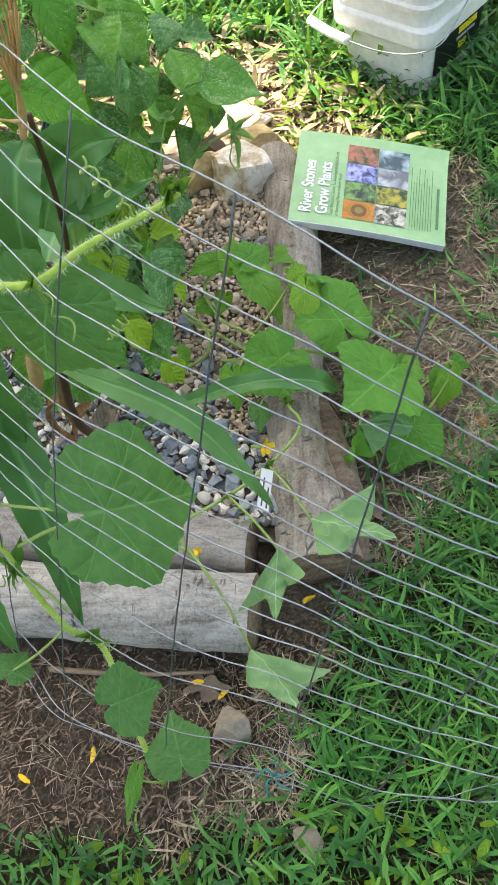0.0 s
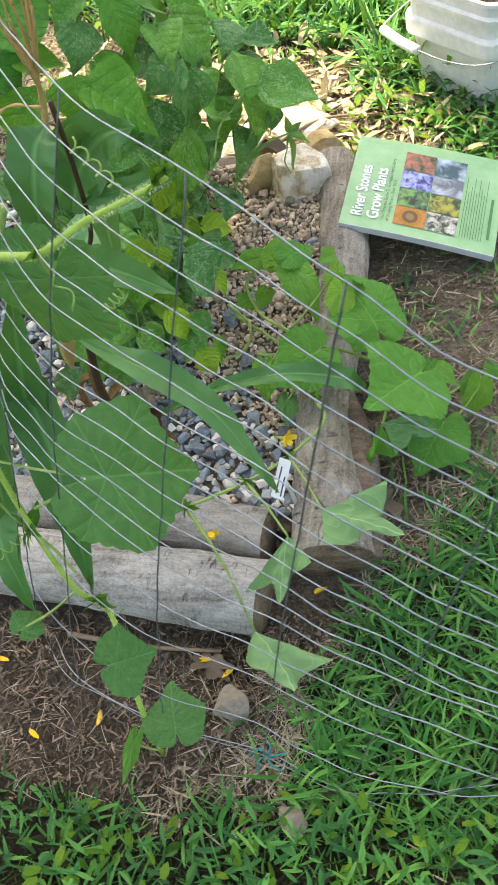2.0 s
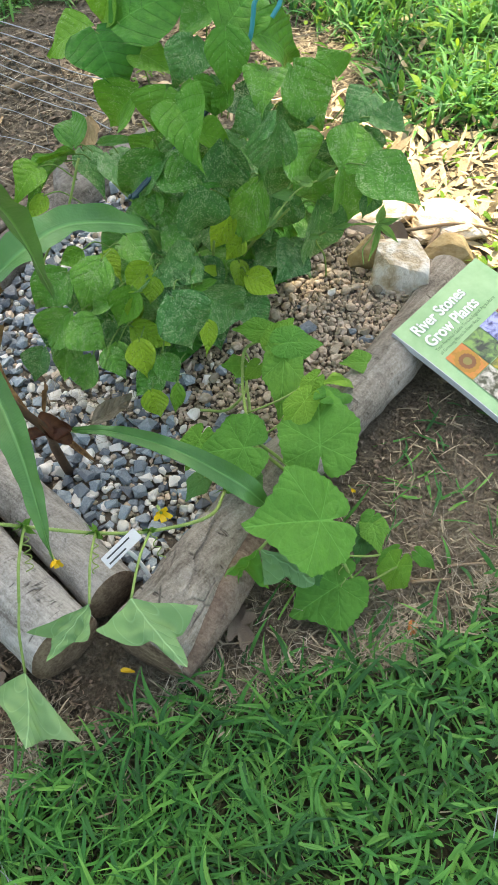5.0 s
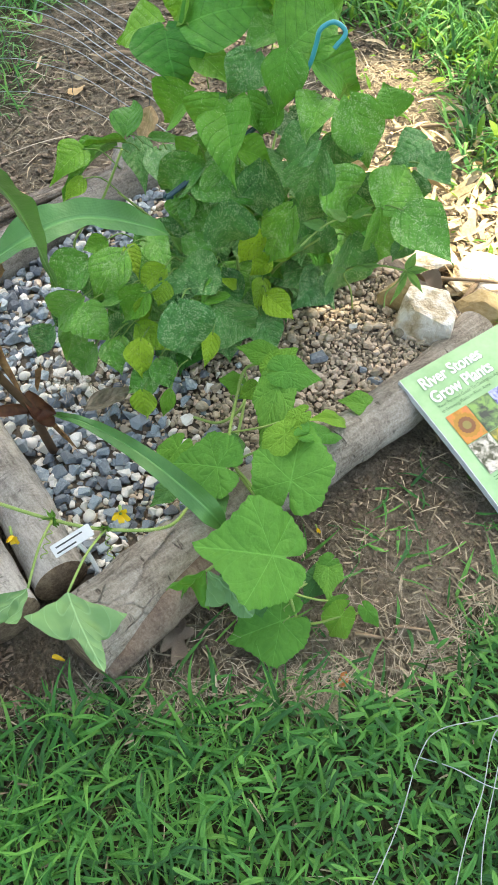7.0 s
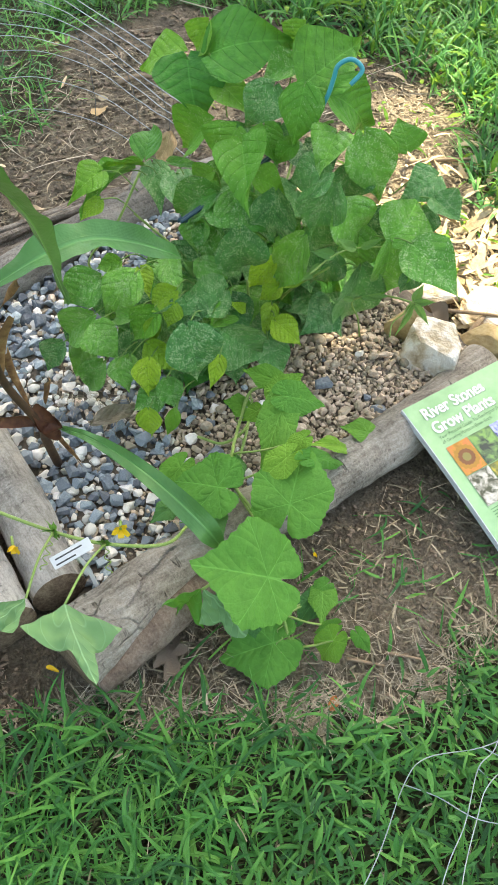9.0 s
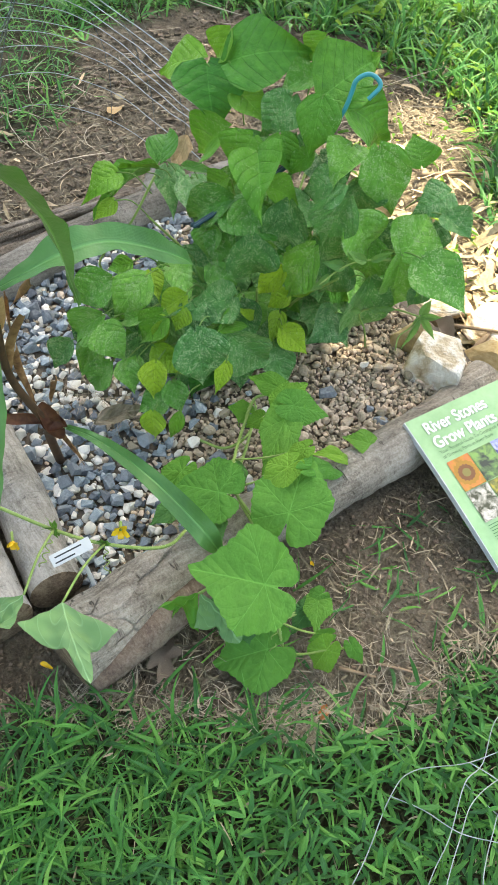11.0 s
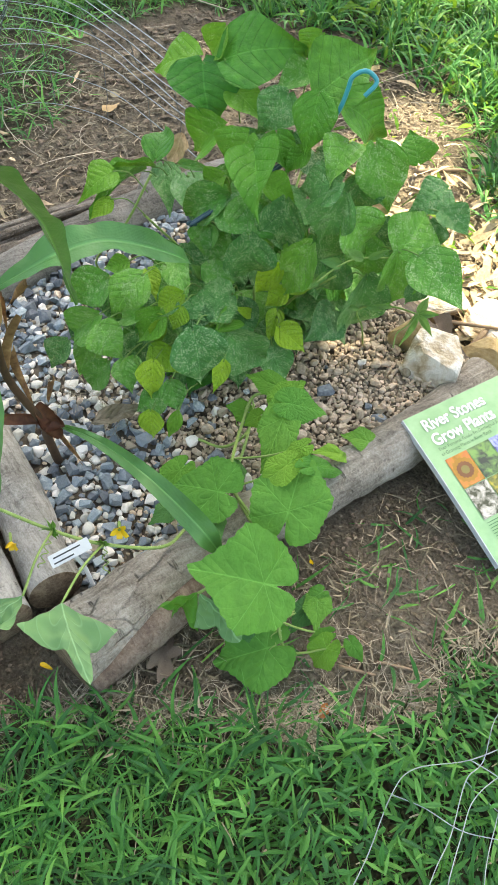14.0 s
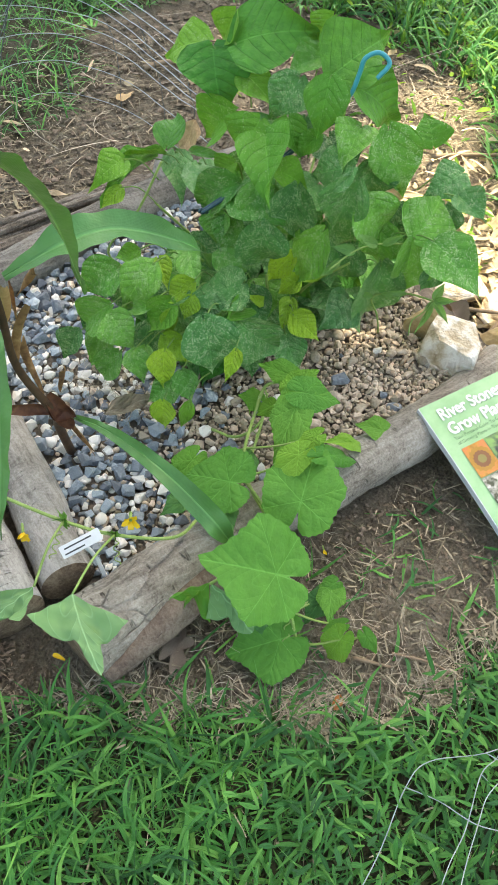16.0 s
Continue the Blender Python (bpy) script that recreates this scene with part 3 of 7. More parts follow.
def shard(seed, flat=0.6):
    """An angular broken chip about 1 across."""
    rnd = random.Random(700 + seed)
    bm = bmesh.new()
    for k in range(12):
        d = Vector((rnd.gauss(0, 1), rnd.gauss(0, 1), rnd.gauss(0, 1))).normalized()
        w = 0.5 * rnd.uniform(0.85, 1.1) / max(abs(d.x), abs(d.y), abs(d.z)) ** 0.55
        bm.verts.new((d.x * w, 0.8 * d.y * w, flat * d.z * w))
    r = bmesh.ops.convex_hull(bm, input=bm.verts)
    bmesh.ops.delete(bm, geom=list({g for g in r["geom_interior"] + r["geom_unused"] if isinstance(g, bmesh.types.BMVert)}), context="VERTS")
    bmesh.ops.dissolve_limit(bm, angle_limit=0.12, verts=bm.verts[:], edges=bm.edges[:])
    bmesh.ops.bevel(bm, geom=bm.edges[:], offset=0.014, segments=1, affect="EDGES")
    return bm


def pebble(seed, flat=0.65):
    bm = bmesh.new()
    bmesh.ops.create_icosphere(bm, subdivisions=2, radius=0.5)
    off = Vector((seed * 3.1, seed * 1.7, 0))
    for vtx in bm.verts:
        k = 1 + 0.32 * noise.noise(vtx.co * 2.0 + off)
        vtx.co = Vector((vtx.co.x * k, vtx.co.y * k * 0.78, vtx.co.z * k * flat))
    return bm


def boulder(name, size, at, material, label, seed, turn=0.0, group="", blocky=False):
    bm = bmesh.new()
    bmesh.ops.create_icosphere(bm, subdivisions=4, radius=0.5)
    rnd = random.Random(seed)
    cuts = [(Vector((rnd.gauss(0, 1), rnd.gauss(0, 1), rnd.gauss(0, 0.8))).normalized(), rnd.uniform(0.27, 0.42)) for _ in range(16)]
    if blocky:
        sides = [Vector(q) for q in ((1, 0.1, 0), (-1, 0, 0.15), (0.1, 1, 0.1), (0, -1, 0.1), (0.15, -0.2, 1), (0, 0, -1))]
        cuts = [(q.normalized(), 0.33) for q in sides] + [(nrm, d + 0.03) for nrm, d in cuts[:12]]
    off = Vector((seed * 2.3, 0, seed))
    for vtx in bm.verts:
        p = vtx.co.copy()
        for nrm, d in cuts:
            over = p.dot(nrm) - d
            if over > 0:
                p -= nrm * over * 0.97
        p *= 1 + 0.03 * noise.noise(p * 5 + off) + 0.025 * noise.noise(p * 16 + off)
        vtx.co = p
    me = bpy.data.meshes.new(name)
    bm.to_mesh(me)
    bm.free()
    me.polygons.foreach_set("use_smooth", [False] * len(me.polygons))
    ob = put(name, me, material, m=pose(*at, 0, 0, turn) @ Matrix.Diagonal((*size, 1)))
    return tagged(ob, label, "stone", group)


kinds = {"slate": [], "pale": [], "tan": []}
for s_ in range(9):
    for key, bm_, mat_ in (("slate", shard(s_, 0.66), SLATE), ("pale", pebble(s_) if s_ % 3 == 1 else shard(50 + s_, 0.62), PALE), ("tan", pebble(90 + s_, 0.75) if s_ % 4 == 1 else shard(90 + s_, 0.8), TAN)):
        me = bpy.data.meshes.new(key + "_stone")
        bm_.to_mesh(me)
        bm_.free()
        me.polygons.foreach_set("use_smooth", [key == "pale" and s_ % 3 == 1] * len(me.polygons))
        me.materials.append(mat_)
        kinds[key].append(me)

gravel = empty("gravel_bed", "bed of slate chips, white pebbles and tan gravel", "gravel", (-0.3, 0.6, 0))
bx = np.arange(-0.72, 0.05, 0.02)
by = np.arange(0.24, 1.10, 0.02)
GX, GY = np.meshgrid(bx, by)
GZ = 0.026 + 0.012 * smooth01((GY - 0.5) / 0.3) + 0.006 * np.sin(GX * 23) * np.sin(GY * 19)
gi = (np.arange(len(by) - 1)[:, None] * len(bx) + np.arange(len(bx) - 1)[None, :]).ravel()
put("fine_grit", big_mesh("fine_grit", np.stack([GX, GY, GZ], -1).reshape(-1, 3), np.stack([gi, gi + 1, gi + len(bx) + 1, gi + len(bx)], -1)),
    rough_mat("grit", [(0.3, (0.07, 0.055, 0.042)), (0.7, (0.25, 0.205, 0.16))], 60, 300, 0.95, 0.8, 0.006), gravel)
rnd = random.Random(4)
loose = {"slate": [], "pale": [], "tan": []}
made = 0
for low, tries, gap in ((0.0, 16000, 0.34), (0.3, 52000, 0.38)):
    cells = {}
    for k in range(tries):
        x, y = rnd.uniform(-0.70, 0.035), rnd.uniform(0.262, 1.07)
        tanny = 1 / (1 + math.exp(-26 * ((y - 0.53) + 0.8 * (x + 0.14) + 0.05 * math.sin(x * 31) * math.sin(y * 27))))
        dirty = math.exp(-((x + 0.31) / 0.09) ** 2 - ((y - 0.45) / 0.055) ** 2)
        if rnd.random() < 0.6 * dirty:
            continue
        pale_share = 0.19 + 0.35 * math.exp(-((x - 0.01) / 0.07) ** 2 - ((y - 0.33) / 0.06) ** 2) + 0.2 * dirty
        key = "tan" if rnd.random() < tanny * 0.97 else ("pale" if rnd.random() < pale_share else ("slate" if rnd.random() < 0.88 - 0.4 * dirty else "tan"))
        size = {"slate": rnd.uniform(0.014, 0.037), "pale": rnd.uniform(0.011, 0.030), "tan": rnd.uniform(0.005, 0.014) if rnd.random() < 0.8 else rnd.uniform(0.014, 0.025)}[key]
        cell = (int(x // 0.028), int(y // 0.028))
        near = [q for i in (-1, 0, 1) for j in (-1, 0, 1) for q in cells.get((cell[0] + i, cell[1] + j), ())]
        if any((q[0] - x) ** 2 + (q[1] - y) ** 2 < (gap * (q[2] + size)) ** 2 for q in near):
            continue
        cells.setdefault(cell, []).append((x, y, size))
        z = 0.030 + 0.012 * float(smooth01(np.array((y - 0.5) / 0.3))) + size * (rnd.uniform(0.0, 0.15) if not low else rnd.uniform(0.28, 0.5))
        m = Matrix.Translation((x, y, z)) @ Euler((rnd.gauss(0, 0.35), rnd.gauss(0, 0.35), rnd.uniform(0, 6.3))).to_matrix().to_4x4() @ Matrix.Scale(size, 4)
        me = rnd.choice(kinds[key])
        if low and made < 300 and x > -0.40 and y < 0.52:
            put("stone", me, None, gravel, m=m)
            made += 1
        else:
            loose[key].append((me, m))
for key, mat_ in (("slate", SLATE_R), ("pale", PALE_R), ("tan", TAN_R)):
    vs, fs, n0 = [], [], 0
    for me, m in loose[key]:
        vs += [m @ q.co for q in me.vertices]
        fs += [tuple(n0 + i for i in p.vertices) for p in me.polygons]
        n0 += len(me.vertices)
    ob = put(key + "_gravel", mesh_from(key + "_gravel", vs, fs, smooth=False), mat_, gravel)
    tagged(ob, kind="stuff")

boulder("quartz_stone", (0.150, 0.120, 0.165), (-0.042, 0.995, 0.058), QUARTZ, "white and tan quartz stone at the bed's back corner", 3, 25, blocky=True)
boulder("leaning_stone", (0.085, 0.045, 0.13), (-0.118, 1.000, 0.060), YROCK, "tan slab of stone leaning by the quartz stone", 21, 30)
boulder("flat_stone", (0.20, 0.13, 0.07), (-0.06, 1.205, 0.03), QUARTZ, "pale sunlit flat stone behind the bed", 5, 10, "stones behind the bed")
boulder("flat_stone", (0.17, 0.12, 0.06), (-0.185, 1.16, 0.03), QUARTZ, "pale sunlit flat stone behind the bed", 6, 60, "stones behind the bed")
boulder("yellow_stone", (0.13, 0.085, 0.075), (-0.02, 1.125, 0.03), YROCK, "yellow-brown stone behind the log", 7, 20, "stones behind the bed")
boulder("flat_stone", (0.12, 0.09, 0.05), (-0.33, 1.20, 0.02), YROCK, "pale tan stone half hidden under the bean leaves", 9, 20, "stones behind the bed")
boulder("garden_stone", (0.066, 0.062, 0.045), (-0.021, -0.014, 0.018), ROCK, "small tan stone lying on the bare soil", 11, 30)
boulder("garden_stone", (0.045, 0.05, 0.03), (0.075, -0.148, 0.012), ROCK, "small grey stone at the edge of the lawn", 12, 70)
boulder("garden_stone", (0.05, 0.045, 0.03), (-0.70, 1.50, 0.012), QUARTZ, "small pale stone among litter behind the bed", 13, 40)


# ---- book ----
def box(x0, x1, y0, y1, z0, z1, bevel=0.0):
    bm = bmesh.new()
    bmesh.ops.create_cube(bm, size=1)
    for vtx in bm.verts:
        vtx.co = Vector(((x0 + x1) / 2 + vtx.co.x * (x1 - x0), (y0 + y1) / 2 + vtx.co.y * (y1 - y0), (z0 + z1) / 2 + vtx.co.z * (z1 - z0)))
    if bevel:
        bmesh.ops.bevel(bm, geom=bm.edges[:], offset=bevel, segments=2, affect="EDGES")
    return bm


def words(name, text, size, x, y, z, material, parent, width=None, shape=None):
    cu = bpy.data.curves.new(name, "FONT")
    cu.body, cu.size = text, size
    tmp = bpy.data.objects.new(name, cu)
    scene.collection.objects.link(tmp)
    me = bpy.data.meshes.new_from_object(tmp.evaluated_get(bpy.context.evaluated_depsgraph_get()))
    bpy.data.objects.remove(tmp)
    wide = max(q.co.x for q in me.vertices)
    k = (width / wide) if width else 1.0
    for q in me.vertices:
        q.co = Vector((q.co.x * k, q.co.y, shape(x + q.co.x * k, y + q.co.y) if shape else 0))
    me.materials.clear()
    ob = put(name, me, material, parent)
    ob.matrix_basis = Matrix.Translation((x, y, z))
    ob.matrix_parent_inverse = Matrix()
    return ob


def photo_mat(name, stops, scale):
    m, n, l, b = nodes_of(name)
    tc = n.new("ShaderNodeTexCoord").outputs["Object"]
    f = noise_tex(n, l, scale, 3, 0.55, tc, 0.6)
    l.new(ramp(n, l, f, stops), b.inputs["Base Color"])
    b.inputs["Roughness"].default_value = 0.3
    return m


def make_book():
    """Cover: x runs along the title, y up the cover, 0.216 x 0.279."""
    book = empty("book", "green paperback gardening book lying on the log and soil", "book")
    X = Vector((0.047, 0.836, 0.096)), Vector((0.071, 1.041, 0.118)), Vector((0.321, 0.804, 0.024))
    ex, ey = (X[1] - X[0]).normalized(), (X[0] - X[2])
    ey = (ey - ex * ey.dot(ex)).normalized()
    ez = ex.cross(ey)
    m = Matrix((ex, ey, ez)).transposed().to_4x4()
    m.translation = X[2]
    book.matrix_basis = m
    green = rough_mat("green_cover", [(0.3, (0.22, 0.45, 0.20)), (0.7, (0.40, 0.64, 0.36))], 9, 30, 0.34, 0.02, 0.0005, spec=0.5)
    white = plain("white_print", (0.85, 0.87, 0.85), 0.3)
    dark = plain("dark_green_print", (0.04, 0.14, 0.05), 0.3)
    paper = rough_mat("page_edges", [(0.3, (0.52, 0.55, 0.60)), (0.7, (0.80, 0.82, 0.84))], 20, 400, 0.7)

    def sheet(name, x0, x1, y0, y1, z, material, parent, label="", thick=0.0):
        bm = bmesh.new()
        nx, ny = 10, 14
        rows = [[bm.verts.new((x0 + (x1 - x0) * i / nx, y0 + (y1 - y0) * j / ny, z + lift(x0 + (x1 - x0) * i / nx, y0 + (y1 - y0) * j / ny))) for i in range(nx + 1)] for j in range(ny + 1)]
        for j in range(ny):
            for i in range(nx):
                bm.faces.new((rows[j][i], rows[j][i + 1], rows[j + 1][i + 1], rows[j + 1][i]))
        if thick:
            r = bmesh.ops.extrude_face_region(bm, geom=bm.faces[:])
            for g in r["geom"]:
                if isinstance(g, bmesh.types.BMVert):
                    g.co.z -= thick
            bmesh.ops.recalc_face_normals(bm, faces=bm.faces[:])
        ob = part(name, bm, material, parent, label, smooth=not thick)
        ob.matrix_parent_inverse = Matrix()
        return ob

    def lift(x, y):
        return 0.010 * max(0, (x - 0.15) / 0.066) ** 2 * (1 - y / 0.279) + 0.004 * math.sin(math.pi * y / 0.279)

    Hh, Ww = 0.279, 0.216
    sheet("pages", 0.0015, Ww - 0.002, 0.0015, Hh - 0.0015, -0.0010, paper, book, "pale page edges", thick=0.0115)
    cover = sheet("cover", 0, Ww, 0, Hh, 0, green, book, "glossy green front cover", thick=0.0008)
    sheet("back_cover", 0, Ww, 0, Hh, -0.0131, green, book, thick=0.0008)
    sheet("spine", -0.0012, 0.0004, 0, Hh, 0.0, paper, book, "pale blue-white spine", thick=0.0139)
    z = 0.0012
    ring = [(0.0009 * math.cos(0.785 * k), 0.0009 * math.sin(0.785 * k)) for k in range(8)] + [(0, 0)]
    for text, y in (("River Stones", 0.243), ("Grow Plants", 0.214)):
        words("title_shadow", text, 0.030, 0.0232, y - 0.0014, z + 0.0001, dark, cover, 0.122, lift)
        for k, (dx, dy) in enumerate(ring):
            words("title", text, 0.030, 0.022 + dx, y + dy, z + 0.0003 + 0.00004 * k, white, cover, 0.122, lift)
    words("subtitle", "Your Personal Guide To Geological Agriculture", 0.0085, 0.022, 0.2035, z + 0.0003, dark, cover, 0.15, lift)
    words("subtitle", "of Growing Plants in River Rock", 0.0085, 0.022, 0.194, z + 0.0003, dark, cover, 0.10, lift)
    cells = [((0.62, 0.30, 0.02), (0.50, 0.16, 0.04), 30), ((0.03, 0.07, 0.06), (0.16, 0.32, 0.08), 60), ((0.06, 0.07, 0.30), (0.35, 0.40, 0.70), 70), ((0.08, 0.13, 0.05), (0.45, 0.14, 0.10), 60),
             ((0.10, 0.12, 0.06), (0.55, 0.52, 0.46), 90), ((0.06, 0.13, 0.05), (0.40, 0.34, 0.04), 70), ((0.30, 0.34, 0.38), (0.48, 0.52, 0.58), 30), ((0.10, 0.20, 0.24), (0.45, 0.55, 0.62), 25)]
    for k, (a, b, sc) in enumerate(cells):
        i, j = k % 4, k // 4
        x0, y0 = 0.021 + 0.0435 * i, 0.1305 - 0.0575 * j
        ob = sheet("photo", x0, x0 + 0.042, y0, y0 + 0.056, z + 0.0003, photo_mat("photo_print", [(0.38, tuple(0.5 * q for q in a)), (0.5, tuple(0.5 * (q + r) for q, r in zip(a, b))), (0.62, tuple(min(1, 1.15 * q) for q in b))], sc), cover, "small printed colour photograph")
    for r, col, up_ in ((0.020, (0.42, 0.20, 0.015), 0.0001), (0.0135, (0.20, 0.07, 0.02), 0.0002), (0.007, (0.24, 0.20, 0.05), 0.0003)):
        bm = bmesh.new()
        hub = bm.verts.new((0.042, 0.158, z + 0.0004 + up_ + lift(0.042, 0.158)))
        rim = [bm.verts.new((0.042 + r * (1 + 0.12 * (q % 2)) * math.cos(q * 0.2094), 0.158 + r * (1 + 0.12 * (q % 2)) * math.sin(q * 0.2094), z + 0.0004 + up_ + lift(0.042, 0.158))) for q in range(30)]
        for q in range(30):
            bm.faces.new((hub, rim[q], rim[(q + 1) % 30]))
        part("printed_flower", bm, plain("flower_print", col, 0.35), cover, "printed sunflower").matrix_parent_inverse = Matrix()
    mid_green = plain("mid_green_print", (0.07, 0.22, 0.08), 0.35)
    for k in range(9):
        sheet("print_bar", 0.022, 0.165 - 0.035 * (k % 3 == 1) - 0.02 * (k % 4 == 2), 0.066 - 0.0048 * k, 0.0671 - 0.0048 * k, z + 0.0012, mid_green, cover)
    sheet("print_bar", 0.030, 0.125, 0.014, 0.019, z + 0.0012, mid_green, cover)
    return book


make_book()


# ---- bucket ----
def make_bucket():
    bucket = empty("bucket", "white square plastic bucket with debris, standing on grass", "bucket", (0.306, 1.395, 0))
    m0 = pose(0.306, 1.395, 0, 0, 0, 50)

    def ring(half, z, r=0.035, n=5):
        out = []
        for cx, cy, a0 in ((1, 1, 0), (-1, 1, 90), (-1, -1, 180), (1, -1, 270)):
            for k in range(n):
                a = radians(a0 + 90 * k / (n - 1))
                out.append(Vector((cx * (half - r) + r * math.cos(a), cy * (half - r) + r * math.sin(a), z)))
        return out

    def loft(name, rings, material, parent, label="", close=False):
        n = len(rings[0])
        v = [m0 @ p for q in rings for p in q]
        f = [(i * n + k, i * n + (k + 1) % n, (i + 1) * n + (k + 1) % n, (i + 1) * n + k) for i in range(len(rings) - 1) for k in range(n)]
        if close:
            f.append(tuple(reversed(range(n))))
        me = mesh_from(name, v, f, smooth=False)
        return put(name, me, material, parent, label)

    body = loft("body", [ring(0.099, 0.0), ring(0.101, 0.008), ring(0.112, 0.124), ring(0.1225, 0.125), ring(0.1232, 0.127), ring(0.1240, 0.157), ring(0.1225, 0.160), ring(0.1160, 0.164), ring(0.1165, 0.190), ring(0.1215, 0.193), ring(0.1220, 0.203), ring(0.1160, 0.207), ring(0.1165, 0.224), ring(0.1190, 0.226), ring(0.1185, 0.232), ring(0.1130, 0.234), ring(0.109, 0.228), ring(0.096, 0.015), ring(0.02, 0.013, 0.01)], WHITE_PLASTIC, bucket, close=True)
    bm = bmesh.new()
    bmesh.ops.create_grid(bm, x_segments=34, y_segments=34, size=0.103)
    for vtx in bm.verts:
        vtx.co.z = 0.172 + 0.022 * noise.noise(vtx.co * 38) + 0.012 * noise.noise(vtx.co * 110)
    bm.transform(m0)
    part("debris", bm, DRYLEAF, bucket, "brown leaf litter and soil")
    black = plain("black_label", (0.012, 0.012, 0.014), 0.35)
    yel = plain("yellow_print", (0.75, 0.62, 0.03), 0.4)
    grey = plain("grey_print", (0.35, 0.35, 0.36), 0.4)

    def panel(name, x0, x1, z0, z1, off, material, parent):
        bm = bmesh.new()
        half = lambda z: 0.1008 + 0.0110 * z / 0.124 + off
        q = [bm.verts.new(m0 @ Vector((x, -half(z), z))) for x, z in ((x0, z0), (x1, z0), (x1, z1), (x0, z1))]
        bm.faces.new(q)
        bm.normal_update()
        r = bmesh.ops.extrude_face_region(bm, geom=bm.faces[:])
        for g in r["geom"]:
            if isinstance(g, bmesh.types.BMVert):
                g.co -= m0.to_3x3() @ Vector((0, -0.001, 0))
        return part(name, bm, material, parent)

    lab = panel("label", -0.075, 0.082, 0.042, 0.116, 0.0025, black, body)
    panel("print_bar", 0.0, 0.062, 0.098, 0.112, 0.0045, yel, lab)
    panel("print_bar", -0.005, 0.058, 0.086, 0.092, 0.0045, grey, lab)
    panel("print_bar", 0.005, 0.03, 0.064, 0.078, 0.0045, yel, lab)
    w = lambda *p: tuple(m0 @ Vector(p))
    bail = rod("handle_wire", [w(0.02, 0.125, 0.176), w(-0.03, 0.165, 0.14), w(-0.110, 0.186, 0.104), w(-0.140, 0.11, 0.112), w(-0.152, 0.047, 0.119), w(-0.158, -0.03, 0.124), w(-0.145, -0.10, 0.130), w(-0.105, -0.142, 0.142), w(-0.03, -0.135, 0.165), w(0.02, -0.125, 0.176)], 0.0016, WIRE, bucket)
    rod("grip", [w(-0.112, 0.180, 0.104), w(-0.137, 0.11, 0.112), w(-0.152, 0.047, 0.119)], 0.010, GRIP, bail, "white plastic grip", sides=12)
    return bucket


make_bucket()


# ---- leaves ----
def bean_leaf(seed):
    """Ovate pointed leaf: base at the origin, tip at y = 1, 1 wide; cupped, quilted and wavy."""
    rnd = random.Random(seed)
    nu, nv = 10, 13
    fold, arch, twist = rnd.uniform(0.10, 0.60), rnd.uniform(0.15, 0.70), rnd.uniform(-0.22, 0.22)
    skew, lop = rnd.uniform(-0.10, 0.10), rnd.uniform(-0.10, 0.10)
    edge = ([0, 0.03, 0.09, 0.18, 0.30, 0.42, 0.55, 0.70, 0.82, 0.92, 1.0], [0.05, 0.22, 0.36, 0.455, 0.50, 0.48, 0.40, 0.25, 0.125, 0.042, 0.0])
    v, uv = [], []
    for j in range(nv + 1):
        t = j / nv
        half = float(np.interp(t, *edge))
        for i in range(nu + 1):
            s = 2 * i / nu - 1
            w = half * (1 + lop * s) * (1 + 0.03 * math.sin(11 * t + 2 * s + seed))
            back = -0.11 * abs(s) ** 0.8 * math.exp(-9 * t)
            z = fold * half * (abs(s) ** 1.2) * 1.1 - arch * (t - 0.25) ** 2 + twist * s * t + (0.035 * math.sin(8 * t + 3 * s + seed) + 0.018 * math.sin(19 * t + seed)) * abs(s)
            v.append((s * w + skew * t * t, t + back, z))
            uv.append((0.5 + s * half, t))
    f = [(j * (nu + 1) + i, j * (nu + 1) + i + 1, (j + 1) * (nu + 1) + i + 1, (j + 1) * (nu + 1) + i) for j in range(nv) for i in range(nu)]
    return v, f, uv


def cucumber_leaf(seed, droop=0.0):
    """Angular palmate leaf with a notch at the stalk: stalk at the origin, tip at y = 1, about 1 wide."""
    rnd = random.Random(seed)
    corners = [(0, 1.1), (4, 1.0), (9, 0.90), (16, 0.81), (30, 0.735), (46, 0.725), (57, 0.77), (64, 0.77), (80, 0.66), (100, 0.60), (112, 0.62), (121, 0.58), (140, 0.53), (154, 0.50), (164, 0.46), (171, 0.38), (175, 0.26), (178, 0.12), (180, 0.03)]
    n, rings = 64, 7
    arch, cup, ph = rnd.uniform(0.10, 0.34), rnd.uniform(0.02, 0.18), rnd.uniform(0, 6)
    v, uv = [(0, 0, 0)], [(0.5, 0.0)]
    for r in range(1, rings + 1):
        for k in range(n):
            a = -180 + 360 * (k + 0.5) / n
            rad = float(np.interp(abs(a), [c[0] for c in corners], [c[1] for c in corners]))
            rad *= 1 + (0.020 * (-1 if k % 2 else 1) if r == rings else 0) + 0.04 * math.sin(3 * radians(a) + ph)
            q = rad * r / rings
            x, y = q * math.sin(radians(a)) * 0.92, q * math.cos(radians(a))
            d = math.hypot(x, y)
            z = -arch * d * d + cup * abs(x) + 0.06 * d * math.sin(3 * radians(a) + ph) + 0.02 * d * math.sin(7 * radians(a) + 2 * ph) - 0.06 * max(0, d - 0.6)
            z -= droop * (0.75 * abs(x) + 0.35 * y * y)
            v.append((x, y, z))
            uv.append((0.5 + x, y))
    f = [(0, 1 + k, 1 + (k + 1) % n) for k in range(n)]
    f += [(1 + (r - 1) * n + k, 1 + r * n + k, 1 + r * n + (k + 1) % n, 1 + (r - 1) * n + (k + 1) % n) for r in range(1, rings) for k in range(n)]
    return v, [tuple(reversed(q)) for q in f], uv


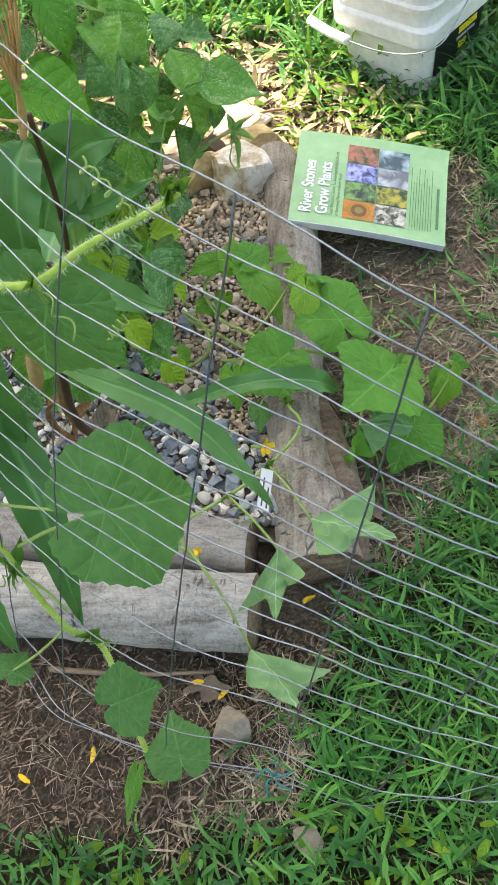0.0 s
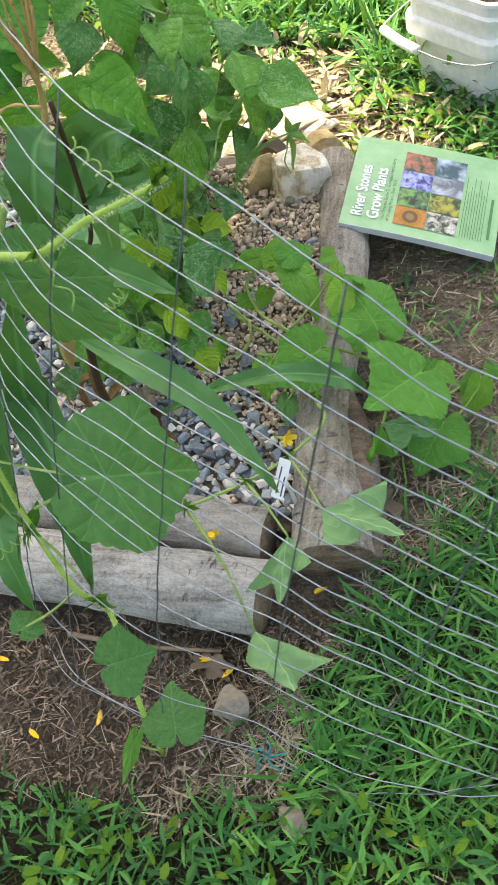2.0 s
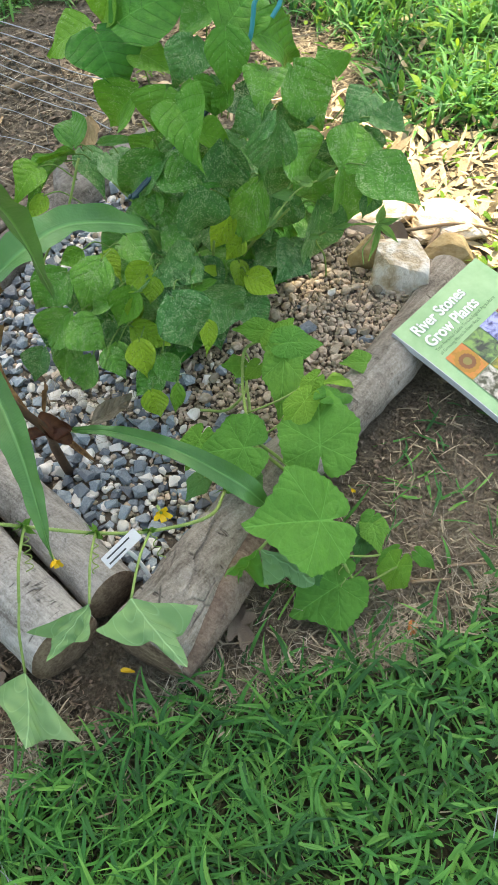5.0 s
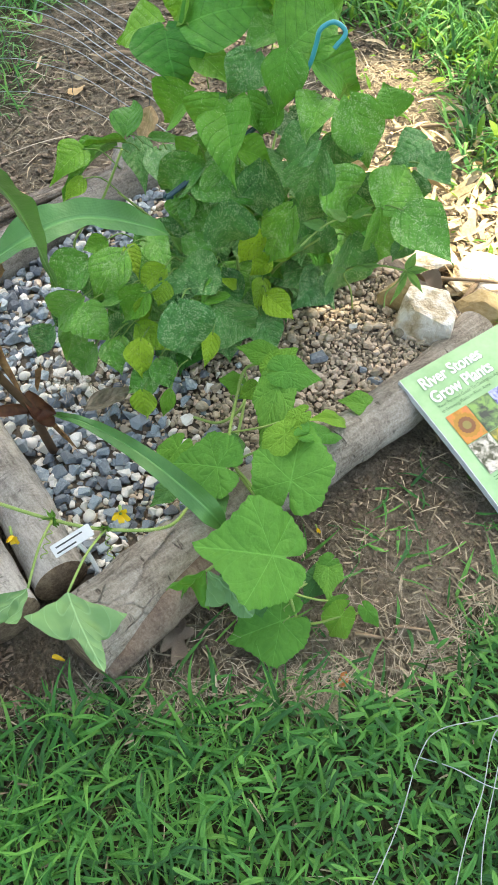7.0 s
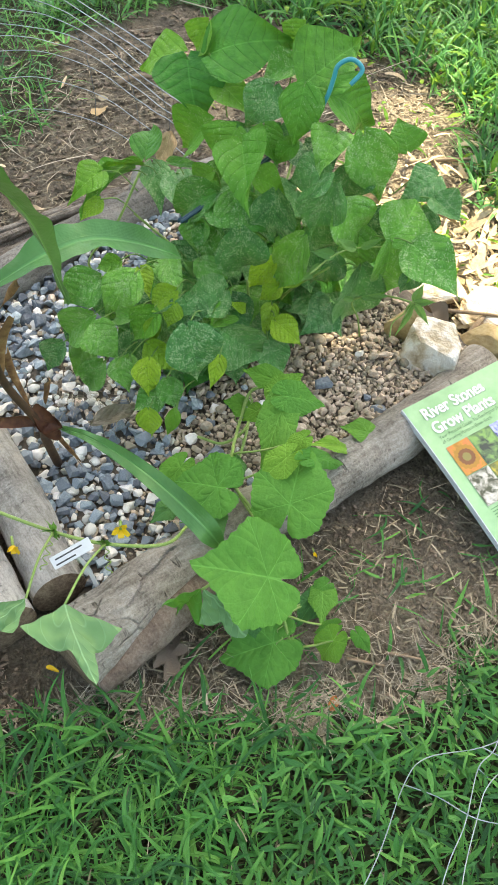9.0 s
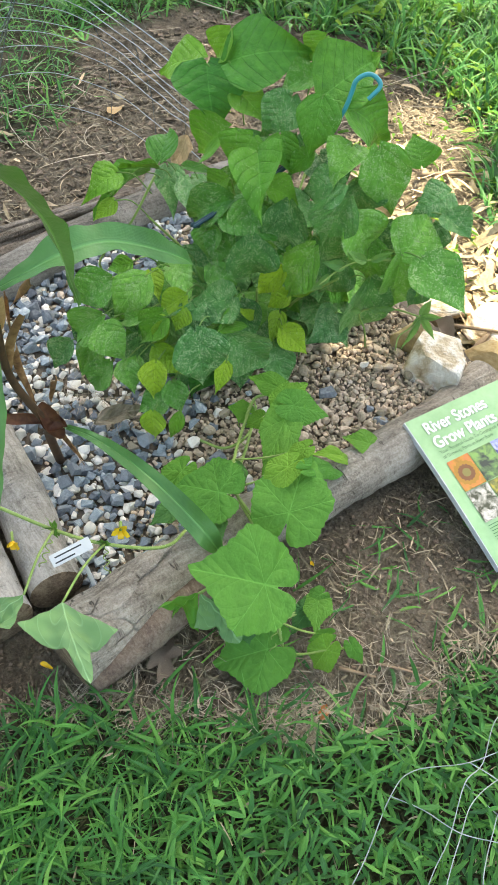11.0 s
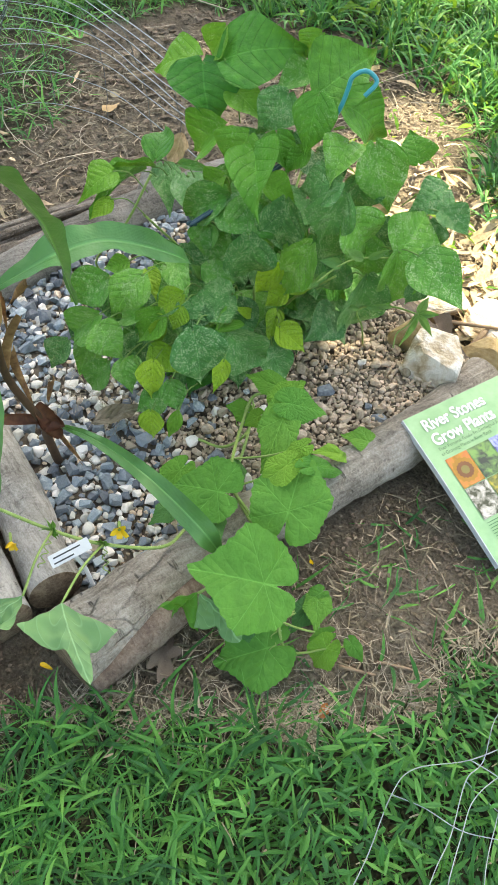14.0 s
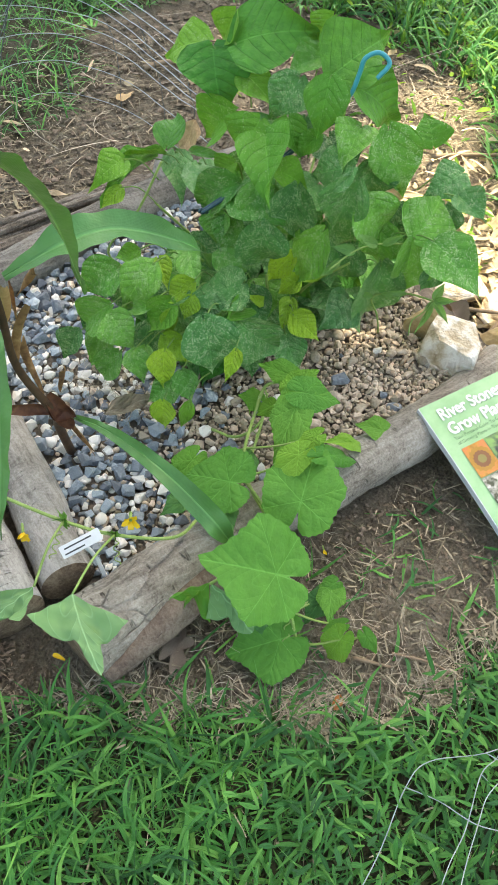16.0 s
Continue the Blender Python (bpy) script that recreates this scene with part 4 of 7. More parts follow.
def leaf_pose(base, tip, width, up):
    b, t = Vector(base), Vector(tip)
    y = (t - b)
    long = y.length
    y.normalize()
    x = y.cross(Vector(up)).normalized()
    z = x.cross(y)
    m = Matrix((x * width, y * long, z * (width + long) / 2)).transposed().to_4x4()
    m.translation = b
    return m


BEAN_ME = [[], [], [], [], []]
CUKE_ME = [[], [], [], []]
for c in range(5):
    for s_ in range(6):
        me = mesh_from("bean_leaf", *bean_leaf(10 * c + s_))
        me.materials.append(BEAN[c])
        BEAN_ME[c].append(me)
for c in range(4):
    for s_ in range(4):
        me = mesh_from("cucumber_leaf", *cucumber_leaf(10 * c + s_, 1.5 if c == 1 else 0.0))
        me.materials.append(CUKE[c])
        CUKE_ME[c].append(me)

# ---- bean plant ----
bean = empty("bean_plant", "bushy bean plant with speckled and some yellowing leaves", "plant", (-0.33, 0.80, 0.03))

count = [0]
sway = random.Random(8)
MOUND, REACH = Vector((-0.33, 0.80, 0.0)), Vector((0.42, 0.42, 0.47))


def bean_blade(x, y, z, x2, y2, z2, width, kind, stalk=True):
    """One leaflet from its stalk end to its tip, facing up and out of the plant."""
    count[0] += 1
    b, t = Vector((x, y, z)), Vector((x2, y2, z2))
    out = Vector(((x - MOUND.x) / REACH.x ** 2, (y - MOUND.y) / REACH.y ** 2, z / REACH.z ** 2)).normalized()
    up = (out * 0.20 + Vector((0.58 + sway.uniform(-0.22, 0.22), -0.44 + sway.uniform(-0.22, 0.22), 0.66))).normalized()
    put("leaf", BEAN_ME[kind][count[0] % 6], None, bean, m=leaf_pose(b, t, 1.18 * width, up))
    if stalk:
        core = b.lerp(MOUND + Vector((0, 0, 0.5 * z)), 0.22)
        rod("stalk", [tuple(core), tuple((core + b) / 2 + Vector((0, 0, 0.015))), tuple(b - up * 0.001)], 0.0011, BEANSTEM, bean, sides=5, steps=3)


bean_blade(-0.470, 0.757, 0.499, -0.546, 0.713, 0.467, 0.065, 2)
bean_blade(-0.439, 0.788, 0.547, -0.455, 0.772, 0.487, 0.048, 2)
bean_blade(-0.412, 0.769, 0.517, -0.331, 0.851, 0.561, 0.098, 4)
bean_blade(-0.447, 0.753, 0.501, -0.382, 0.717, 0.441, 0.103, 4)
bean_blade(-0.395, 0.777, 0.476, -0.314, 0.781, 0.457, 0.047, 2)
bean_blade(-0.355, 0.731, 0.441, -0.437, 0.714, 0.361, 0.069, 2)
bean_blade(-0.292, 0.734, 0.459, -0.298, 0.702, 0.400, 0.079, 2)
bean_blade(-0.266, 0.726, 0.450, -0.158, 0.665, 0.424, 0.070, 2)
bean_blade(-0.267, 0.767, 0.465, -0.225, 0.753, 0.429, 0.043, 2)
bean_blade(-0.218, 0.714, 0.423, -0.183, 0.749, 0.410, 0.040, 2)
bean_blade(-0.270, 0.682, 0.382, -0.354, 0.646, 0.307, 0.057, 0)
bean_blade(-0.317, 0.708, 0.385, -0.341, 0.685, 0.354, 0.039, 2)
bean_blade(-0.270, 0.677, 0.372, -0.170, 0.695, 0.371, 0.065, 0)
bean_blade(-0.289, 0.660, 0.331, -0.267, 0.637, 0.291, 0.042, 0)
bean_blade(-0.267, 0.671, 0.330, -0.247, 0.641, 0.287, 0.045, 0)
bean_blade(-0.487, 0.687, 0.335, -0.541, 0.743, 0.362, 0.048, 4)
bean_blade(-0.451, 0.587, 0.361, -0.424, 0.518, 0.362, 0.044, 2)
bean_blade(-0.485, 0.656, 0.322, -0.422, 0.529, 0.344, 0.031, 2)
bean_blade(-0.419, 0.562, 0.335, -0.410, 0.520, 0.317, 0.025, 3)
bean_blade(-0.480, 0.674, 0.327, -0.469, 0.601, 0.357, 0.013, 2)
bean_blade(-0.485, 0.700, 0.320, -0.400, 0.660, 0.298, 0.046, 1)
bean_blade(-0.435, 0.704, 0.345, -0.332, 0.707, 0.385, 0.014, 0)
bean_blade(-0.249, 0.827, 0.522, -0.235, 0.917, 0.569, 0.090, 4)
bean_blade(-0.214, 0.844, 0.516, -0.186, 0.926, 0.454, 0.070, 4)
bean_blade(-0.233, 0.810, 0.528, -0.205, 0.771, 0.461, 0.056, 2)
bean_blade(-0.295, 0.846, 0.524, -0.331, 0.795, 0.503, 0.044, 0)
bean_blade(-0.294, 0.804, 0.504, -0.291, 0.752, 0.455, 0.060, 1)
bean_blade(-0.263, 0.796, 0.459, -0.250, 0.775, 0.423, 0.038, 1)
bean_blade(-0.221, 0.791, 0.454, -0.230, 0.754, 0.426, 0.028, 2)
bean_blade(-0.328, 0.885, 0.561, -0.340, 0.863, 0.523, 0.040, 2)
bean_blade(-0.179, 0.991, 0.396, -0.205, 0.994, 0.438, 0.058, 2)
bean_blade(-0.184, 0.836, 0.471, -0.155, 0.779, 0.449, 0.054, 0)
bean_blade(-0.171, 0.879, 0.460, -0.123, 0.893, 0.365, 0.071, 0)
bean_blade(-0.116, 1.000, 0.379, -0.113, 0.930, 0.366, 0.058, 1)
bean_blade(-0.090, 0.972, 0.362, -0.034, 0.976, 0.346, 0.052, 1)
bean_blade(-0.086, 0.888, 0.320, -0.092, 0.951, 0.371, 0.085, 0)
bean_blade(-0.060, 0.903, 0.325, 0.045, 0.901, 0.298, 0.074, 0)
bean_blade(-0.090, 0.889, 0.316, -0.079, 0.876, 0.209, 0.064, 0)
bean_blade(-0.053, 0.909, 0.275, -0.050, 0.894, 0.230, 0.034, 1)
bean_blade(-0.154, 0.800, 0.436, -0.205, 0.759, 0.404, 0.056, 1)
bean_blade(-0.143, 0.804, 0.417, -0.167, 0.784, 0.329, 0.066, 1)
bean_blade(-0.179, 0.723, 0.414, -0.190, 0.732, 0.305, 0.065, 1)
bean_blade(-0.136, 0.822, 0.382, -0.115, 0.860, 0.295, 0.071, 0)
bean_blade(-0.141, 0.868, 0.321, -0.127, 0.860, 0.241, 0.060, 0)
bean_blade(-0.197, 0.674, 0.357, -0.218, 0.698, 0.234, 0.070, 1)
bean_blade(-0.158, 0.763, 0.335, -0.206, 0.748, 0.210, 0.063, 0)
bean_blade(-0.211, 0.752, 0.265, -0.226, 0.711, 0.212, 0.036, 3)
bean_blade(-0.171, 0.788, 0.241, -0.198, 0.764, 0.210, 0.016, 3)
bean_blade(-0.108, 0.851, 0.267, -0.140, 0.865, 0.082, 0.082, 1)
bean_blade(-0.146, 0.825, 0.185, -0.126, 0.754, 0.175, 0.063, 1)
bean_blade(-0.197, 0.758, 0.220, -0.208, 0.723, 0.202, 0.034, 3)
bean_blade(-0.194, 0.742, 0.187, -0.156, 0.697, 0.171, 0.027, 3)
bean_blade(-0.156, 0.719, 0.191, -0.106, 0.737, 0.170, 0.041, 3)
bean_blade(-0.134, 0.596, 0.250, -0.112, 0.668, 0.158, 0.075, 1)
bean_blade(-0.152, 0.702, 0.162, -0.101, 0.695, 0.116, 0.051, 1)
bean_blade(-0.192, 0.690, 0.205, -0.182, 0.644, 0.245, 0.016, 3)
bean_blade(-0.187, 0.641, 0.271, -0.139, 0.518, 0.324, 0.058, 1)
bean_blade(-0.111, 0.521, 0.309, -0.074, 0.523, 0.225, 0.072, 1)
bean_blade(-0.107, 0.573, 0.228, -0.078, 0.538, 0.208, 0.024, 3)
bean_blade(-0.187, 0.550, 0.311, -0.207, 0.512, 0.277, 0.041, 3)
bean_blade(-0.159, 0.532, 0.314, -0.151, 0.512, 0.284, 0.026, 3)
bean_blade(-0.197, 0.518, 0.286, -0.193, 0.478, 0.241, 0.046, 2)
bean_blade(-0.185, 0.514, 0.277, -0.177, 0.495, 0.242, 0.023, 3)
bean_blade(-0.179, 0.494, 0.241, -0.131, 0.516, 0.216, 0.039, 3)
bean_blade(-0.300, 0.486, 0.289, -0.322, 0.428, 0.246, 0.057, 0)
bean_blade(-0.272, 0.452, 0.252, -0.322, 0.409, 0.189, 0.053, 0)
bean_blade(-0.268, 0.529, 0.299, -0.260, 0.460, 0.250, 0.055, 0)
bean_blade(-0.213, 0.494, 0.277, -0.246, 0.464, 0.257, 0.024, 0)
bean_blade(-0.254, 0.446, 0.249, -0.196, 0.449, 0.223, 0.056, 0)
bean_blade(-0.275, 0.443, 0.208, -0.287, 0.408, 0.132, 0.044, 0)
bean_blade(-0.312, 0.414, 0.187, -0.313, 0.379, 0.147, 0.039, 1)
bean_blade(-0.226, 0.438, 0.198, -0.239, 0.401, 0.140, 0.041, 0)
bean_blade(-0.196, 0.450, 0.221, -0.155, 0.436, 0.198, 0.034, 0)
bean_blade(-0.192, 0.468, 0.221, -0.166, 0.446, 0.191, 0.029, 0)
bean_blade(-0.152, 0.478, 0.239, -0.125, 0.454, 0.198, 0.037, 3)
bean_blade(-0.125, 0.478, 0.200, -0.136, 0.433, 0.176, 0.041, 0)
bean_blade(-0.127, 0.491, 0.213, -0.093, 0.490, 0.178, 0.036, 0)
bean_blade(-0.113, 0.448, 0.185, -0.091, 0.437, 0.149, 0.036, 3)
bean_blade(-0.095, 0.483, 0.178, -0.084, 0.460, 0.141, 0.020, 2)
bean_blade(-0.315, 0.531, 0.294, -0.325, 0.495, 0.284, 0.029, 2)
bean_blade(-0.297, 0.607, 0.282, -0.176, 0.550, 0.309, 0.042, 0)
bean_blade(-0.245, 0.637, 0.293, -0.185, 0.621, 0.274, 0.039, 0)
bean_blade(-0.283, 0.548, 0.292, -0.236, 0.535, 0.279, 0.030, 3)
bean_blade(-0.136, 0.582, 0.267, -0.185, 0.649, 0.234, 0.033, 2)
bean_blade(-0.242, 0.693, 0.393, -0.216, 0.689, 0.340, 0.062, 0)
bean_blade(-0.178, 0.793, 0.326, -0.168, 0.834, 0.239, 0.066, 1)
bean_blade(-0.162, 0.834, 0.276, -0.178, 0.813, 0.192, 0.058, 1)
bean_blade(-0.174, 0.570, 0.299, -0.142, 0.531, 0.275, 0.050, 1)
bean_blade(-0.218, 0.676, 0.222, -0.172, 0.670, 0.174, 0.056, 1)
bean_blade(-0.315, 0.783, 0.432, -0.314, 0.754, 0.393, 0.065, 1)
bean_blade(-0.239, 0.825, 0.431, -0.171, 0.819, 0.401, 0.072, 1)
bean_blade(-0.173, 0.863, 0.415, -0.169, 0.851, 0.342, 0.064, 1)
bean_blade(-0.433, 0.714, 0.322, -0.331, 0.671, 0.308, 0.058, 1)
bean_blade(-0.198, 0.777, 0.390, -0.195, 0.702, 0.378, 0.061, 1)
bean_blade(-0.145, 0.915, 0.334, -0.136, 0.886, 0.273, 0.057, 1)
bean_blade(-0.299, 0.505, 0.261, -0.239, 0.489, 0.220, 0.054, 1)
bean_blade(-0.321, 0.454, 0.221, -0.295, 0.443, 0.149, 0.046, 1)
bean_blade(-0.229, 0.493, 0.226, -0.193, 0.460, 0.176, 0.044, 1)
bean_blade(-0.197, 0.535, 0.276, -0.176, 0.511, 0.212, 0.052, 1)
bean_blade(-0.103, 0.960, 0.343, -0.082, 0.931, 0.291, 0.057, 1)
rnd = random.Random(21)
for k in range(700):
    a, e = rnd.uniform(0, 2 * math.pi), math.asin(rnd.uniform(0.05, 0.98))
    r = rnd.uniform(0.25, 0.70) if k < 430 else rnd.uniform(0.10, 0.45)
    d = Vector((math.cos(a) * math.cos(e), math.sin(a) * math.cos(e), math.sin(e)))
    b = MOUND + Vector((d.x * REACH.x, d.y * REACH.y, d.z * REACH.z)) * r
    b.z = max(b.z, 0.08)
    size = rnd.uniform(0.045, 0.078)
    t = b + (Vector((d.x + 0.3, d.y - 0.25, -0.15 - 0.3 * rnd.random())).normalized() + Vector((rnd.gauss(0, 0.4), rnd.gauss(0, 0.4), 0))).normalized() * size
    t.z = max(t.z, 0.05)
    if b.y < 0.74 - 0.63 * (b.x + 0.384) and b.x < -0.38 or b.x < -0.60:
        continue
    if b.x > -0.25 and b.z < 0.30:
        continue
    bean_blade(*b, *t, size * rnd.uniform(0.85, 1.05), rnd.choice((0, 1, 1, 4)), k % 3 == 0 and k < 430)
for k in range(9):
    a = 0.7 * k
    rod("stem", [(-0.33 + 0.03 * math.cos(a), 0.80 + 0.03 * math.sin(a), 0.02), (-0.33 + 0.10 * math.cos(a), 0.80 + 0.10 * math.sin(a), 0.16), (-0.33 + 0.2 * math.cos(a), 0.80 + 0.2 * math.sin(a), 0.28)], 0.004, STEM, bean, sides=6, taper=lambda t: 1 - 0.5 * t)
rod("vine_tip", [(-0.45, 0.60, 0.12), (-0.46, 0.545, 0.19), (-0.395, 0.575, 0.30), (-0.37, 0.61, 0.39)], 0.0022, STEM, bean, "pale looping stem", sides=6)

# ---- support stake with a hook ----
HOOK = [(-0.3, 0.64, 0.335), (-0.273, 0.715, 0.382), (-0.251, 0.78, 0.428), (-0.225, 0.814, 0.466), (-0.21, 0.831, 0.509), (-0.207, 0.84, 0.54), (-0.206, 0.843, 0.555), (-0.202, 0.85, 0.563), (-0.195, 0.858, 0.567), (-0.187, 0.864, 0.564), (-0.18, 0.867, 0.557), (-0.179, 0.862, 0.55), (-0.181, 0.856, 0.544), (-0.183, 0.851, 0.538)]
stake = empty("shepherd_hook", "dark green garden stake with a blue-green hooked top", "plant stake", (-0.36, 0.50, 0.03))
for dx in (0.0, 0.007):
    rod("pole", [(-0.35, 0.78, 0.03), (-0.34, 0.74, 0.20), (-0.305 + dx, 0.65, 0.325), *[(x + dx, y, z + 0.4 * dx) for x, y, z in HOOK[:4]]], 0.0027, STAKE, stake, sides=10)
rod("hook", HOOK[3:], 0.0034, BLUE, stake, "blue-green plastic hook", sides=10)

# ---- cucumber plants ----
def cucumber_blade(plant, x, y, z, x2, y2, z2, width, kind, up=(0.1, -0.15, 1), core=None):
    count[0] += 1
    leaf = put("leaf", CUKE_ME[kind][count[0] % 4], None, plant, m=leaf_pose((x, y, z), (x2, y2, z2), width / 1.1, up))
    if core:
        b, c = Vector((x, y, z)), Vector(core)
        b = b - Vector(up).normalized() * 0.0025
        rod("stalk", [tuple(c), tuple((b + c) / 2 - Vector((0, 0, 0.006))), tuple(b)], 0.0016, STEM, plant, sides=6, steps=4)
    return leaf


def hairs(plant, points, radius, count_, long=0.0022):
    """Short bristles standing off a stem."""
    line = spline(points, 8)
    rnd = random.Random(len(points))
    v, f = [], []
    for k in range(count_):
        i = rnd.randrange(len(line) - 1)
        d = (line[i + 1] - line[i])
        p = line[i] + d * rnd.random()
        o = d.orthogonal().normalized()
        o.rotate(Matrix.Rotation(rnd.uniform(0, 6.28), 3, d.normalized()))
        o = (o + Vector((rnd.gauss(0, 0.25), rnd.gauss(0, 0.25), rnd.gauss(0, 0.25)))).normalized()
        q, w = p + o * radius * 0.9, d.normalized() * 0.00022
        n0 = len(v)
        v += [q - w, q + w, q + o * long * rnd.uniform(0.6, 1.3)]
        f.append((n0, n0 + 1, n0 + 2))
    put("stem_hairs", mesh_from("stem_hairs", v, f), HAIR, plant, "fine pale bristles")


def node_clump(plant, at, size, seed, kind=0):
    """Young crumpled leaves and buds where a stalk leaves the stem."""
    rnd = random.Random(seed)
    for k in range(6):
        d = Vector((rnd.gauss(0, 1), rnd.gauss(-0.4, 1), rnd.gauss(0.5, 0.8))).normalized()
        b = Vector(at) + d * size * 0.15
        put("bud", CUKE_ME[kind][k % 4], None, plant, m=leaf_pose(b, b + d * size * rnd.uniform(0.5, 1.0), size * 0.4, (d.y, -d.x, 0.6)))


vine = empty("cucumber_vine", "bright green cucumber vine sprawling over the side log", "plant", (0.05, 0.45, 0.03))
rod("stem", [(-0.129, 0.656, 0.05), (-0.047, 0.576, 0.08), (0.017, 0.50, 0.11), (0.058, 0.405, 0.13), (0.079, 0.350, 0.15), (0.036, 0.286, 0.155), (-0.014, 0.237, 0.165), (-0.08, 0.18, 0.19), (-0.16, 0.12, 0.21)], 0.0024, STEM, vine, sides=8)
hairs(vine, [(-0.129, 0.656, 0.05), (-0.047, 0.576, 0.08), (0.017, 0.50, 0.11), (0.058, 0.405, 0.13), (0.079, 0.350, 0.15), (0.036, 0.286, 0.155), (-0.014, 0.237, 0.165), (-0.08, 0.18, 0.19), (-0.16, 0.12, 0.21)], 0.0024, 900, 0.0016)
RUNNER = [(0.252, 0.441, 0.023), (0.219, 0.450, 0.060), (0.204, 0.455, 0.112), (0.110, 0.481, 0.142), (0.054, 0.481, 0.162), (0.009, 0.513, 0.158), (-0.046, 0.567, 0.140), (-0.068, 0.602, 0.168), (-0.049, 0.623, 0.186)]
rod("stem", RUNNER, 0.0024, STEM, vine, sides=8)
hairs(vine, RUNNER, 0.0024, 500, 0.0016)
cucumber_blade(vine, 0.201, 0.435, 0.147, 0.151, 0.355, 0.194, 0.124, 0, (0.25, -0.23, 0.94), (0.204, 0.455, 0.112))
cucumber_blade(vine, 0.138, 0.517, 0.172, 0.090, 0.579, 0.221, 0.100, 0, (0.28, -0.27, 0.92), (0.110, 0.481, 0.142))
cucumber_blade(vine, 0.053, 0.458, 0.167, -0.009, 0.418, 0.151, 0.090, 0, (0.32, -0.23, 0.92), (0.054, 0.481, 0.162))
cucumber_blade(vine, 0.014, 0.598, 0.203, 0.056, 0.534, 0.174, 0.054, 0, (0.34, -0.30, 0.89), (-0.049, 0.623, 0.186))
cucumber_blade(vine, -0.017, 0.618, 0.201, -0.017, 0.658, 0.218, 0.044, 3, (0.35, -0.31, 0.89), (-0.049, 0.623, 0.186))
cucumber_blade(vine, 0.008, 0.615, 0.216, 0.039, 0.664, 0.201, 0.047, 0, (0.34, -0.31, 0.89), (-0.049, 0.623, 0.186))
cucumber_blade(vine, -0.046, 0.630, 0.199, -0.082, 0.599, 0.212, 0.034, 3, (0.36, -0.31, 0.88), (-0.049, 0.623, 0.186))
cucumber_blade(vine, -0.064, 0.587, 0.151, -0.075, 0.564, 0.167, 0.033, 3, (0.36, -0.28, 0.89), (-0.068, 0.602, 0.168))
cucumber_blade(vine, 0.050, 0.756, 0.084, 0.032, 0.715, 0.109, 0.035, 0, (0.28, -0.35, 0.89), (0.020, 0.766, 0.054))
cucumber_blade(vine, 0.102, 0.595, 0.183, 0.077, 0.701, 0.090, 0.032, 0, (0.29, -0.31, 0.91), (0.110, 0.481, 0.142))
cucumber_blade(vine, 0.091, 0.546, 0.207, 0.087, 0.500, 0.186, 0.038, 3, (0.31, -0.29, 0.91), (0.054, 0.481, 0.162))
cucumber_blade(vine, 0.080, 0.583, 0.211, 0.071, 0.555, 0.198, 0.025, 3, (0.31, -0.30, 0.90), (0.009, 0.513, 0.158))
cucumber_blade(vine, 0.236, 0.423, 0.034, 0.207, 0.350, 0.022, 0.096, 0, (0.21, -0.20, 0.96), (0.252, 0.441, 0.023))
cucumber_blade(vine, 0.228, 0.514, 0.066, 0.259, 0.485, 0.075, 0.037, 0, (0.22, -0.25, 0.94), (0.219, 0.450, 0.060))
cucumber_blade(vine, 0.226, 0.502, 0.060, 0.240, 0.460, 0.052, 0.034, 2, (0.22, -0.25, 0.95), (0.219, 0.450, 0.060))
cucumber_blade(vine, 0.221, 0.524, 0.067, 0.221, 0.499, 0.065, 0.025, 0, (0.22, -0.26, 0.94), (0.219, 0.450, 0.060))
cucumber_blade(vine, 0.293, 0.478, 0.069, 0.285, 0.463, 0.000, 0.039, 0, (0.18, -0.24, 0.95), (0.252, 0.441, 0.023))
cucumber_blade(vine, 0.279, 0.488, 0.075, 0.266, 0.466, 0.061, 0.019, 0, (0.19, -0.24, 0.95), (0.219, 0.450, 0.060))
cucumber_blade(vine, -0.017, 0.440, 0.154, -0.009, 0.397, 0.134, 0.041, 3, (0.35, -0.22, 0.91), (0.009, 0.513, 0.158))
cucumber_blade(vine, 0.018, 0.402, 0.129, 0.023, 0.364, 0.130, 0.028, 2, (0.33, -0.19, 0.92), (0.054, 0.481, 0.162))
cucumber_blade(vine, 0.068, 0.438, 0.141, 0.114, 0.420, 0.150, 0.031, 2, (0.31, -0.22, 0.92), (0.054, 0.481, 0.162))
cucumber_blade(vine, -0.038, 0.593, 0.158, -0.048, 0.574, 0.141, 0.026, 3, (0.35, -0.29, 0.89), (-0.068, 0.602, 0.168))
cucumber_blade(vine, 0.063, 0.682, 0.113, 0.078, 0.619, 0.185, 0.026, 3, (0.29, -0.32, 0.90), (0.033, 0.692, 0.083))
cucumber_blade(vine, 0.309, 0.509, 0.070, 0.333, 0.512, 0.055, 0.021, 0, (0.18, -0.25, 0.95), (0.252, 0.441, 0.023))
cucumber_blade(vine, 0.020, 0.507, 0.152, 0.057, 0.496, 0.153, 0.028, 2, (0.33, -0.25, 0.91), (0.009, 0.513, 0.158))
cucumber_blade(vine, 0.198, 0.420, 0.050, 0.228, 0.448, 0.035, 0.049, 2, (0.23, -0.20, 0.95), (0.219, 0.450, 0.060))


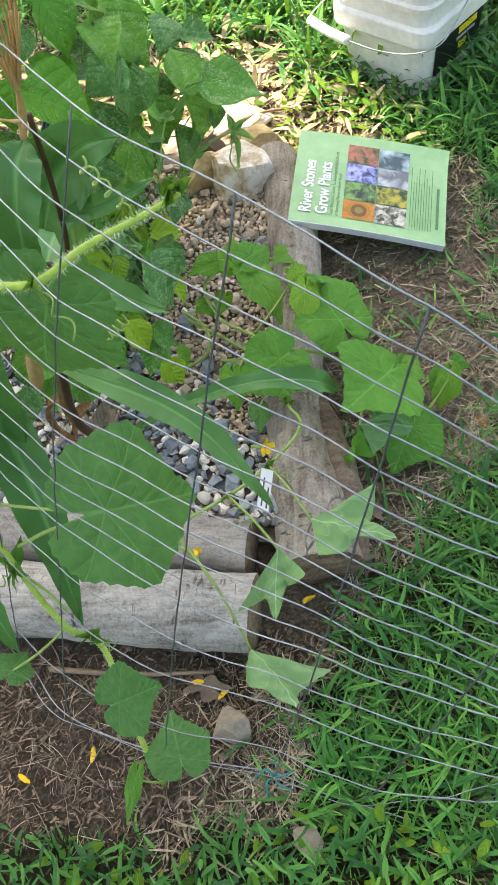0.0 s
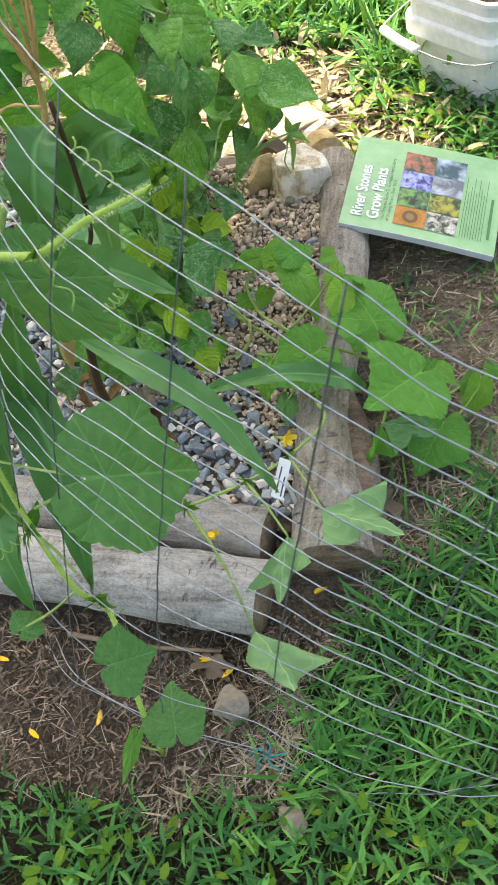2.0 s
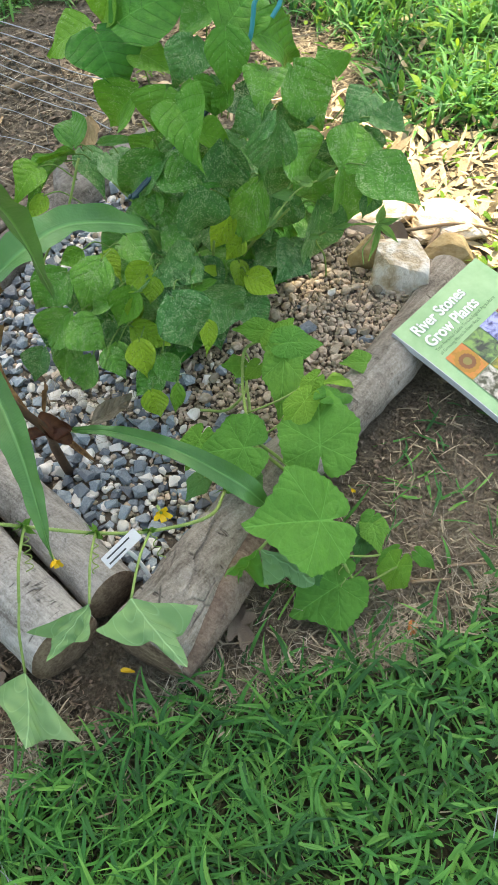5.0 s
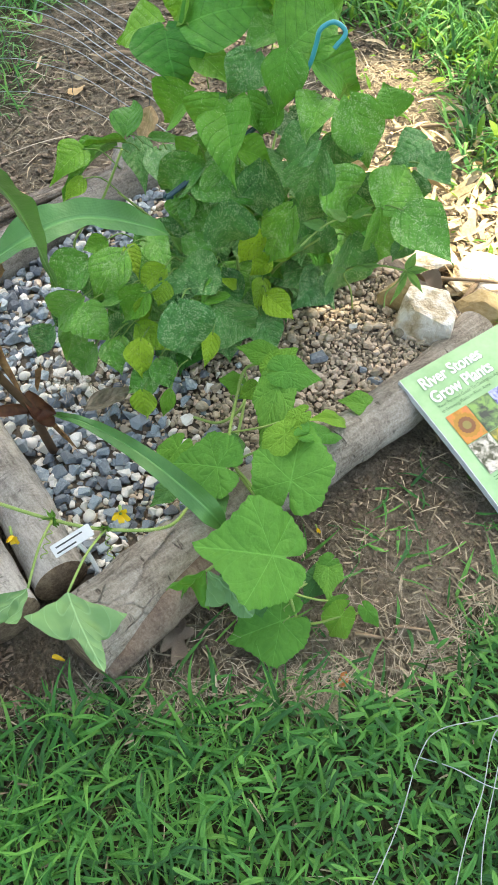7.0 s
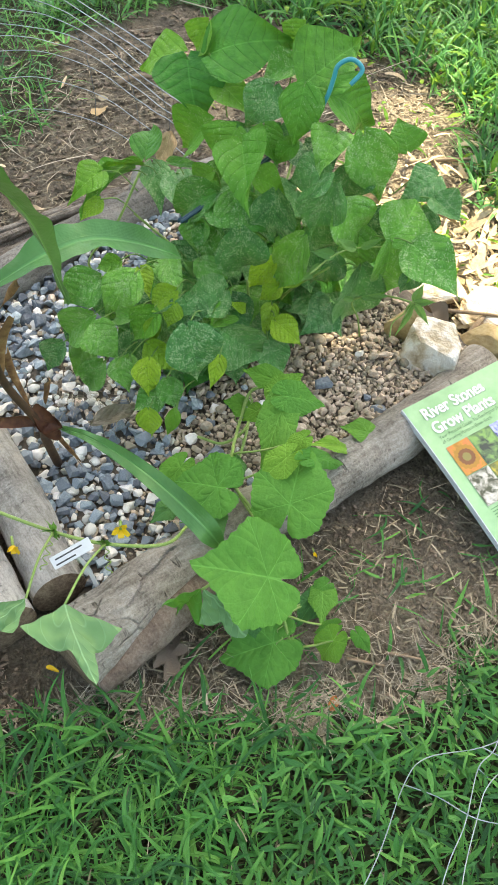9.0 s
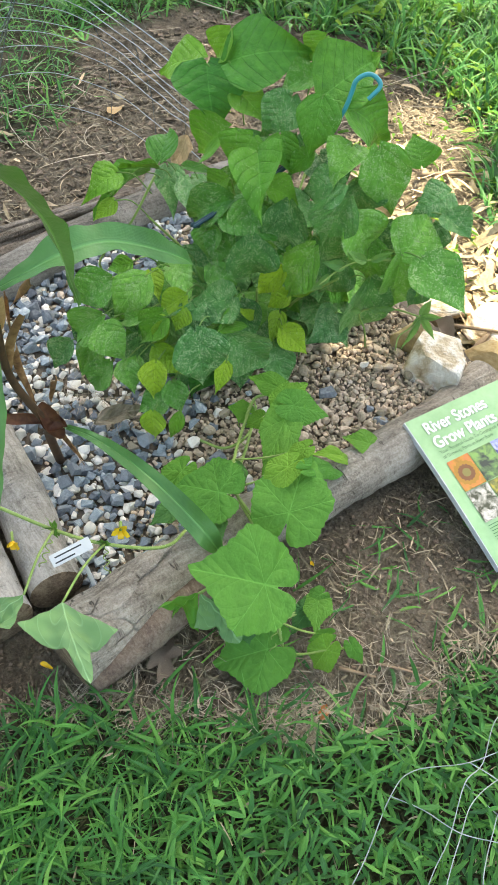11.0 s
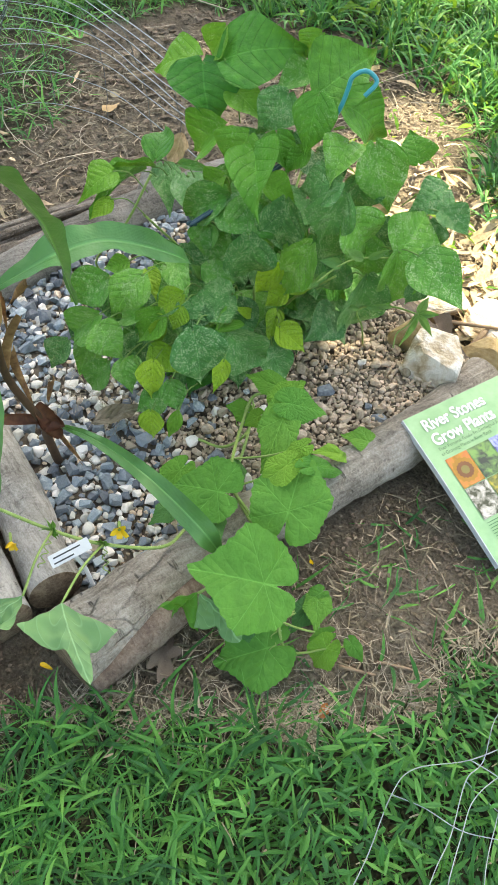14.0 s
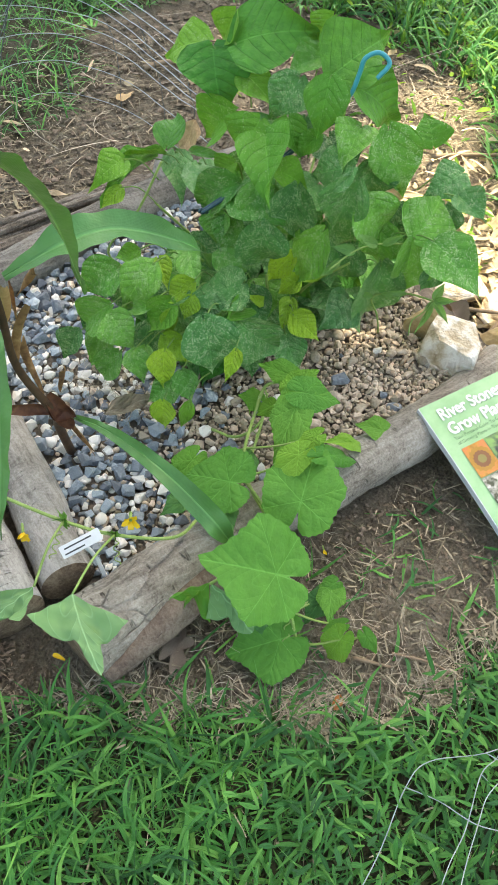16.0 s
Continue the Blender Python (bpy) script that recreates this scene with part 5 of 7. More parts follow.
def hanging_leaf(plant, base, left, tip, right, core, seed, material=None, drawn=0.48):
    """A limp leaf between its stalk and three corners, edges drawn in, underside out."""
    b, a, t, c = (Vector(q) for q in (base, left, tip, right))
    nrm = (a - b).cross(c - b).normalized()
    n = 22
    v, uv = [], []
    for i in range(n + 1):
        for j in range(n + 1):
            x, y = i / n, j / n
            p = b * (1 - x) * (1 - y) + a * x * (1 - y) + c * (1 - x) * y + t * x * y
            mid = (b + t) / 2
            edge = max(x, y)
            low = min(x, y) / (edge + 1e-6)
            draw = drawn * edge ** 3 * math.sin(math.pi * low) ** 2 + 0.05 * edge ** 6 * low ** 4
            draw += 0.012 * edge ** 8 * math.sin(46 * low + seed) + 0.02 * edge ** 4 * math.sin(9 * low + 2 * seed)
            p = p.lerp(b.lerp(mid, 0.9), draw)
            ang = math.atan2(y + 1e-6, x + 1e-6)
            r = math.hypot(x, y)
            p = p + nrm * (0.020 * (x - y) ** 2 + 0.0065 * r * math.cos(ang * 8 + 0.4 * seed) + 0.004 * r * r * math.sin(13 * ang + seed) + 0.0016 * math.sin(14 * x + 11 * y + seed))
            v.append(p + Vector((0, 0, -0.010 * r * r)))
            uv.append((0.5 + 0.6 * (y - x), 0.02 + 0.5 * (x + y)))
    f = [(i * (n + 1) + j, i * (n + 1) + j + 1, (i + 1) * (n + 1) + j + 1, (i + 1) * (n + 1) + j) for i in range(n) for j in range(n)]
    put("hanging_leaf", mesh_from("hanging_leaf", v, f, uv), material or CUKE[1], plant, "limp leaf showing its pale underside")
    m = (b + Vector(core)) / 2 + Vector((0, 0, 0.012))
    rod("stalk", [core, tuple(m), base], 0.0017, STEM, plant, sides=6, steps=5)


for at, size, sd in (((-0.014, 0.237, 0.167), 0.020, 11), ((0.036, 0.286, 0.157), 0.016, 12), ((-0.08, 0.18, 0.192), 0.020, 13), ((0.058, 0.405, 0.132), 0.018, 14)):
    node_clump(vine, at, size, sd)
hanging_leaf(vine, (0.094, 0.196, 0.170), (0.105, 0.131, 0.176), (0.200, 0.178, 0.165), (0.176, 0.232, 0.172), (0.036, 0.286, 0.157), 1)
hanging_leaf(vine, (0.052, 0.162, 0.160), (0.004, 0.108, 0.120), (0.047, 0.084, 0.140), (0.088, 0.140, 0.150), (-0.014, 0.237, 0.167), 2)
hanging_leaf(vine, (0.010, 0.063, 0.080), (-0.004, 0.018, 0.092), (0.060, 0.000, 0.050), (0.096, 0.052, 0.020), (-0.02, 0.11, 0.16), 3, drawn=0.16)
hanging_leaf(vine, (0.159, 0.356, 0.137), (0.136, 0.305, 0.144), (0.130, 0.330, 0.080), (0.165, 0.350, 0.085), (0.17, 0.40, 0.13), 4, CUKE[0])
hanging_leaf(vine, (0.160, 0.357, 0.137), (0.170, 0.350, 0.095), (0.236, 0.374, 0.120), (0.215, 0.392, 0.140), (0.17, 0.40, 0.13), 5)
rod("side_stem", [(-0.02, 0.11, 0.16), (-0.045, 0.14, 0.185), (-0.08, 0.18, 0.19)], 0.002, STEM, vine, sides=7)
rod("side_stem", [(-0.056, 0.542, 0.07), (0.031, 0.507, 0.1), (0.088, 0.495, 0.105)], 0.0028, STEM, vine, sides=8)
rod("side_stem", [(-0.126, 0.542, 0.05), (-0.083, 0.563, 0.06), (-0.082, 0.608, 0.07), (-0.127, 0.654, 0.07)], 0.0024, STEM, vine, sides=8)
climber = empty("climbing_cucumber", "dark green cucumber plant climbing the wire fence", "plant", (-0.18, 0.03, 0.0))
rod("stem", [(-0.106, -0.084, 0.0), (-0.108, -0.055, 0.13), (-0.141, 0.025, 0.2), (-0.173, 0.035, 0.24), (-0.202, 0.066, 0.32), (-0.219, 0.098, 0.42), (-0.22, 0.125, 0.5), (-0.185, 0.12, 0.62), (-0.112, 0.117, 0.68), (-0.048, 0.096, 0.704), (-0.01, 0.106, 0.722), (0.03, 0.111, 0.738), (0.06, 0.116, 0.75)], 0.0034, VINESTEM, climber, "thick hairy green stem", sides=10, taper=lambda t: 1 - 0.45 * max(0, (t - 0.75) / 0.25))
hairs(climber, [(-0.106, -0.084, 0.0), (-0.108, -0.055, 0.13), (-0.141, 0.025, 0.2), (-0.173, 0.035, 0.24), (-0.202, 0.066, 0.32), (-0.219, 0.098, 0.42), (-0.22, 0.125, 0.5), (-0.185, 0.12, 0.62), (-0.112, 0.117, 0.68), (-0.048, 0.096, 0.704), (-0.01, 0.106, 0.722), (0.03, 0.111, 0.738), (0.06, 0.116, 0.75)], 0.0030, 3200, 0.0034)
node_clump(climber, (-0.048, 0.094, 0.706), 0.014, 1)
node_clump(climber, (-0.188, 0.118, 0.615), 0.034, 2)
node_clump(climber, (-0.20, 0.115, 0.59), 0.030, 3)
node_clump(climber, (0.052, 0.114, 0.752), 0.017, 4, 3)
node_clump(climber, (0.060, 0.115, 0.756), 0.014, 7, 3)
node_clump(climber, (-0.150, 0.030, 0.225), 0.026, 5)
node_clump(climber, (-0.205, 0.068, 0.33), 0.030, 6)
rod("side_stem", [(-0.027, 0.100, 0.384), (-0.075, 0.090, 0.373), (-0.144, 0.090, 0.372), (-0.194, 0.080, 0.352)], 0.0022, STEM, climber, sides=7)
rod("side_stem", [(-0.248, 0.090, 0.377), (-0.229, 0.080, 0.326), (-0.188, 0.060, 0.298), (-0.161, 0.040, 0.277)], 0.0018, STEM, climber, sides=7)
rod("side_stem", [(-0.086, 0.140, 0.713), (-0.099, 0.135, 0.689), (-0.105, 0.125, 0.676)], 0.0030, STEM, climber, sides=7)
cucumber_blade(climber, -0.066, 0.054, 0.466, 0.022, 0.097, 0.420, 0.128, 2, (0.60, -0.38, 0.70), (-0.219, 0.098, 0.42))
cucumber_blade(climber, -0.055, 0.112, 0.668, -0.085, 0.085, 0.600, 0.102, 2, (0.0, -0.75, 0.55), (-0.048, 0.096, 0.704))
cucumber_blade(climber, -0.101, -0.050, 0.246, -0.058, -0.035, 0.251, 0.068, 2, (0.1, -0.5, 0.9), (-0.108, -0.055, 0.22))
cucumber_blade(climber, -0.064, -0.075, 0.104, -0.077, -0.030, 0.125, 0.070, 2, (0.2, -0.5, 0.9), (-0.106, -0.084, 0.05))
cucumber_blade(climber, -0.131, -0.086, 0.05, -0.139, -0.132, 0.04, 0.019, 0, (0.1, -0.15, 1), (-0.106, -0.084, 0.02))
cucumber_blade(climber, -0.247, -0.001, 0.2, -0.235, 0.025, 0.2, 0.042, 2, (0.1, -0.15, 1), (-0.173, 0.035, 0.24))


def flower(plant, at, up, size=0.016, spread=1.0):
    """Five yellow petals round a short green tube."""
    u = Vector(up).normalized()
    x = u.orthogonal().normalized()
    y = u.cross(x)
    v, f = [], []
    for k in range(5):
        a = 2 * math.pi * k / 5
        d, s = x * math.cos(a) + y * math.sin(a), y * math.cos(a) - x * math.sin(a)
        n0 = len(v)
        p = Vector(at)
        for t, w, h in ((0.10, 0.10, 0.0), (0.42, 0.30, 0.35 + 0.1 * math.sin(k * 2.1)), (0.75, 0.27, 0.62 + 0.25 * math.sin(k * 2.1)), (1.02, 0.03, 0.6 + 0.4 * math.sin(k * 1.7))):
            v += [p + (d * t * spread - s * w + u * h * (2 - spread)) * size, p + (d * t * spread + s * w + u * h * (2 - spread)) * size]
        f += [(n0 + 2 * j, n0 + 2 * j + 1, n0 + 2 * j + 3, n0 + 2 * j + 2) for j in range(3)]
    fl = put("flower", mesh_from("flower", v, f), YELLOW, plant, "bright yellow flower")
    rod("flower_tube", [tuple(Vector(at) - u * size * 1.3), tuple(Vector(at) + u * size * 0.1)], size * 0.16, STEM, fl, sides=6)


flower(vine, (0.028, 0.314, 0.158), (0.8, -0.4, 0.4), 0.0145, 0.9)
flower(vine, (-0.074, 0.193, 0.098), (0.9, -0.3, 0.1), 0.013, 0.7)
flower(vine, (0.170, 0.545, 0.07), (0.6, -0.3, 0.2), 0.007, 0.4)
flower(climber, (-0.135, 0.128, 0.69), (0, -0.4, 1), 0.007, 0.4)
flower(climber, (-0.165, 0.108, 0.625), (0.8, -0.4, 0.4), 0.007, 0.35)


def tendril(plant, a, b, turns=5, r=0.004):
    a, b = Vector(a), Vector(b)
    d = (b - a)
    x = d.orthogonal().normalized()
    y = d.normalized().cross(x)
    pts = [a + d * t + (x * math.cos(turns * 6.28 * t) + y * math.sin(turns * 6.28 * t)) * r * min(1, 3 * t) for t in [k / 40 for k in range(41)]]
    v, f = tube(pts, 0.0008, 5)
    put("tendril", mesh_from("tendril", v, f), STEM, plant)


tendril(climber, (0.03, 0.111, 0.738), (0.015, 0.09, 0.80))
tendril(climber, (-0.048, 0.096, 0.704), (-0.03, 0.085, 0.66), 2)
tendril(climber, (-0.01, 0.085, 0.655), (0.005, 0.095, 0.665), 4)
tendril(climber, (-0.13, 0.13, 0.69), (-0.14, 0.16, 0.76), 6, 0.005)
tendril(climber, (-0.16, 0.03, 0.23), (-0.12, 0.02, 0.215), 4, 0.006)
tendril(vine, (-0.014, 0.237, 0.167), (0.02, 0.20, 0.15), 4, 0.004)
tendril(vine, (-0.08, 0.18, 0.192), (-0.05, 0.15, 0.15), 5, 0.005)
tendril(vine, (0.036, 0.286, 0.157), (0.07, 0.27, 0.14), 3, 0.004)
tendril(vine, (0.20, 0.463, 0.06), (0.25, 0.42, 0.03), 4, 0.004)
tendril(vine, (-0.047, 0.576, 0.08), (-0.10, 0.60, 0.10), 4, 0.004)
tendril(climber, (-0.20, 0.07, 0.33), (-0.25, 0.03, 0.31), 5, 0.005)

# ---- corn ----
corn = empty("corn_plant", "corn plant with a dry tassel and arching leaves", "plant", (-0.205, 0.335, 0.02))
rod("stalk", [(-0.225, 0.335, 0.02), (-0.190, 0.312, 0.14), (-0.165, 0.302, 0.20), (-0.176, 0.270, 0.30), (-0.155, 0.262, 0.42), (-0.108, 0.245, 0.58)], 0.0062, STALK, corn, "dark reddish corn stalk", sides=10, taper=lambda t: 1.2 - 0.5 * t)
rod("stalk", [(-0.061, 0.225, 0.744), (-0.070, 0.235, 0.674), (-0.086, 0.245, 0.593), (-0.115, 0.250, 0.550)], 0.0024, STALK, corn, "dark reddish corn stalk", sides=8)
rod("dry_sheath", [(-0.030, 0.200, 0.846), (-0.045, 0.205, 0.801), (-0.072, 0.220, 0.725)], 0.0016, TASSEL, corn, "dry tan sheath", sides=8)


def corn_blade(points, width, seed=0, face=(0.3, -0.35, 0.85), ripple=0.0035, belly=0.25):
    line = spline(points, 14)
    v, uv, f = [], [], []
    n = len(line)
    for i, p in enumerate(line):
        t = i / (n - 1)
        d = (line[min(i + 1, n - 1)] - line[max(i - 1, 0)]).normalized()
        side = d.cross(Vector(face)).normalized()
        up = side.cross(d)
        w = width * 0.5 * (0.16 + 0.84 * min(1, t / belly)) * (1 - max(0, (t - belly - 0.1) / (0.9 - belly)) ** 1.8) + 0.0006
        for k in range(7):
            s = k / 3 - 1
            v.append(p + side * s * w + up * (0.42 * w * abs(s) + ripple * s * s * (math.sin(21 * t + 2.2 * (s > 0) + seed) + 0.6 * math.sin(47 * t + 1.1 * (s > 0) + 2 * seed))))
            uv.append((0.5 + 0.5 * s, t))
    f = [(i * 7 + k, i * 7 + k + 1, (i + 1) * 7 + k + 1, (i + 1) * 7 + k) for i in range(n - 1) for k in range(6)]
    put("leaf", mesh_from("corn_blade", v, f, uv), CORN, corn)


corn_blade([(-0.143, 0.324, 0.197), (-0.07, 0.338, 0.233), (0.025, 0.362, 0.240), (0.100, 0.392, 0.197), (0.130, 0.412, 0.145)], 0.031, 0, belly=0.7)
corn_blade([(-0.158, 0.251, 0.44), (-0.016, 0.196, 0.4), (0.065, 0.142, 0.3)], 0.034, 1)
corn_blade([(-0.181, 0.283, 0.441), (-0.176, 0.364, 0.462), (-0.175, 0.441, 0.454), (-0.167, 0.540, 0.392), (-0.211, 0.600, 0.298)], 0.046, 2)
corn_blade([(-0.074, 0.220, 0.718), (-0.083, 0.258, 0.668), (-0.108, 0.325, 0.565), (-0.149, 0.370, 0.398)], 0.052, 3, (-0.26, 0.69, 0.64))
corn_blade([(-0.066, 0.211, 0.733), (-0.072, 0.188, 0.722), (-0.083, 0.172, 0.675), (-0.090, 0.165, 0.595)], 0.040, 8, (0.1, -0.75, 0.55))
corn_blade([(-0.110, 0.270, 0.600), (-0.083, 0.266, 0.650), (-0.045, 0.258, 0.688), (-0.010, 0.250, 0.700)], 0.066, 9, (0.1, -0.8, 0.5))
corn_blade([(-0.079, 0.240, 0.634), (-0.034, 0.240, 0.647), (0.012, 0.240, 0.667)], 0.018, 4, (0.1, -0.7, 0.7))
corn_blade([(-0.097, 0.200, 0.596), (-0.055, 0.200, 0.590), (0.003, 0.200, 0.556)], 0.036, 5, (0.1, -0.5, 0.8))
corn_blade([(-0.213, 0.200, 0.510), (-0.189, 0.160, 0.421), (-0.168, 0.100, 0.335), (-0.167, 0.050, 0.208)], 0.056, 6, (0.35, -0.7, 0.5))
corn_blade([(-0.243, 0.160, 0.379), (-0.273, 0.100, 0.293), (-0.272, 0.070, 0.251), (-0.256, 0.030, 0.154)], 0.050, 7, (0.2, -0.8, 0.4))
corn_blade([(-0.165, 0.190, 0.560), (-0.191, 0.170, 0.460), (-0.207, 0.160, 0.381), (-0.224, 0.150, 0.260)], 0.046, 10, (0.3, -0.75, 0.45))
corn_blade([(-0.160, 0.140, 0.600), (-0.202, 0.120, 0.491), (-0.248, 0.105, 0.346), (-0.300, 0.100, 0.160)], 0.038, 11, (0.5, -0.7, 0.4))


def husk(points, width, seed, material=HUSK):
    """A dry curled sheath, cupped like a trough."""
    line = spline(points, 8)
    v, f, n = [], [], len(line)
    for i, p in enumerate(line):
        t = i / (n - 1)
        d = (line[min(i + 1, n - 1)] - line[max(i - 1, 0)]).normalized()
        side = d.cross(Vector((math.sin(seed), math.cos(seed), 0.6))).normalized()
        up = side.cross(d)
        w = width * (0.25 + math.sin(math.pi * min(1, 0.1 + 0.9 * t)) ** 0.7)
        for k in range(7):
            a = (k / 3 - 1) * 1.5
            v.append(p + side * math.sin(a) * w * 0.5 + up * (1 - math.cos(a)) * w * 0.45 + Vector((0, 0, 0.002 * math.sin(9 * t + k))))
    f = [(i * 7 + k, i * 7 + k + 1, (i + 1) * 7 + k + 1, (i + 1) * 7 + k) for i in range(n - 1) for k in range(6)]
    put("husk", mesh_from("husk", v, f), material, corn, "dry brown curled husk")


husk([(-0.160, 0.315, 0.45), (-0.195, 0.315, 0.42), (-0.225, 0.305, 0.37)], 0.011, 1)
husk([(-0.172, 0.306, 0.215), (-0.160, 0.312, 0.205), (-0.143, 0.324, 0.199)], 0.024, 2, REDHUSK)
husk([(-0.155, 0.310, 0.205), (-0.180, 0.286, 0.203), (-0.205, 0.258, 0.196), (-0.222, 0.240, 0.180)], 0.013, 3, REDHUSK)
husk([(-0.170, 0.300, 0.235), (-0.158, 0.308, 0.205), (-0.150, 0.318, 0.170)], 0.020, 8, REDHUSK)
husk([(-0.160, 0.315, 0.195), (-0.150, 0.330, 0.15), (-0.148, 0.345, 0.10)], 0.007, 9)
husk([(-0.165, 0.310, 0.190), (-0.170, 0.335, 0.13), (-0.150, 0.345, 0.09)], 0.006, 10)
husk([(-0.185, 0.285, 0.33), (-0.215, 0.295, 0.30), (-0.222, 0.300, 0.25), (-0.205, 0.305, 0.20)], 0.010, 11)
husk([(-0.183, 0.278, 0.428), (-0.194, 0.275, 0.391), (-0.205, 0.278, 0.352)], 0.015, 12, TASSEL)
husk([(-0.192, 0.290, 0.42), (-0.208, 0.292, 0.385), (-0.218, 0.295, 0.335)], 0.009, 13)
husk([(-0.185, 0.335, 0.25), (-0.215, 0.345, 0.21), (-0.235, 0.34, 0.16)], 0.012, 4)
husk([(-0.165, 0.30, 0.40), (-0.18, 0.28, 0.34), (-0.18, 0.27, 0.29)], 0.011, 5)
husk([(-0.08, 0.225, 0.70), (-0.055, 0.205, 0.76), (-0.045, 0.19, 0.81)], 0.003, 6, TASSEL)
rnd = random.Random(31)
for k in range(14):
    a = 0.8 * k
    reach_ = rnd.uniform(0.008, 0.022)
    top = (-0.030 + reach_ * math.cos(a), 0.180 + reach_ * math.sin(a), 0.835 + 0.035 * rnd.random())
    mid_ = tuple((p + q) / 2 + rnd.uniform(-0.003, 0.003) for p, q in zip((-0.056, 0.210, 0.768), top))
    rod("tassel_branch", [(-0.056, 0.210, 0.768), mid_, top], 0.0008, TASSEL, corn, "dry tan tassel", sides=5, taper=lambda t: 0.75 + 0.5 * abs(math.sin(17 * t)))
    spike = Vector(mid_).lerp(Vector(top), rnd.random())
    rod("tassel_branch", [tuple(spike), tuple(spike + Vector((rnd.uniform(-0.006, 0.006), rnd.uniform(-0.006, 0.002), 0.008)))], 0.0011, HUSK, corn, "dry brown spikelet", sides=5, taper=lambda t: 1.1 - t)
rod("tassel_branch", [(-0.060, 0.208, 0.750), (-0.085, 0.200, 0.757), (-0.115, 0.19, 0.735)], 0.0015, TASSEL, corn, "dry tan tassel", sides=6, taper=lambda t: 0.8 + 0.35 * math.sin(24 * t))


# ---- wire fence ----
FOOT = [(-0.86, 0.975), (-0.92, 0.972), (-1.0, 0.968), (-1.17, 0.945), (-1.31, 0.87), (-1.34, 0.74), (-1.22, 0.60), (-1.06, 0.52), (-0.90, 0.47), (-0.75, 0.42), (-0.62, 0.35),
        (-0.49, 0.26), (-0.40, 0.16), (-0.34, 0.09), (-0.29, 0.03), (-0.235, -0.01), (-0.105, -0.06), (0.03, -0.075), (0.125, -0.10), (0.212, -0.10), (0.31, -0.08), (0.42, -0.04), (0.52, -0.01)]
HEAD = [(-0.46, 0.80, 0.43), (-0.66, 0.81, 0.42), (-0.87, 0.82, 0.41), (-1.08, 0.83, 0.40), (-1.26, 0.80, 0.38), (-1.38, 0.72, 0.36), (-1.30, 0.62, 0.34), (-1.15, 0.57, 0.36), (-0.92, 0.52, 0.42), (-0.70, 0.50, 0.52), (-0.52, 0.50, 0.66),
        (-0.33, 0.46, 0.78), (-0.23, 0.38, 0.82), (-0.137, 0.291, 0.84), (-0.053, 0.183, 0.84), (0.027, 0.096, 0.835), (0.111, 0.024, 0.823), (0.197, -0.033, 0.80), (0.291, -0.080, 0.765), (0.39, -0.123, 0.744), (0.474, -0.143, 0.724), (0.56, -0.155, 0.70), (0.65, -0.15, 0.66)]
LEVELS = (1.0, 0.966, 0.932, 0.898, 0.865, 0.831, 0.797, 0.763, 0.73, 0.697, 0.663, 0.629, 0.595, 0.509, 0.41, 0.23, 0.012)
foot, heads = spline([(x, y, 0.008) for x, y in FOOT], 8), spline(HEAD, 8)


def net(i, u):
    """The place of the netting at step i along it and u of its height, with sag and dents."""
    p = foot[i] + (heads[i] - foot[i]) * u
    q = Vector((i * 0.085, u * 3.0, 3.7))
    dent = 0.012 * noise.noise(q) + 0.004 * noise.noise(q * 3.1)
    nrm = (foot[min(i + 1, len(foot) - 1)] - foot[max(i - 1, 0)]).cross(Vector((0, 0, 1))).normalized()
    return p + nrm * (dent + 0.03 * math.sin(math.pi * u)) + Vector((0, 0, 0.005 * noise.noise(q * 1.9 + Vector((0, u * 20, 0)))))


fence = empty("wire_fence", "sagging galvanised wire garden fence bent round the bed", "fence", (0.03, -0.075, 0))
for k, u in enumerate(LEVELS):
    v, f = tube([net(i, u) for i in range(80 if k % 3 and k < 13 else 0, len(foot))], 0.00060, 5, None if k % 3 and k < 13 else (lambda t: 1 + 0.9 * max(0, 1 - t / 0.4)))
    put("line_wire", mesh_from("line_wire", v, f), WIRE, fence)
for i in range(0, len(foot), 8):
    v, f = tube([net(i, u / 40) for u in range(41)], 0.00072, 5)
    put("stay_wire", mesh_from("stay_wire", v, f), DARKWIRE, fence, "darker upright wire")
v, f = tube(spline([(-0.30, 0.06, 0.012), (-0.235, -0.005, 0.03), (-0.105, -0.052, 0.03), (0.03, -0.07, 0.015), (0.10, -0.095, 0.01), (0.19, -0.12, 0.01)], 10), 0.0008, 5)
put("loose_wire", mesh_from("loose_wire", v, f), WIRE, fence)
for k in range(5):
    a = 1.3 * k
    rod("cord_tie", [(0.035, -0.075, 0.012), (0.035 + 0.012 * math.cos(a), -0.075 + 0.012 * math.sin(a), 0.022), (0.035 + 0.026 * math.cos(a + 0.5), -0.078 + 0.022 * math.sin(a + 0.5), 0.010)], 0.0013, TEAL, fence, "teal cord knot", sides=5)

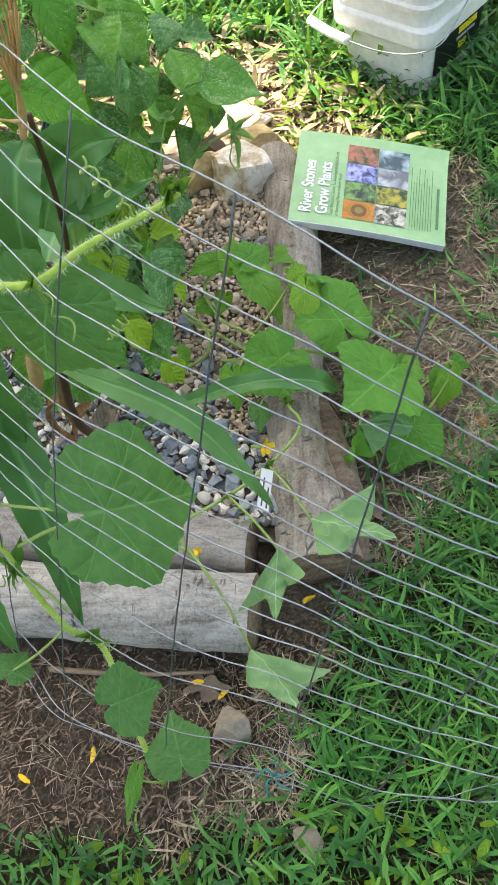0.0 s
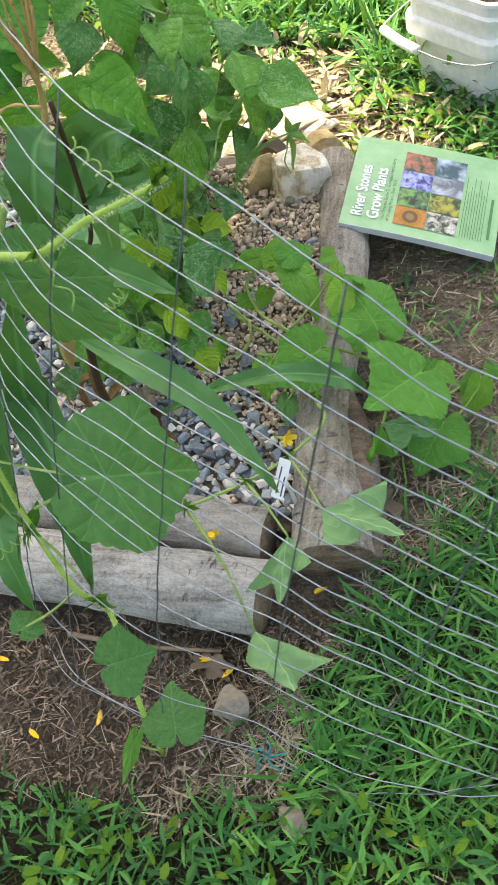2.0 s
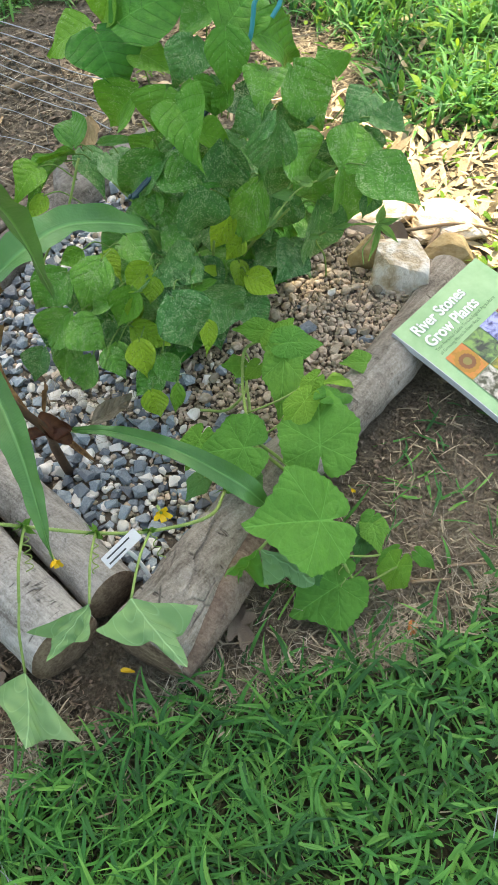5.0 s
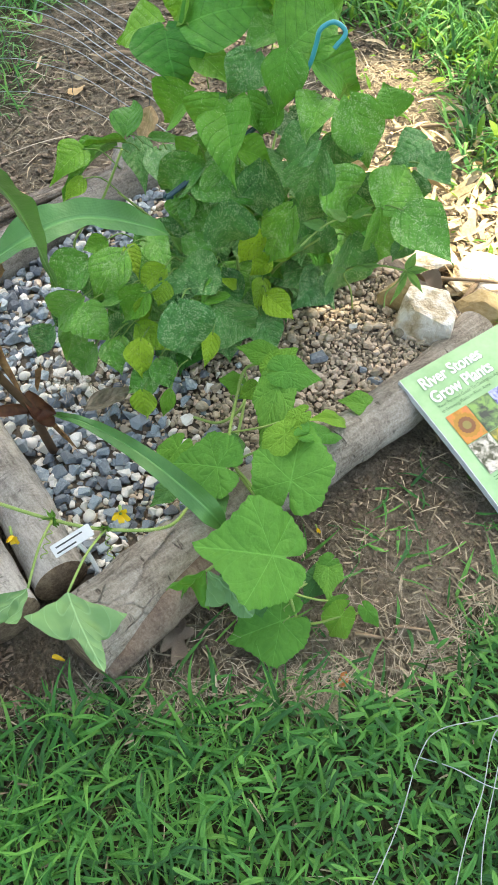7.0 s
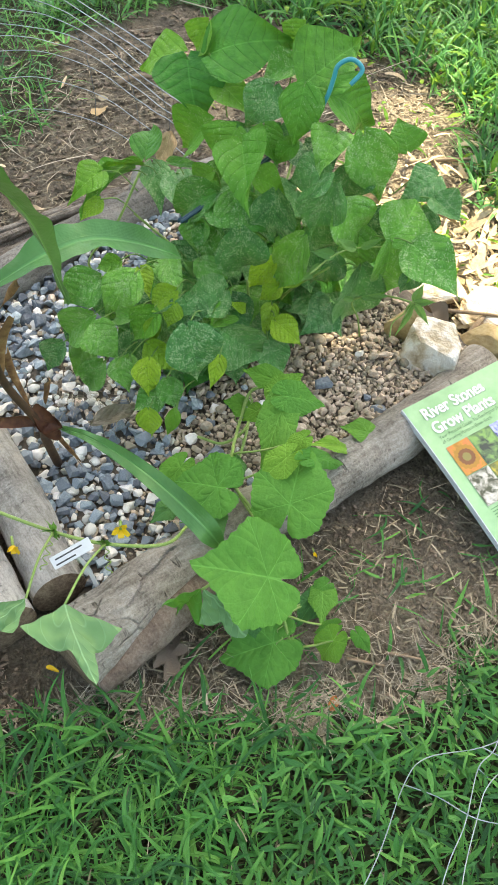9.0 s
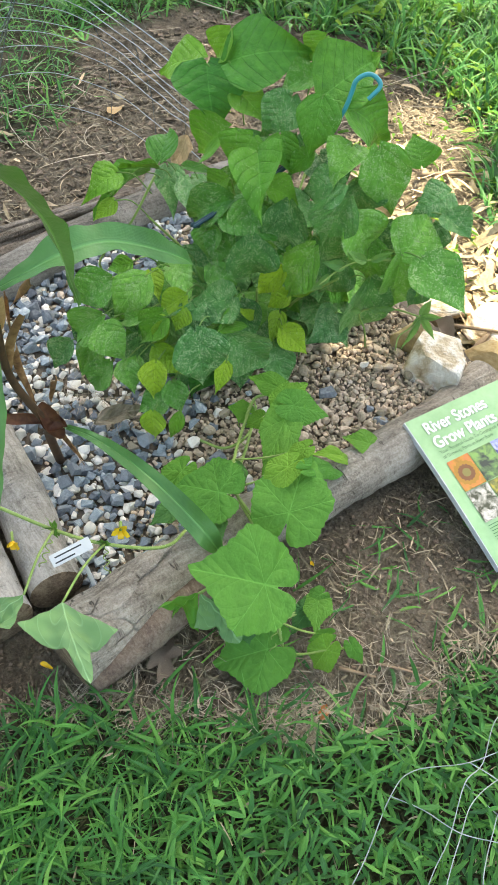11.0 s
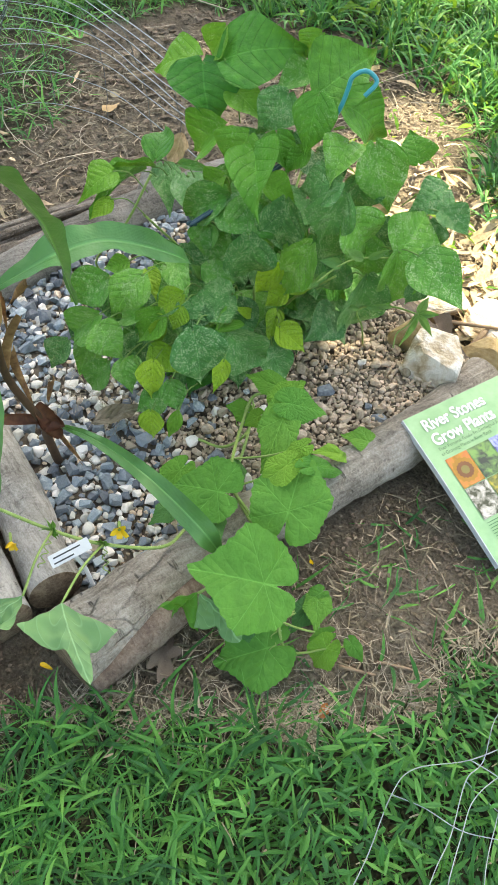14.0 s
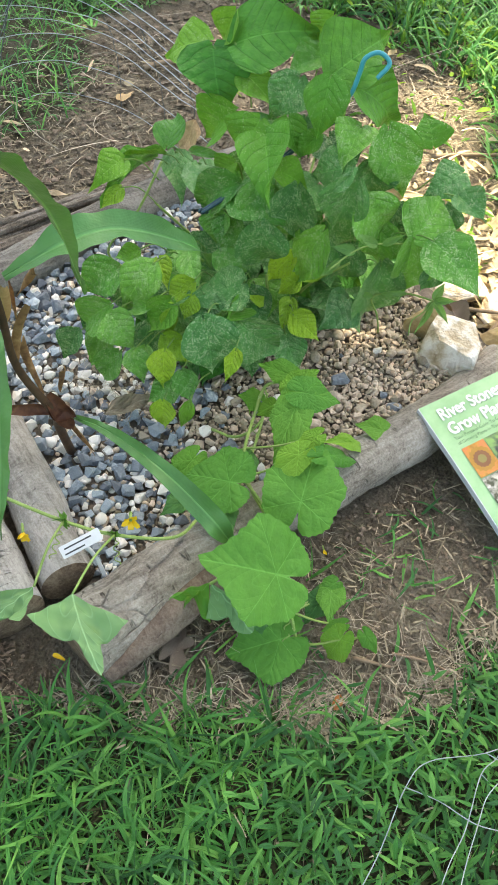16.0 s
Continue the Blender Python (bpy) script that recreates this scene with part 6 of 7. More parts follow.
tail = empty("loose_fence_end", "loose bent end of wire fencing lying on the grass", "fence", (0.52, 0.5, 0))
for pts in ([(0.56, 0.26, 0.06), (0.526, 0.35, 0.05), (0.485, 0.43, 0.05), (0.478, 0.475, 0.05), (0.51, 0.542, 0.05), (0.53, 0.62, 0.05), (0.56, 0.72, 0.04)],
            [(0.62, 0.33, 0.08), (0.582, 0.402, 0.07), (0.562, 0.452, 0.065), (0.526, 0.516, 0.055), (0.520, 0.556, 0.05), (0.487, 0.62, 0.05), (0.50, 0.70, 0.05)],
            [(0.64, 0.35, 0.09), (0.600, 0.405, 0.08), (0.568, 0.465, 0.065), (0.548, 0.508, 0.055), (0.546, 0.561, 0.05), (0.56, 0.64, 0.05)],
            [(0.66, 0.40, 0.09), (0.617, 0.451, 0.07), (0.588, 0.50, 0.06), (0.570, 0.545, 0.05), (0.575, 0.62, 0.05)],
            [(0.68, 0.44, 0.09), (0.635, 0.478, 0.07), (0.605, 0.53, 0.06), (0.60, 0.60, 0.05)]):
    rod("line_wire", pts, 0.0007, WIRE, tail, sides=5)
for pts in ([(0.485, 0.43, 0.05), (0.52, 0.455, 0.045), (0.565, 0.468, 0.06), (0.60, 0.50, 0.06)], [(0.51, 0.542, 0.05), (0.545, 0.556, 0.05), (0.60, 0.57, 0.05)], [(0.526, 0.516, 0.055), (0.55, 0.53, 0.03), (0.60, 0.54, 0.03)]):
    rod("stay_wire", pts, 0.0007, WIRE, tail, sides=5)


# ---- small things ----
marker = empty("plant_marker", "white plastic plant label with a dark handwritten line", "plant label", (0.038, 0.255, 0.05))
ax = Vector((0.006, 0.05, 0.010)).normalized()
az = (Vector((0.55, -0.30, 0.80)) - ax * Vector((0.55, -0.30, 0.80)).dot(ax)).normalized()
mk = Matrix((ax, az.cross(ax), az)).transposed().to_4x4()
mk.translation = (0.036, 0.238, 0.175)
wp = plain("label_white", (0.66, 0.67, 0.67), 0.4)
b_ = box(-0.028, 0.028, -0.0085, 0.0085, -0.0008, 0.0008, 0.0006)
b_.transform(mk)
face = part("tag", b_, wp, marker)
for k, (x0, x1, y) in enumerate(((-0.022, 0.016, 0.003), (-0.024, 0.004, -0.004))):
    b_ = box(x0, x1, y - 0.0010, y + 0.0010, 0.0008, 0.0012)
    b_.transform(mk)
    part("writing_bar", b_, plain("ink", (0.05, 0.05, 0.05), 0.5), face)
rod("stake", [(0.034, 0.240, 0.172), (0.038, 0.253, 0.13), (0.040, 0.264, 0.05)], 0.0032, wp, marker, sides=6)


def dry_leaf(at, size, turn, material, label, seed, lobed=0.35, category="leaf litter", lift=0.25):
    rnd = random.Random(seed)
    n = 44
    v, f = [(0, 0, 0.25 * lift)], []
    for ring in (0.5, 1.0):
        for k in range(n):
            a = 2 * math.pi * k / n
            r = ring * (0.75 + (lobed * math.sin(7 * a + seed) * (0.6 + 0.4 * math.sin(3 * a + 2 * seed)) if ring == 1 else 0) + 0.10 * rnd.random())
            v.append((0.45 * r * math.cos(a), 0.8 * r * math.sin(a), lift * (0.5 + 0.5 * math.sin(2 * a + seed)) * ring))
    f = [(0, 1 + k, 1 + (k + 1) % n) for k in range(n)] + [(1 + k, 1 + n + k, 1 + n + (k + 1) % n, 1 + (k + 1) % n) for k in range(n)]
    m = Matrix.Translation(at) @ pose(0, 0, 0, 0, 0, turn) @ Matrix.Scale(size, 4)
    return tagged(put("fallen_leaf", mesh_from("fallen_leaf", v, f), material, m=m), label, category, "fallen leaves")


dry_leaf((0.156, 0.301, 0.008), 0.052, 55, DRYLEAF, "grey-brown dry oak leaf lying by the log", 1)
dry_leaf((0.344, 0.443, 0.004), 0.018, 30, rough_mat("orange_leaf", [(0.3, (0.30, 0.10, 0.03)), (0.7, (0.50, 0.20, 0.06))], 30), "small orange dead leaf on the straw", 2, 0.1)
dry_leaf((-0.06, 0.038, 0.004), 0.045, 70, DRYLEAF, "grey-brown dry leaf beside the stone", 3)
dry_leaf((-0.72, 1.00, 0.06), 0.05, 30, rough_mat("tan_leaf", [(0.3, (0.35, 0.22, 0.10)), (0.7, (0.55, 0.40, 0.22))], 20), "large tan dead leaf behind the far log", 5, 0.15)
dry_leaf((-1.22, 0.98, 0.01), 0.04, 10, rough_mat("tan_leaf", [(0.3, (0.35, 0.22, 0.10)), (0.7, (0.55, 0.40, 0.22))], 20), "pale tan dead leaf on bare soil", 6, 0.1)
dry_leaf((0.42, -0.06, 0.01), 0.04, 10, DRYLEAF, "brown dry leaf in the lawn", 7, 0.2)
dry_leaf((-0.10, 1.06, 0.07), 0.05, 80, DRYLEAF, "brown curled leaf against the quartz stone", 8, 0.05, lift=0.6)
def curled_leaf(base, tip, width, material, label):
    """A whole dead leaf, folded along its midrib and curled at the tip."""
    nu, nv = 8, 12
    v, uv = [], []
    for j in range(nv + 1):
        t = j / nv
        half = float(np.interp(t, [0, 0.1, 0.3, 0.5, 0.75, 1], [0.04, 0.24, 0.46, 0.48, 0.28, 0.0]))
        for i in range(nu + 1):
            s = 2 * i / nu - 1
            v.append((s * half * (1 + 0.10 * math.sin(15 * t + 2 * s)), t, 0.35 * half * abs(s) + 0.10 * math.sin(5 * t) * s + 0.06 * math.sin(11 * t + 3 * s) + 0.25 * max(0, t - 0.6) ** 2))
            uv.append((0.5 + s * half, t))
    f = [(j * (nu + 1) + i, j * (nu + 1) + i + 1, (j + 1) * (nu + 1) + i + 1, (j + 1) * (nu + 1) + i) for j in range(nv) for i in range(nu)]
    ob = put("fallen_leaf", mesh_from("fallen_leaf", v, f, uv), material, m=leaf_pose(base, tip, width, (0.25, -0.2, 0.95)))
    return tagged(ob, label, "leaf litter", "fallen leaves")


DEADLEAF = leaf_mat("dead_brown_leaf", (0.19, 0.15, 0.11), (0.40, 0.33, 0.25), rough=0.8, glow=0.05, shine=0.15)
TANLEAF = leaf_mat("dead_tan_leaf", (0.38, 0.25, 0.13), (0.62, 0.47, 0.28), rough=0.8, glow=0.1, shine=0.15)
curled_leaf((-0.241, 0.406, 0.062), (-0.227, 0.49, 0.066), 0.040, DEADLEAF, "grey-brown dead leaf lying curled on the gravel")
curled_leaf((-0.561, 0.788, 0.316), (-0.549, 0.75, 0.263), 0.045, TANLEAF, "large tan dead leaf caught against the far log")
curled_leaf((-0.211, 0.911, 0.337), (-0.16, 0.924, 0.334), 0.040, TANLEAF, "pale tan dead leaf caught under the bean leaves")

for k, (x, y) in enumerate(((-0.291, -0.078), (-0.073, 0.044), (-0.036, 0.029), (-0.203, -0.049), (-0.36, -0.10), (-0.37, 0.02), (0.078, 0.159))):
    ob = dry_leaf((x, y, 0.006), 0.016, 60 + 40 * k, YELLOW, "small fallen yellow petal on the soil", 20 + k, 0.02, "petal")
    ob.name = "fallen_petal"
    ob.scale.x *= 0.6


def twig(points, r, label):
    t = rod("twig", points, r, TWIG, sides=7, taper=lambda q: 1.1 - 0.5 * q)
    return tagged(t, label, "twig", "twigs on the ground")


twig([(-0.05, 1.10, 0.03), (-0.06, 1.15, 0.045), (-0.08, 1.22, 0.04)], 0.006, "brown forked twig among the stones")
twig([(-0.17, 1.09, 0.03), (-0.10, 1.13, 0.05), (-0.02, 1.20, 0.05), (0.10, 1.25, 0.02)], 0.004, "thin brown twig behind the stones")
twig([(-0.592, 1.466, 0.012), (-0.54, 1.54, 0.02), (-0.50, 1.63, 0.012)], 0.006, "grey twig lying behind the bean plant")
twig([(-1.33, 1.10, 0.01), (-1.31, 1.16, 0.02), (-1.27, 1.23, 0.012)], 0.008, "pale broken stick on the bare soil")
twig([(0.33, 0.55, 0.006), (0.37, 0.585, 0.008), (0.40, 0.60, 0.006)], 0.0022, "thin dry stick on the soil")
twig([(0.305, 0.50, 0.006), (0.345, 0.535, 0.008)], 0.003, "thin dry stick on the soil")
twig([(-0.28, 0.065, 0.008), (-0.16, 0.055, 0.012), (-0.05, 0.058, 0.008)], 0.004, "grey stick along the front log")

# tomato seedling by the quartz stone
seedling = empty("tomato_seedling", "small tomato seedling beside the quartz stone", "plant", (-0.155, 1.04, 0.04))
LEAFLET = mesh_from("leaflet", *bean_leaf(77))
LEAFLET.materials.append(leaf_mat("seedling_leaf", (0.17, 0.37, 0.10), (0.27, 0.52, 0.17), glow=0.25, rough=0.5))


def leaflet(plant, base, tip, width, size=1.0):
    tip = tuple(Vector(base).lerp(Vector(tip), size))
    width *= size
    put("leaf", LEAFLET, None, plant, m=leaf_pose(base, tip, width, (0.6, -0.5, 0.6)))


rod("stem", [(-0.162, 0.933, 0.04), (-0.119, 0.873, 0.146), (-0.121, 0.856, 0.194), (-0.073, 0.879, 0.224), (-0.027, 0.894, 0.235)], 0.0017, STEM, seedling)
leaflet(seedling, (-0.098, 0.83, 0.223), (-0.122, 0.809, 0.224), 0.014, 0.7)
leaflet(seedling, (-0.089, 0.843, 0.227), (-0.061, 0.866, 0.226), 0.014, 0.7)
leaflet(seedling, (-0.065, 0.87, 0.234), (-0.097, 0.837, 0.229), 0.012, 0.7)
leaflet(seedling, (-0.03, 0.899, 0.235), (-0.034, 0.928, 0.268), 0.022, 0.7)
leaflet(seedling, (-0.027, 0.9, 0.232), (0.006, 0.932, 0.241), 0.018, 0.7)
leaflet(seedling, (-0.025, 0.898, 0.229), (0.022, 0.904, 0.202), 0.018, 0.7)
leaflet(seedling, (-0.028, 0.895, 0.228), (-0.014, 0.844, 0.171), 0.014, 0.7)
leaflet(seedling, (-0.029, 0.897, 0.232), (-0.03, 0.875, 0.212), 0.012, 0.7)
rod("stem", [(-0.029, 0.897, 0.232), (-0.03, 0.88, 0.216), (-0.034, 0.863, 0.202), (-0.024, 0.851, 0.185)], 0.0012, STEM, seedling)

# long pale-leaved shoot across the bean leaves
shoot = empty("weed_shoot", "pale green weed shoot reaching across the bean leaves", "plant", (-0.1, 0.884, 0.302))
rod("stem", [(-0.094, 0.879, 0.308), (-0.113, 0.833, 0.313), (-0.118, 0.793, 0.312), (-0.121, 0.753, 0.294)], 0.0016, STEM, shoot)
leaflet(shoot, (-0.104, 0.824, 0.322), (-0.122, 0.799, 0.339), 0.016)
leaflet(shoot, (-0.104, 0.824, 0.322), (-0.113, 0.799, 0.33), 0.012)
leaflet(shoot, (-0.121, 0.797, 0.311), (-0.136, 0.765, 0.32), 0.018)
leaflet(shoot, (-0.128, 0.775, 0.297), (-0.121, 0.741, 0.285), 0.012)
leaflet(shoot, (-0.096, 0.834, 0.324), (-0.075, 0.851, 0.348), 0.012)
leaflet(shoot, (-0.129, 0.761, 0.285), (-0.123, 0.739, 0.285), 0.012)


# ---- shade tree, added out of sight to block the sun ----
tree = empty("shade_tree", "unseen broad leafy tree, added to shade the garden bed", "tree", (-4.6, 2.2, 0))
v, f = tube(spline([(-4.6, 2.2, -0.05), (-4.5, 2.25, 3), (-4.2, 2.6, 6.4), (-3.2, 3.2, 9.0)], 8), 0.2, 14, lambda t: 1.2 - 0.7 * t, 0.1)
put("trunk", mesh_from("trunk", v, f), BARK_G, tree)
nrng = np.random.default_rng(5)


def crown(targets, count_, high):
    """Leaf clumps whose shade falls on the discs (x, y, radius)."""
    out = []
    for x, y, r in targets:
        n = int(count_ * r * r)
        own = np.random.default_rng(int(1000 * (x + 5) + 10 * (y + 5)))
        a, q = own.uniform(0, 2 * np.pi, n), r * np.sqrt(own.uniform(0, 1, n))
        h = own.uniform(high, high + 1.2, n)
        out.append(np.stack([x + q * np.cos(a) + SUN.x / SUN.z * h, y + q * np.sin(a) + SUN.y / SUN.z * h, h], -1))
    return np.concatenate(out)


cb = crown([(0.1, -0.35, 1.40), (1.75, 1.35, 1.40), (-1.35, 0.35, 0.75), (-2.2, 1.2, 0.7), (0.5, -1.8, 1.4), (0.75, -0.05, 0.45), (-0.27, 0.70, 0.34), (0.2, 0.38, 0.3), (-1.05, 0.95, 0.4), (-0.12, 0.34, 0.34), (-0.38, 0.46, 0.30), (0.24, 0.62, 0.15), (-0.3, -0.25, 0.5), (-0.45, -0.02, 0.32), (0.15, 2.0, 0.28), (-1.62, 1.80, 0.36), (-0.45, 2.6, 0.40), (-1.0, 2.12, 0.10), (-0.60, 1.80, 0.08), (-1.10, 1.74, 0.10)], 330, 9.0)
k_ = len(cb)
v, f, uv = ribbons(cb, nrng.uniform(0, 6.28, k_), nrng.uniform(0.22, 0.36, k_), nrng.uniform(0.15, 0.24, k_), nrng.uniform(-0.5, 0.6, k_), nrng.uniform(0, 1, k_), 3)
put("crown", big_mesh("crown", v, f, uv), leaf_mat("tree_leaf", (0.04, 0.11, 0.02), (0.08, 0.19, 0.03), by="island"), tree)


# ---- grass, straw and weeds ----
GRASS = leaf_mat("grass_blade", (0.024, 0.132, 0.030), (0.092, 0.345, 0.066), by="island", rough=0.42, parallel=True, glow=0.13, amount=0.55, shine=0.32, midrib=0.18)
STRAW = rough_mat("dry_straw", [(0.3, (0.22, 0.185, 0.13)), (0.7, (0.50, 0.44, 0.34))], 40, 200, 0.8, by="island", amount=0.55)
rng = np.random.default_rng(11)


def scatter(n, x0, x1, y0, y1, weight):
    x, y = rng.uniform(x0, x1, n), rng.uniform(y0, y1, n)
    keep = rng.uniform(0, 1, n) < weight(x, y)
    x, y = x[keep], y[keep]
    return np.stack([x, y, relief(x, y)], -1)


def inside_bed(x, y):
    return (x > -0.80) & (x < 0.12) & (y > 0.06) & (y < 1.10)


def on_lawn(x, y):
    return np.where(inside_bed(x, y) & (x < 0.10), 0.0, lawn(x, y) ** 1.5)


def off_lawn(x, y):
    g = lawn(x, y)
    return np.where(inside_bed(x, y), 0.0, 0.012 + 0.7 * np.exp(-((g - 0.42) / 0.20) ** 2)) * (1 - 0.6 * g) * np.where(y < 0.08, 0.45, 1.0)


def blades(p, long, wide, elev, droop, segs=6, bend=0.55, roll=0.4, tipw=0.05, belly=0.3):
    """Blades at the places p, each range given as (least, most)."""
    k = len(p)
    u = lambda r: rng.uniform(r[0], r[1], k)
    return ribbons(p, rng.uniform(0, 6.28, k), u(long), u(wide), u(elev), u(droop), segs, rng.normal(0, roll, k), tipw, belly, rng.normal(0, bend, k))


def joined(*sets):
    vs, fs, us, n0 = [], [], [], 0
    for v, f, uv in sets:
        vs.append(v)
        fs.append(f + n0)
        us.append(uv)
        n0 += len(v)
    return np.concatenate(vs), np.concatenate(fs), np.concatenate(us)


def leafy(x, y):
    """Where low broad-leaved grass takes over from the long blades."""
    return smooth01((x - 0.36 + 0.25 * (y - 0.4) + 0.06 * wobble(x, y)) / 0.12 + 0.5) * smooth01((0.78 - y) / 0.2) + smooth01((-0.12 - y) / 0.06) * smooth01((x + 0.6) / 0.1)


def raised(p, low, high):
    p = p.copy()
    p[:, 2] += rng.uniform(low, high, len(p))
    return p


NEAR = (-0.55, 1.05, -0.6, 1.2)
long_weight = lambda x, y: on_lawn(x, y) * (1 - np.where(y < -0.05, 0.85, 0.5) * np.clip(leafy(x, y), 0, 1))
leafy_weight = lambda x, y: on_lawn(x, y) * np.clip(leafy(x, y), 0, 1)
tuft = scatter(420, -1.7, 0.7, 1.22, 2.7, lambda x, y: lawn(x, y))
tufts = np.repeat(tuft, 26, 0) + np.concatenate([rng.normal(0, 0.025, (len(tuft) * 26, 2)), np.zeros((len(tuft) * 26, 1))], 1)
v, f, uv = joined(
    blades(scatter(18000, *NEAR, long_weight), (0.032, 0.098), (0.0036, 0.0084), (0.2, 1.25), (0.3, 1.9), 7, 0.7, 0.5),
    blades(scatter(36000, *NEAR, long_weight), (0.020, 0.070), (0.0014, 0.0036), (0.1, 1.3), (0.2, 1.8), 5),
    blades(raised(scatter(19000, *NEAR, leafy_weight), 0.005, 0.050), (0.014, 0.042), (0.0034, 0.0078), (-0.15, 0.8), (0.1, 1.1), 5, 0.4, 0.5, 0.03, 0.4),
    blades(scatter(620, 0.13, 0.46, 0.26, 0.95, lambda x, y: 0.25 + 0.6 * wobble(x, y)), (0.03, 0.085), (0.0018, 0.0065), (0.05, 0.8), (0.1, 1.2)),
    blades(scatter(24000, -1.9, 0.7, 1.1, 2.6, on_lawn), (0.04, 0.12), (0.004, 0.0105), (0.25, 1.3), (0.3, 1.9)),
    blades(scatter(6000, -2.2, -1.0, 0.2, 1.7, on_lawn), (0.04, 0.10), (0.0022, 0.0062), (0.2, 1.2), (0.3, 1.9)),
    blades(scatter(52000, -3.6, 2.8, -2.2, 4.2, lambda x, y: np.where((x > -1.9) & (x < 1.05) & (y > -0.6) & (y < 2.6) & ~((x < -0.55) & (y < 0.2)) & ~((x > 0.7) & (y > 1.2)), 0.0, np.exp(-((x + 0.4) / 2.4) ** 2 - ((y - 1.0) / 2.4) ** 2))), (0.05, 0.13), (0.005, 0.012), (0.2, 1.2), (0.3, 1.9), 4),
    blades(tufts, (0.07, 0.18), (0.005, 0.0125), (0.5, 1.4), (0.4, 1.9)))
tagged(put("grass", big_mesh("grass", v, f, uv), GRASS), "lush green crabgrass lawn with wide blades", "grass", kind="stuff")
# short blades low in the lawn, coloured near black as painted shade in gaps
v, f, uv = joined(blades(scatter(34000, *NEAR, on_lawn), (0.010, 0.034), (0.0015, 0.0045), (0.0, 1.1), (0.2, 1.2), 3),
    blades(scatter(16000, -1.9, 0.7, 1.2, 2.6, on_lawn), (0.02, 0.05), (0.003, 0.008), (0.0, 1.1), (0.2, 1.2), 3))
tagged(put("thatch", big_mesh("thatch", v, f, uv), rough_mat("gap_shade_thatch", [(0.3, (0.012, 0.018, 0.006)), (0.7, (0.060, 0.066, 0.026))], 40, 200, 0.9, by="island", amount=0.5)), "thatch under the lawn grass, coloured dark for the shade between blades", "thatch", kind="stuff")
p = np.concatenate([scatter(900, -0.65, 0.10, -0.24, 0.08, lambda x, y: (1 - lawn(x, y)) * np.clip(0.55 - 1.2 * x, 0.15, 1)), scatter(700, -0.45, -0.18, 0.36, 0.56, lambda x, y: np.exp(-((x + 0.31) / 0.08) ** 2 - ((y - 0.45) / 0.06) ** 2)) + np.array([0, 0, 0.055]), scatter(26000, -1.7, 0.9, -0.5, 1.8, off_lawn), scatter(6000, 0.02, 0.62, 0.0, 1.1, off_lawn), scatter(26000, 0.0, 0.5, -0.1, 0.62, lambda x, y: np.where(inside_bed(x, y), 0.0, np.exp(-((lawn(x, y) - 0.3) / 0.2) ** 2) * 0.8))])
k_ = len(p)
p[:, 2] += rng.uniform(0.002, 0.012, k_)
v, f, uv = ribbons(p, rng.uniform(0, 6.28, k_), rng.uniform(0.02, 0.085, k_) * rng.uniform(0.3, 1, k_), rng.uniform(0.0004, 0.0010, k_), rng.uniform(-0.05, 0.4, k_), rng.uniform(-0.3, 1.2, k_), 7, rng.normal(0, 0.5, k_), 0.4, 0.35, rng.normal(0, 0.9, k_))
q = scatter(150, -1.6, -0.74, 0.3, 1.9, lambda x, y: 1 - 0.7 * lawn(x, y))
k_ = len(q)
q[:, 2] += rng.uniform(0.003, 0.02, k_)
v2, f2, uv2 = ribbons(q, rng.uniform(0, 6.28, k_), rng.uniform(0.08, 0.26, k_), rng.uniform(0.0012, 0.003, k_), rng.uniform(0.0, 0.3, k_), rng.uniform(0.0, 0.7, k_), 7, rng.normal(0, 0.5, k_), 0.4, 0.35, rng.normal(0, 1.0, k_))
f2 = f2 + len(v)
v, f, uv = np.concatenate([v, v2]), np.concatenate([f, f2]), np.concatenate([uv, uv2])
tagged(put("straw", big_mesh("straw", v, f, uv), STRAW), "dry tan straw and dead grass on the soil", "straw", kind="stuff")
p = np.concatenate([scatter(70000, -0.1, 0.62, -0.25, 1.1, lambda x, y: np.where(inside_bed(x, y), 0, np.exp(-((lawn(x, y) - 0.35) / 0.22) ** 2) * 0.55 + 0.012)),
                    scatter(34000, -1.0, 0.25, 1.12, 2.3, lambda x, y: 0.75 + 0 * x), scatter(7000, -1.5, -0.75, 0.3, 1.6, lambda x, y: 0.8 - 0.5 * lawn(x, y))])
k_ = len(p)
p[:, 2] += rng.uniform(0.001, 0.016, k_)
v, f, uv = ribbons(p, rng.uniform(0, 6.28, k_), rng.uniform(0.006, 0.05, k_) * rng.uniform(0.3, 1, k_), rng.uniform(0.0008, 0.0034, k_), rng.uniform(-0.1, 0.3, k_), rng.uniform(-0.3, 0.8, k_), 3, rng.normal(0, 0.5, k_), 0.4)
tagged(put("litter", big_mesh("litter", v, f, uv), rough_mat("litter", [(0.3, (0.15, 0.12, 0.075)), (0.7, (0.42, 0.36, 0.25))], 40, 200, 0.85, by="island", amount=0.55)), "brown chips of straw and leaf litter", "litter", kind="stuff")
p = np.concatenate([scatter(4200, -1.2, 0.32, 1.10, 2.0, lambda x, y: np.exp(-((x + 0.1) / 0.4) ** 2 - ((y - 1.34) / 0.24) ** 2) + 0.03), scatter(60, -1.45, -0.8, 0.4, 1.5, lambda x, y: 0.5 + 0 * x)])
k_ = len(p)
p[:, 2] += rng.uniform(0.004, 0.025, k_)
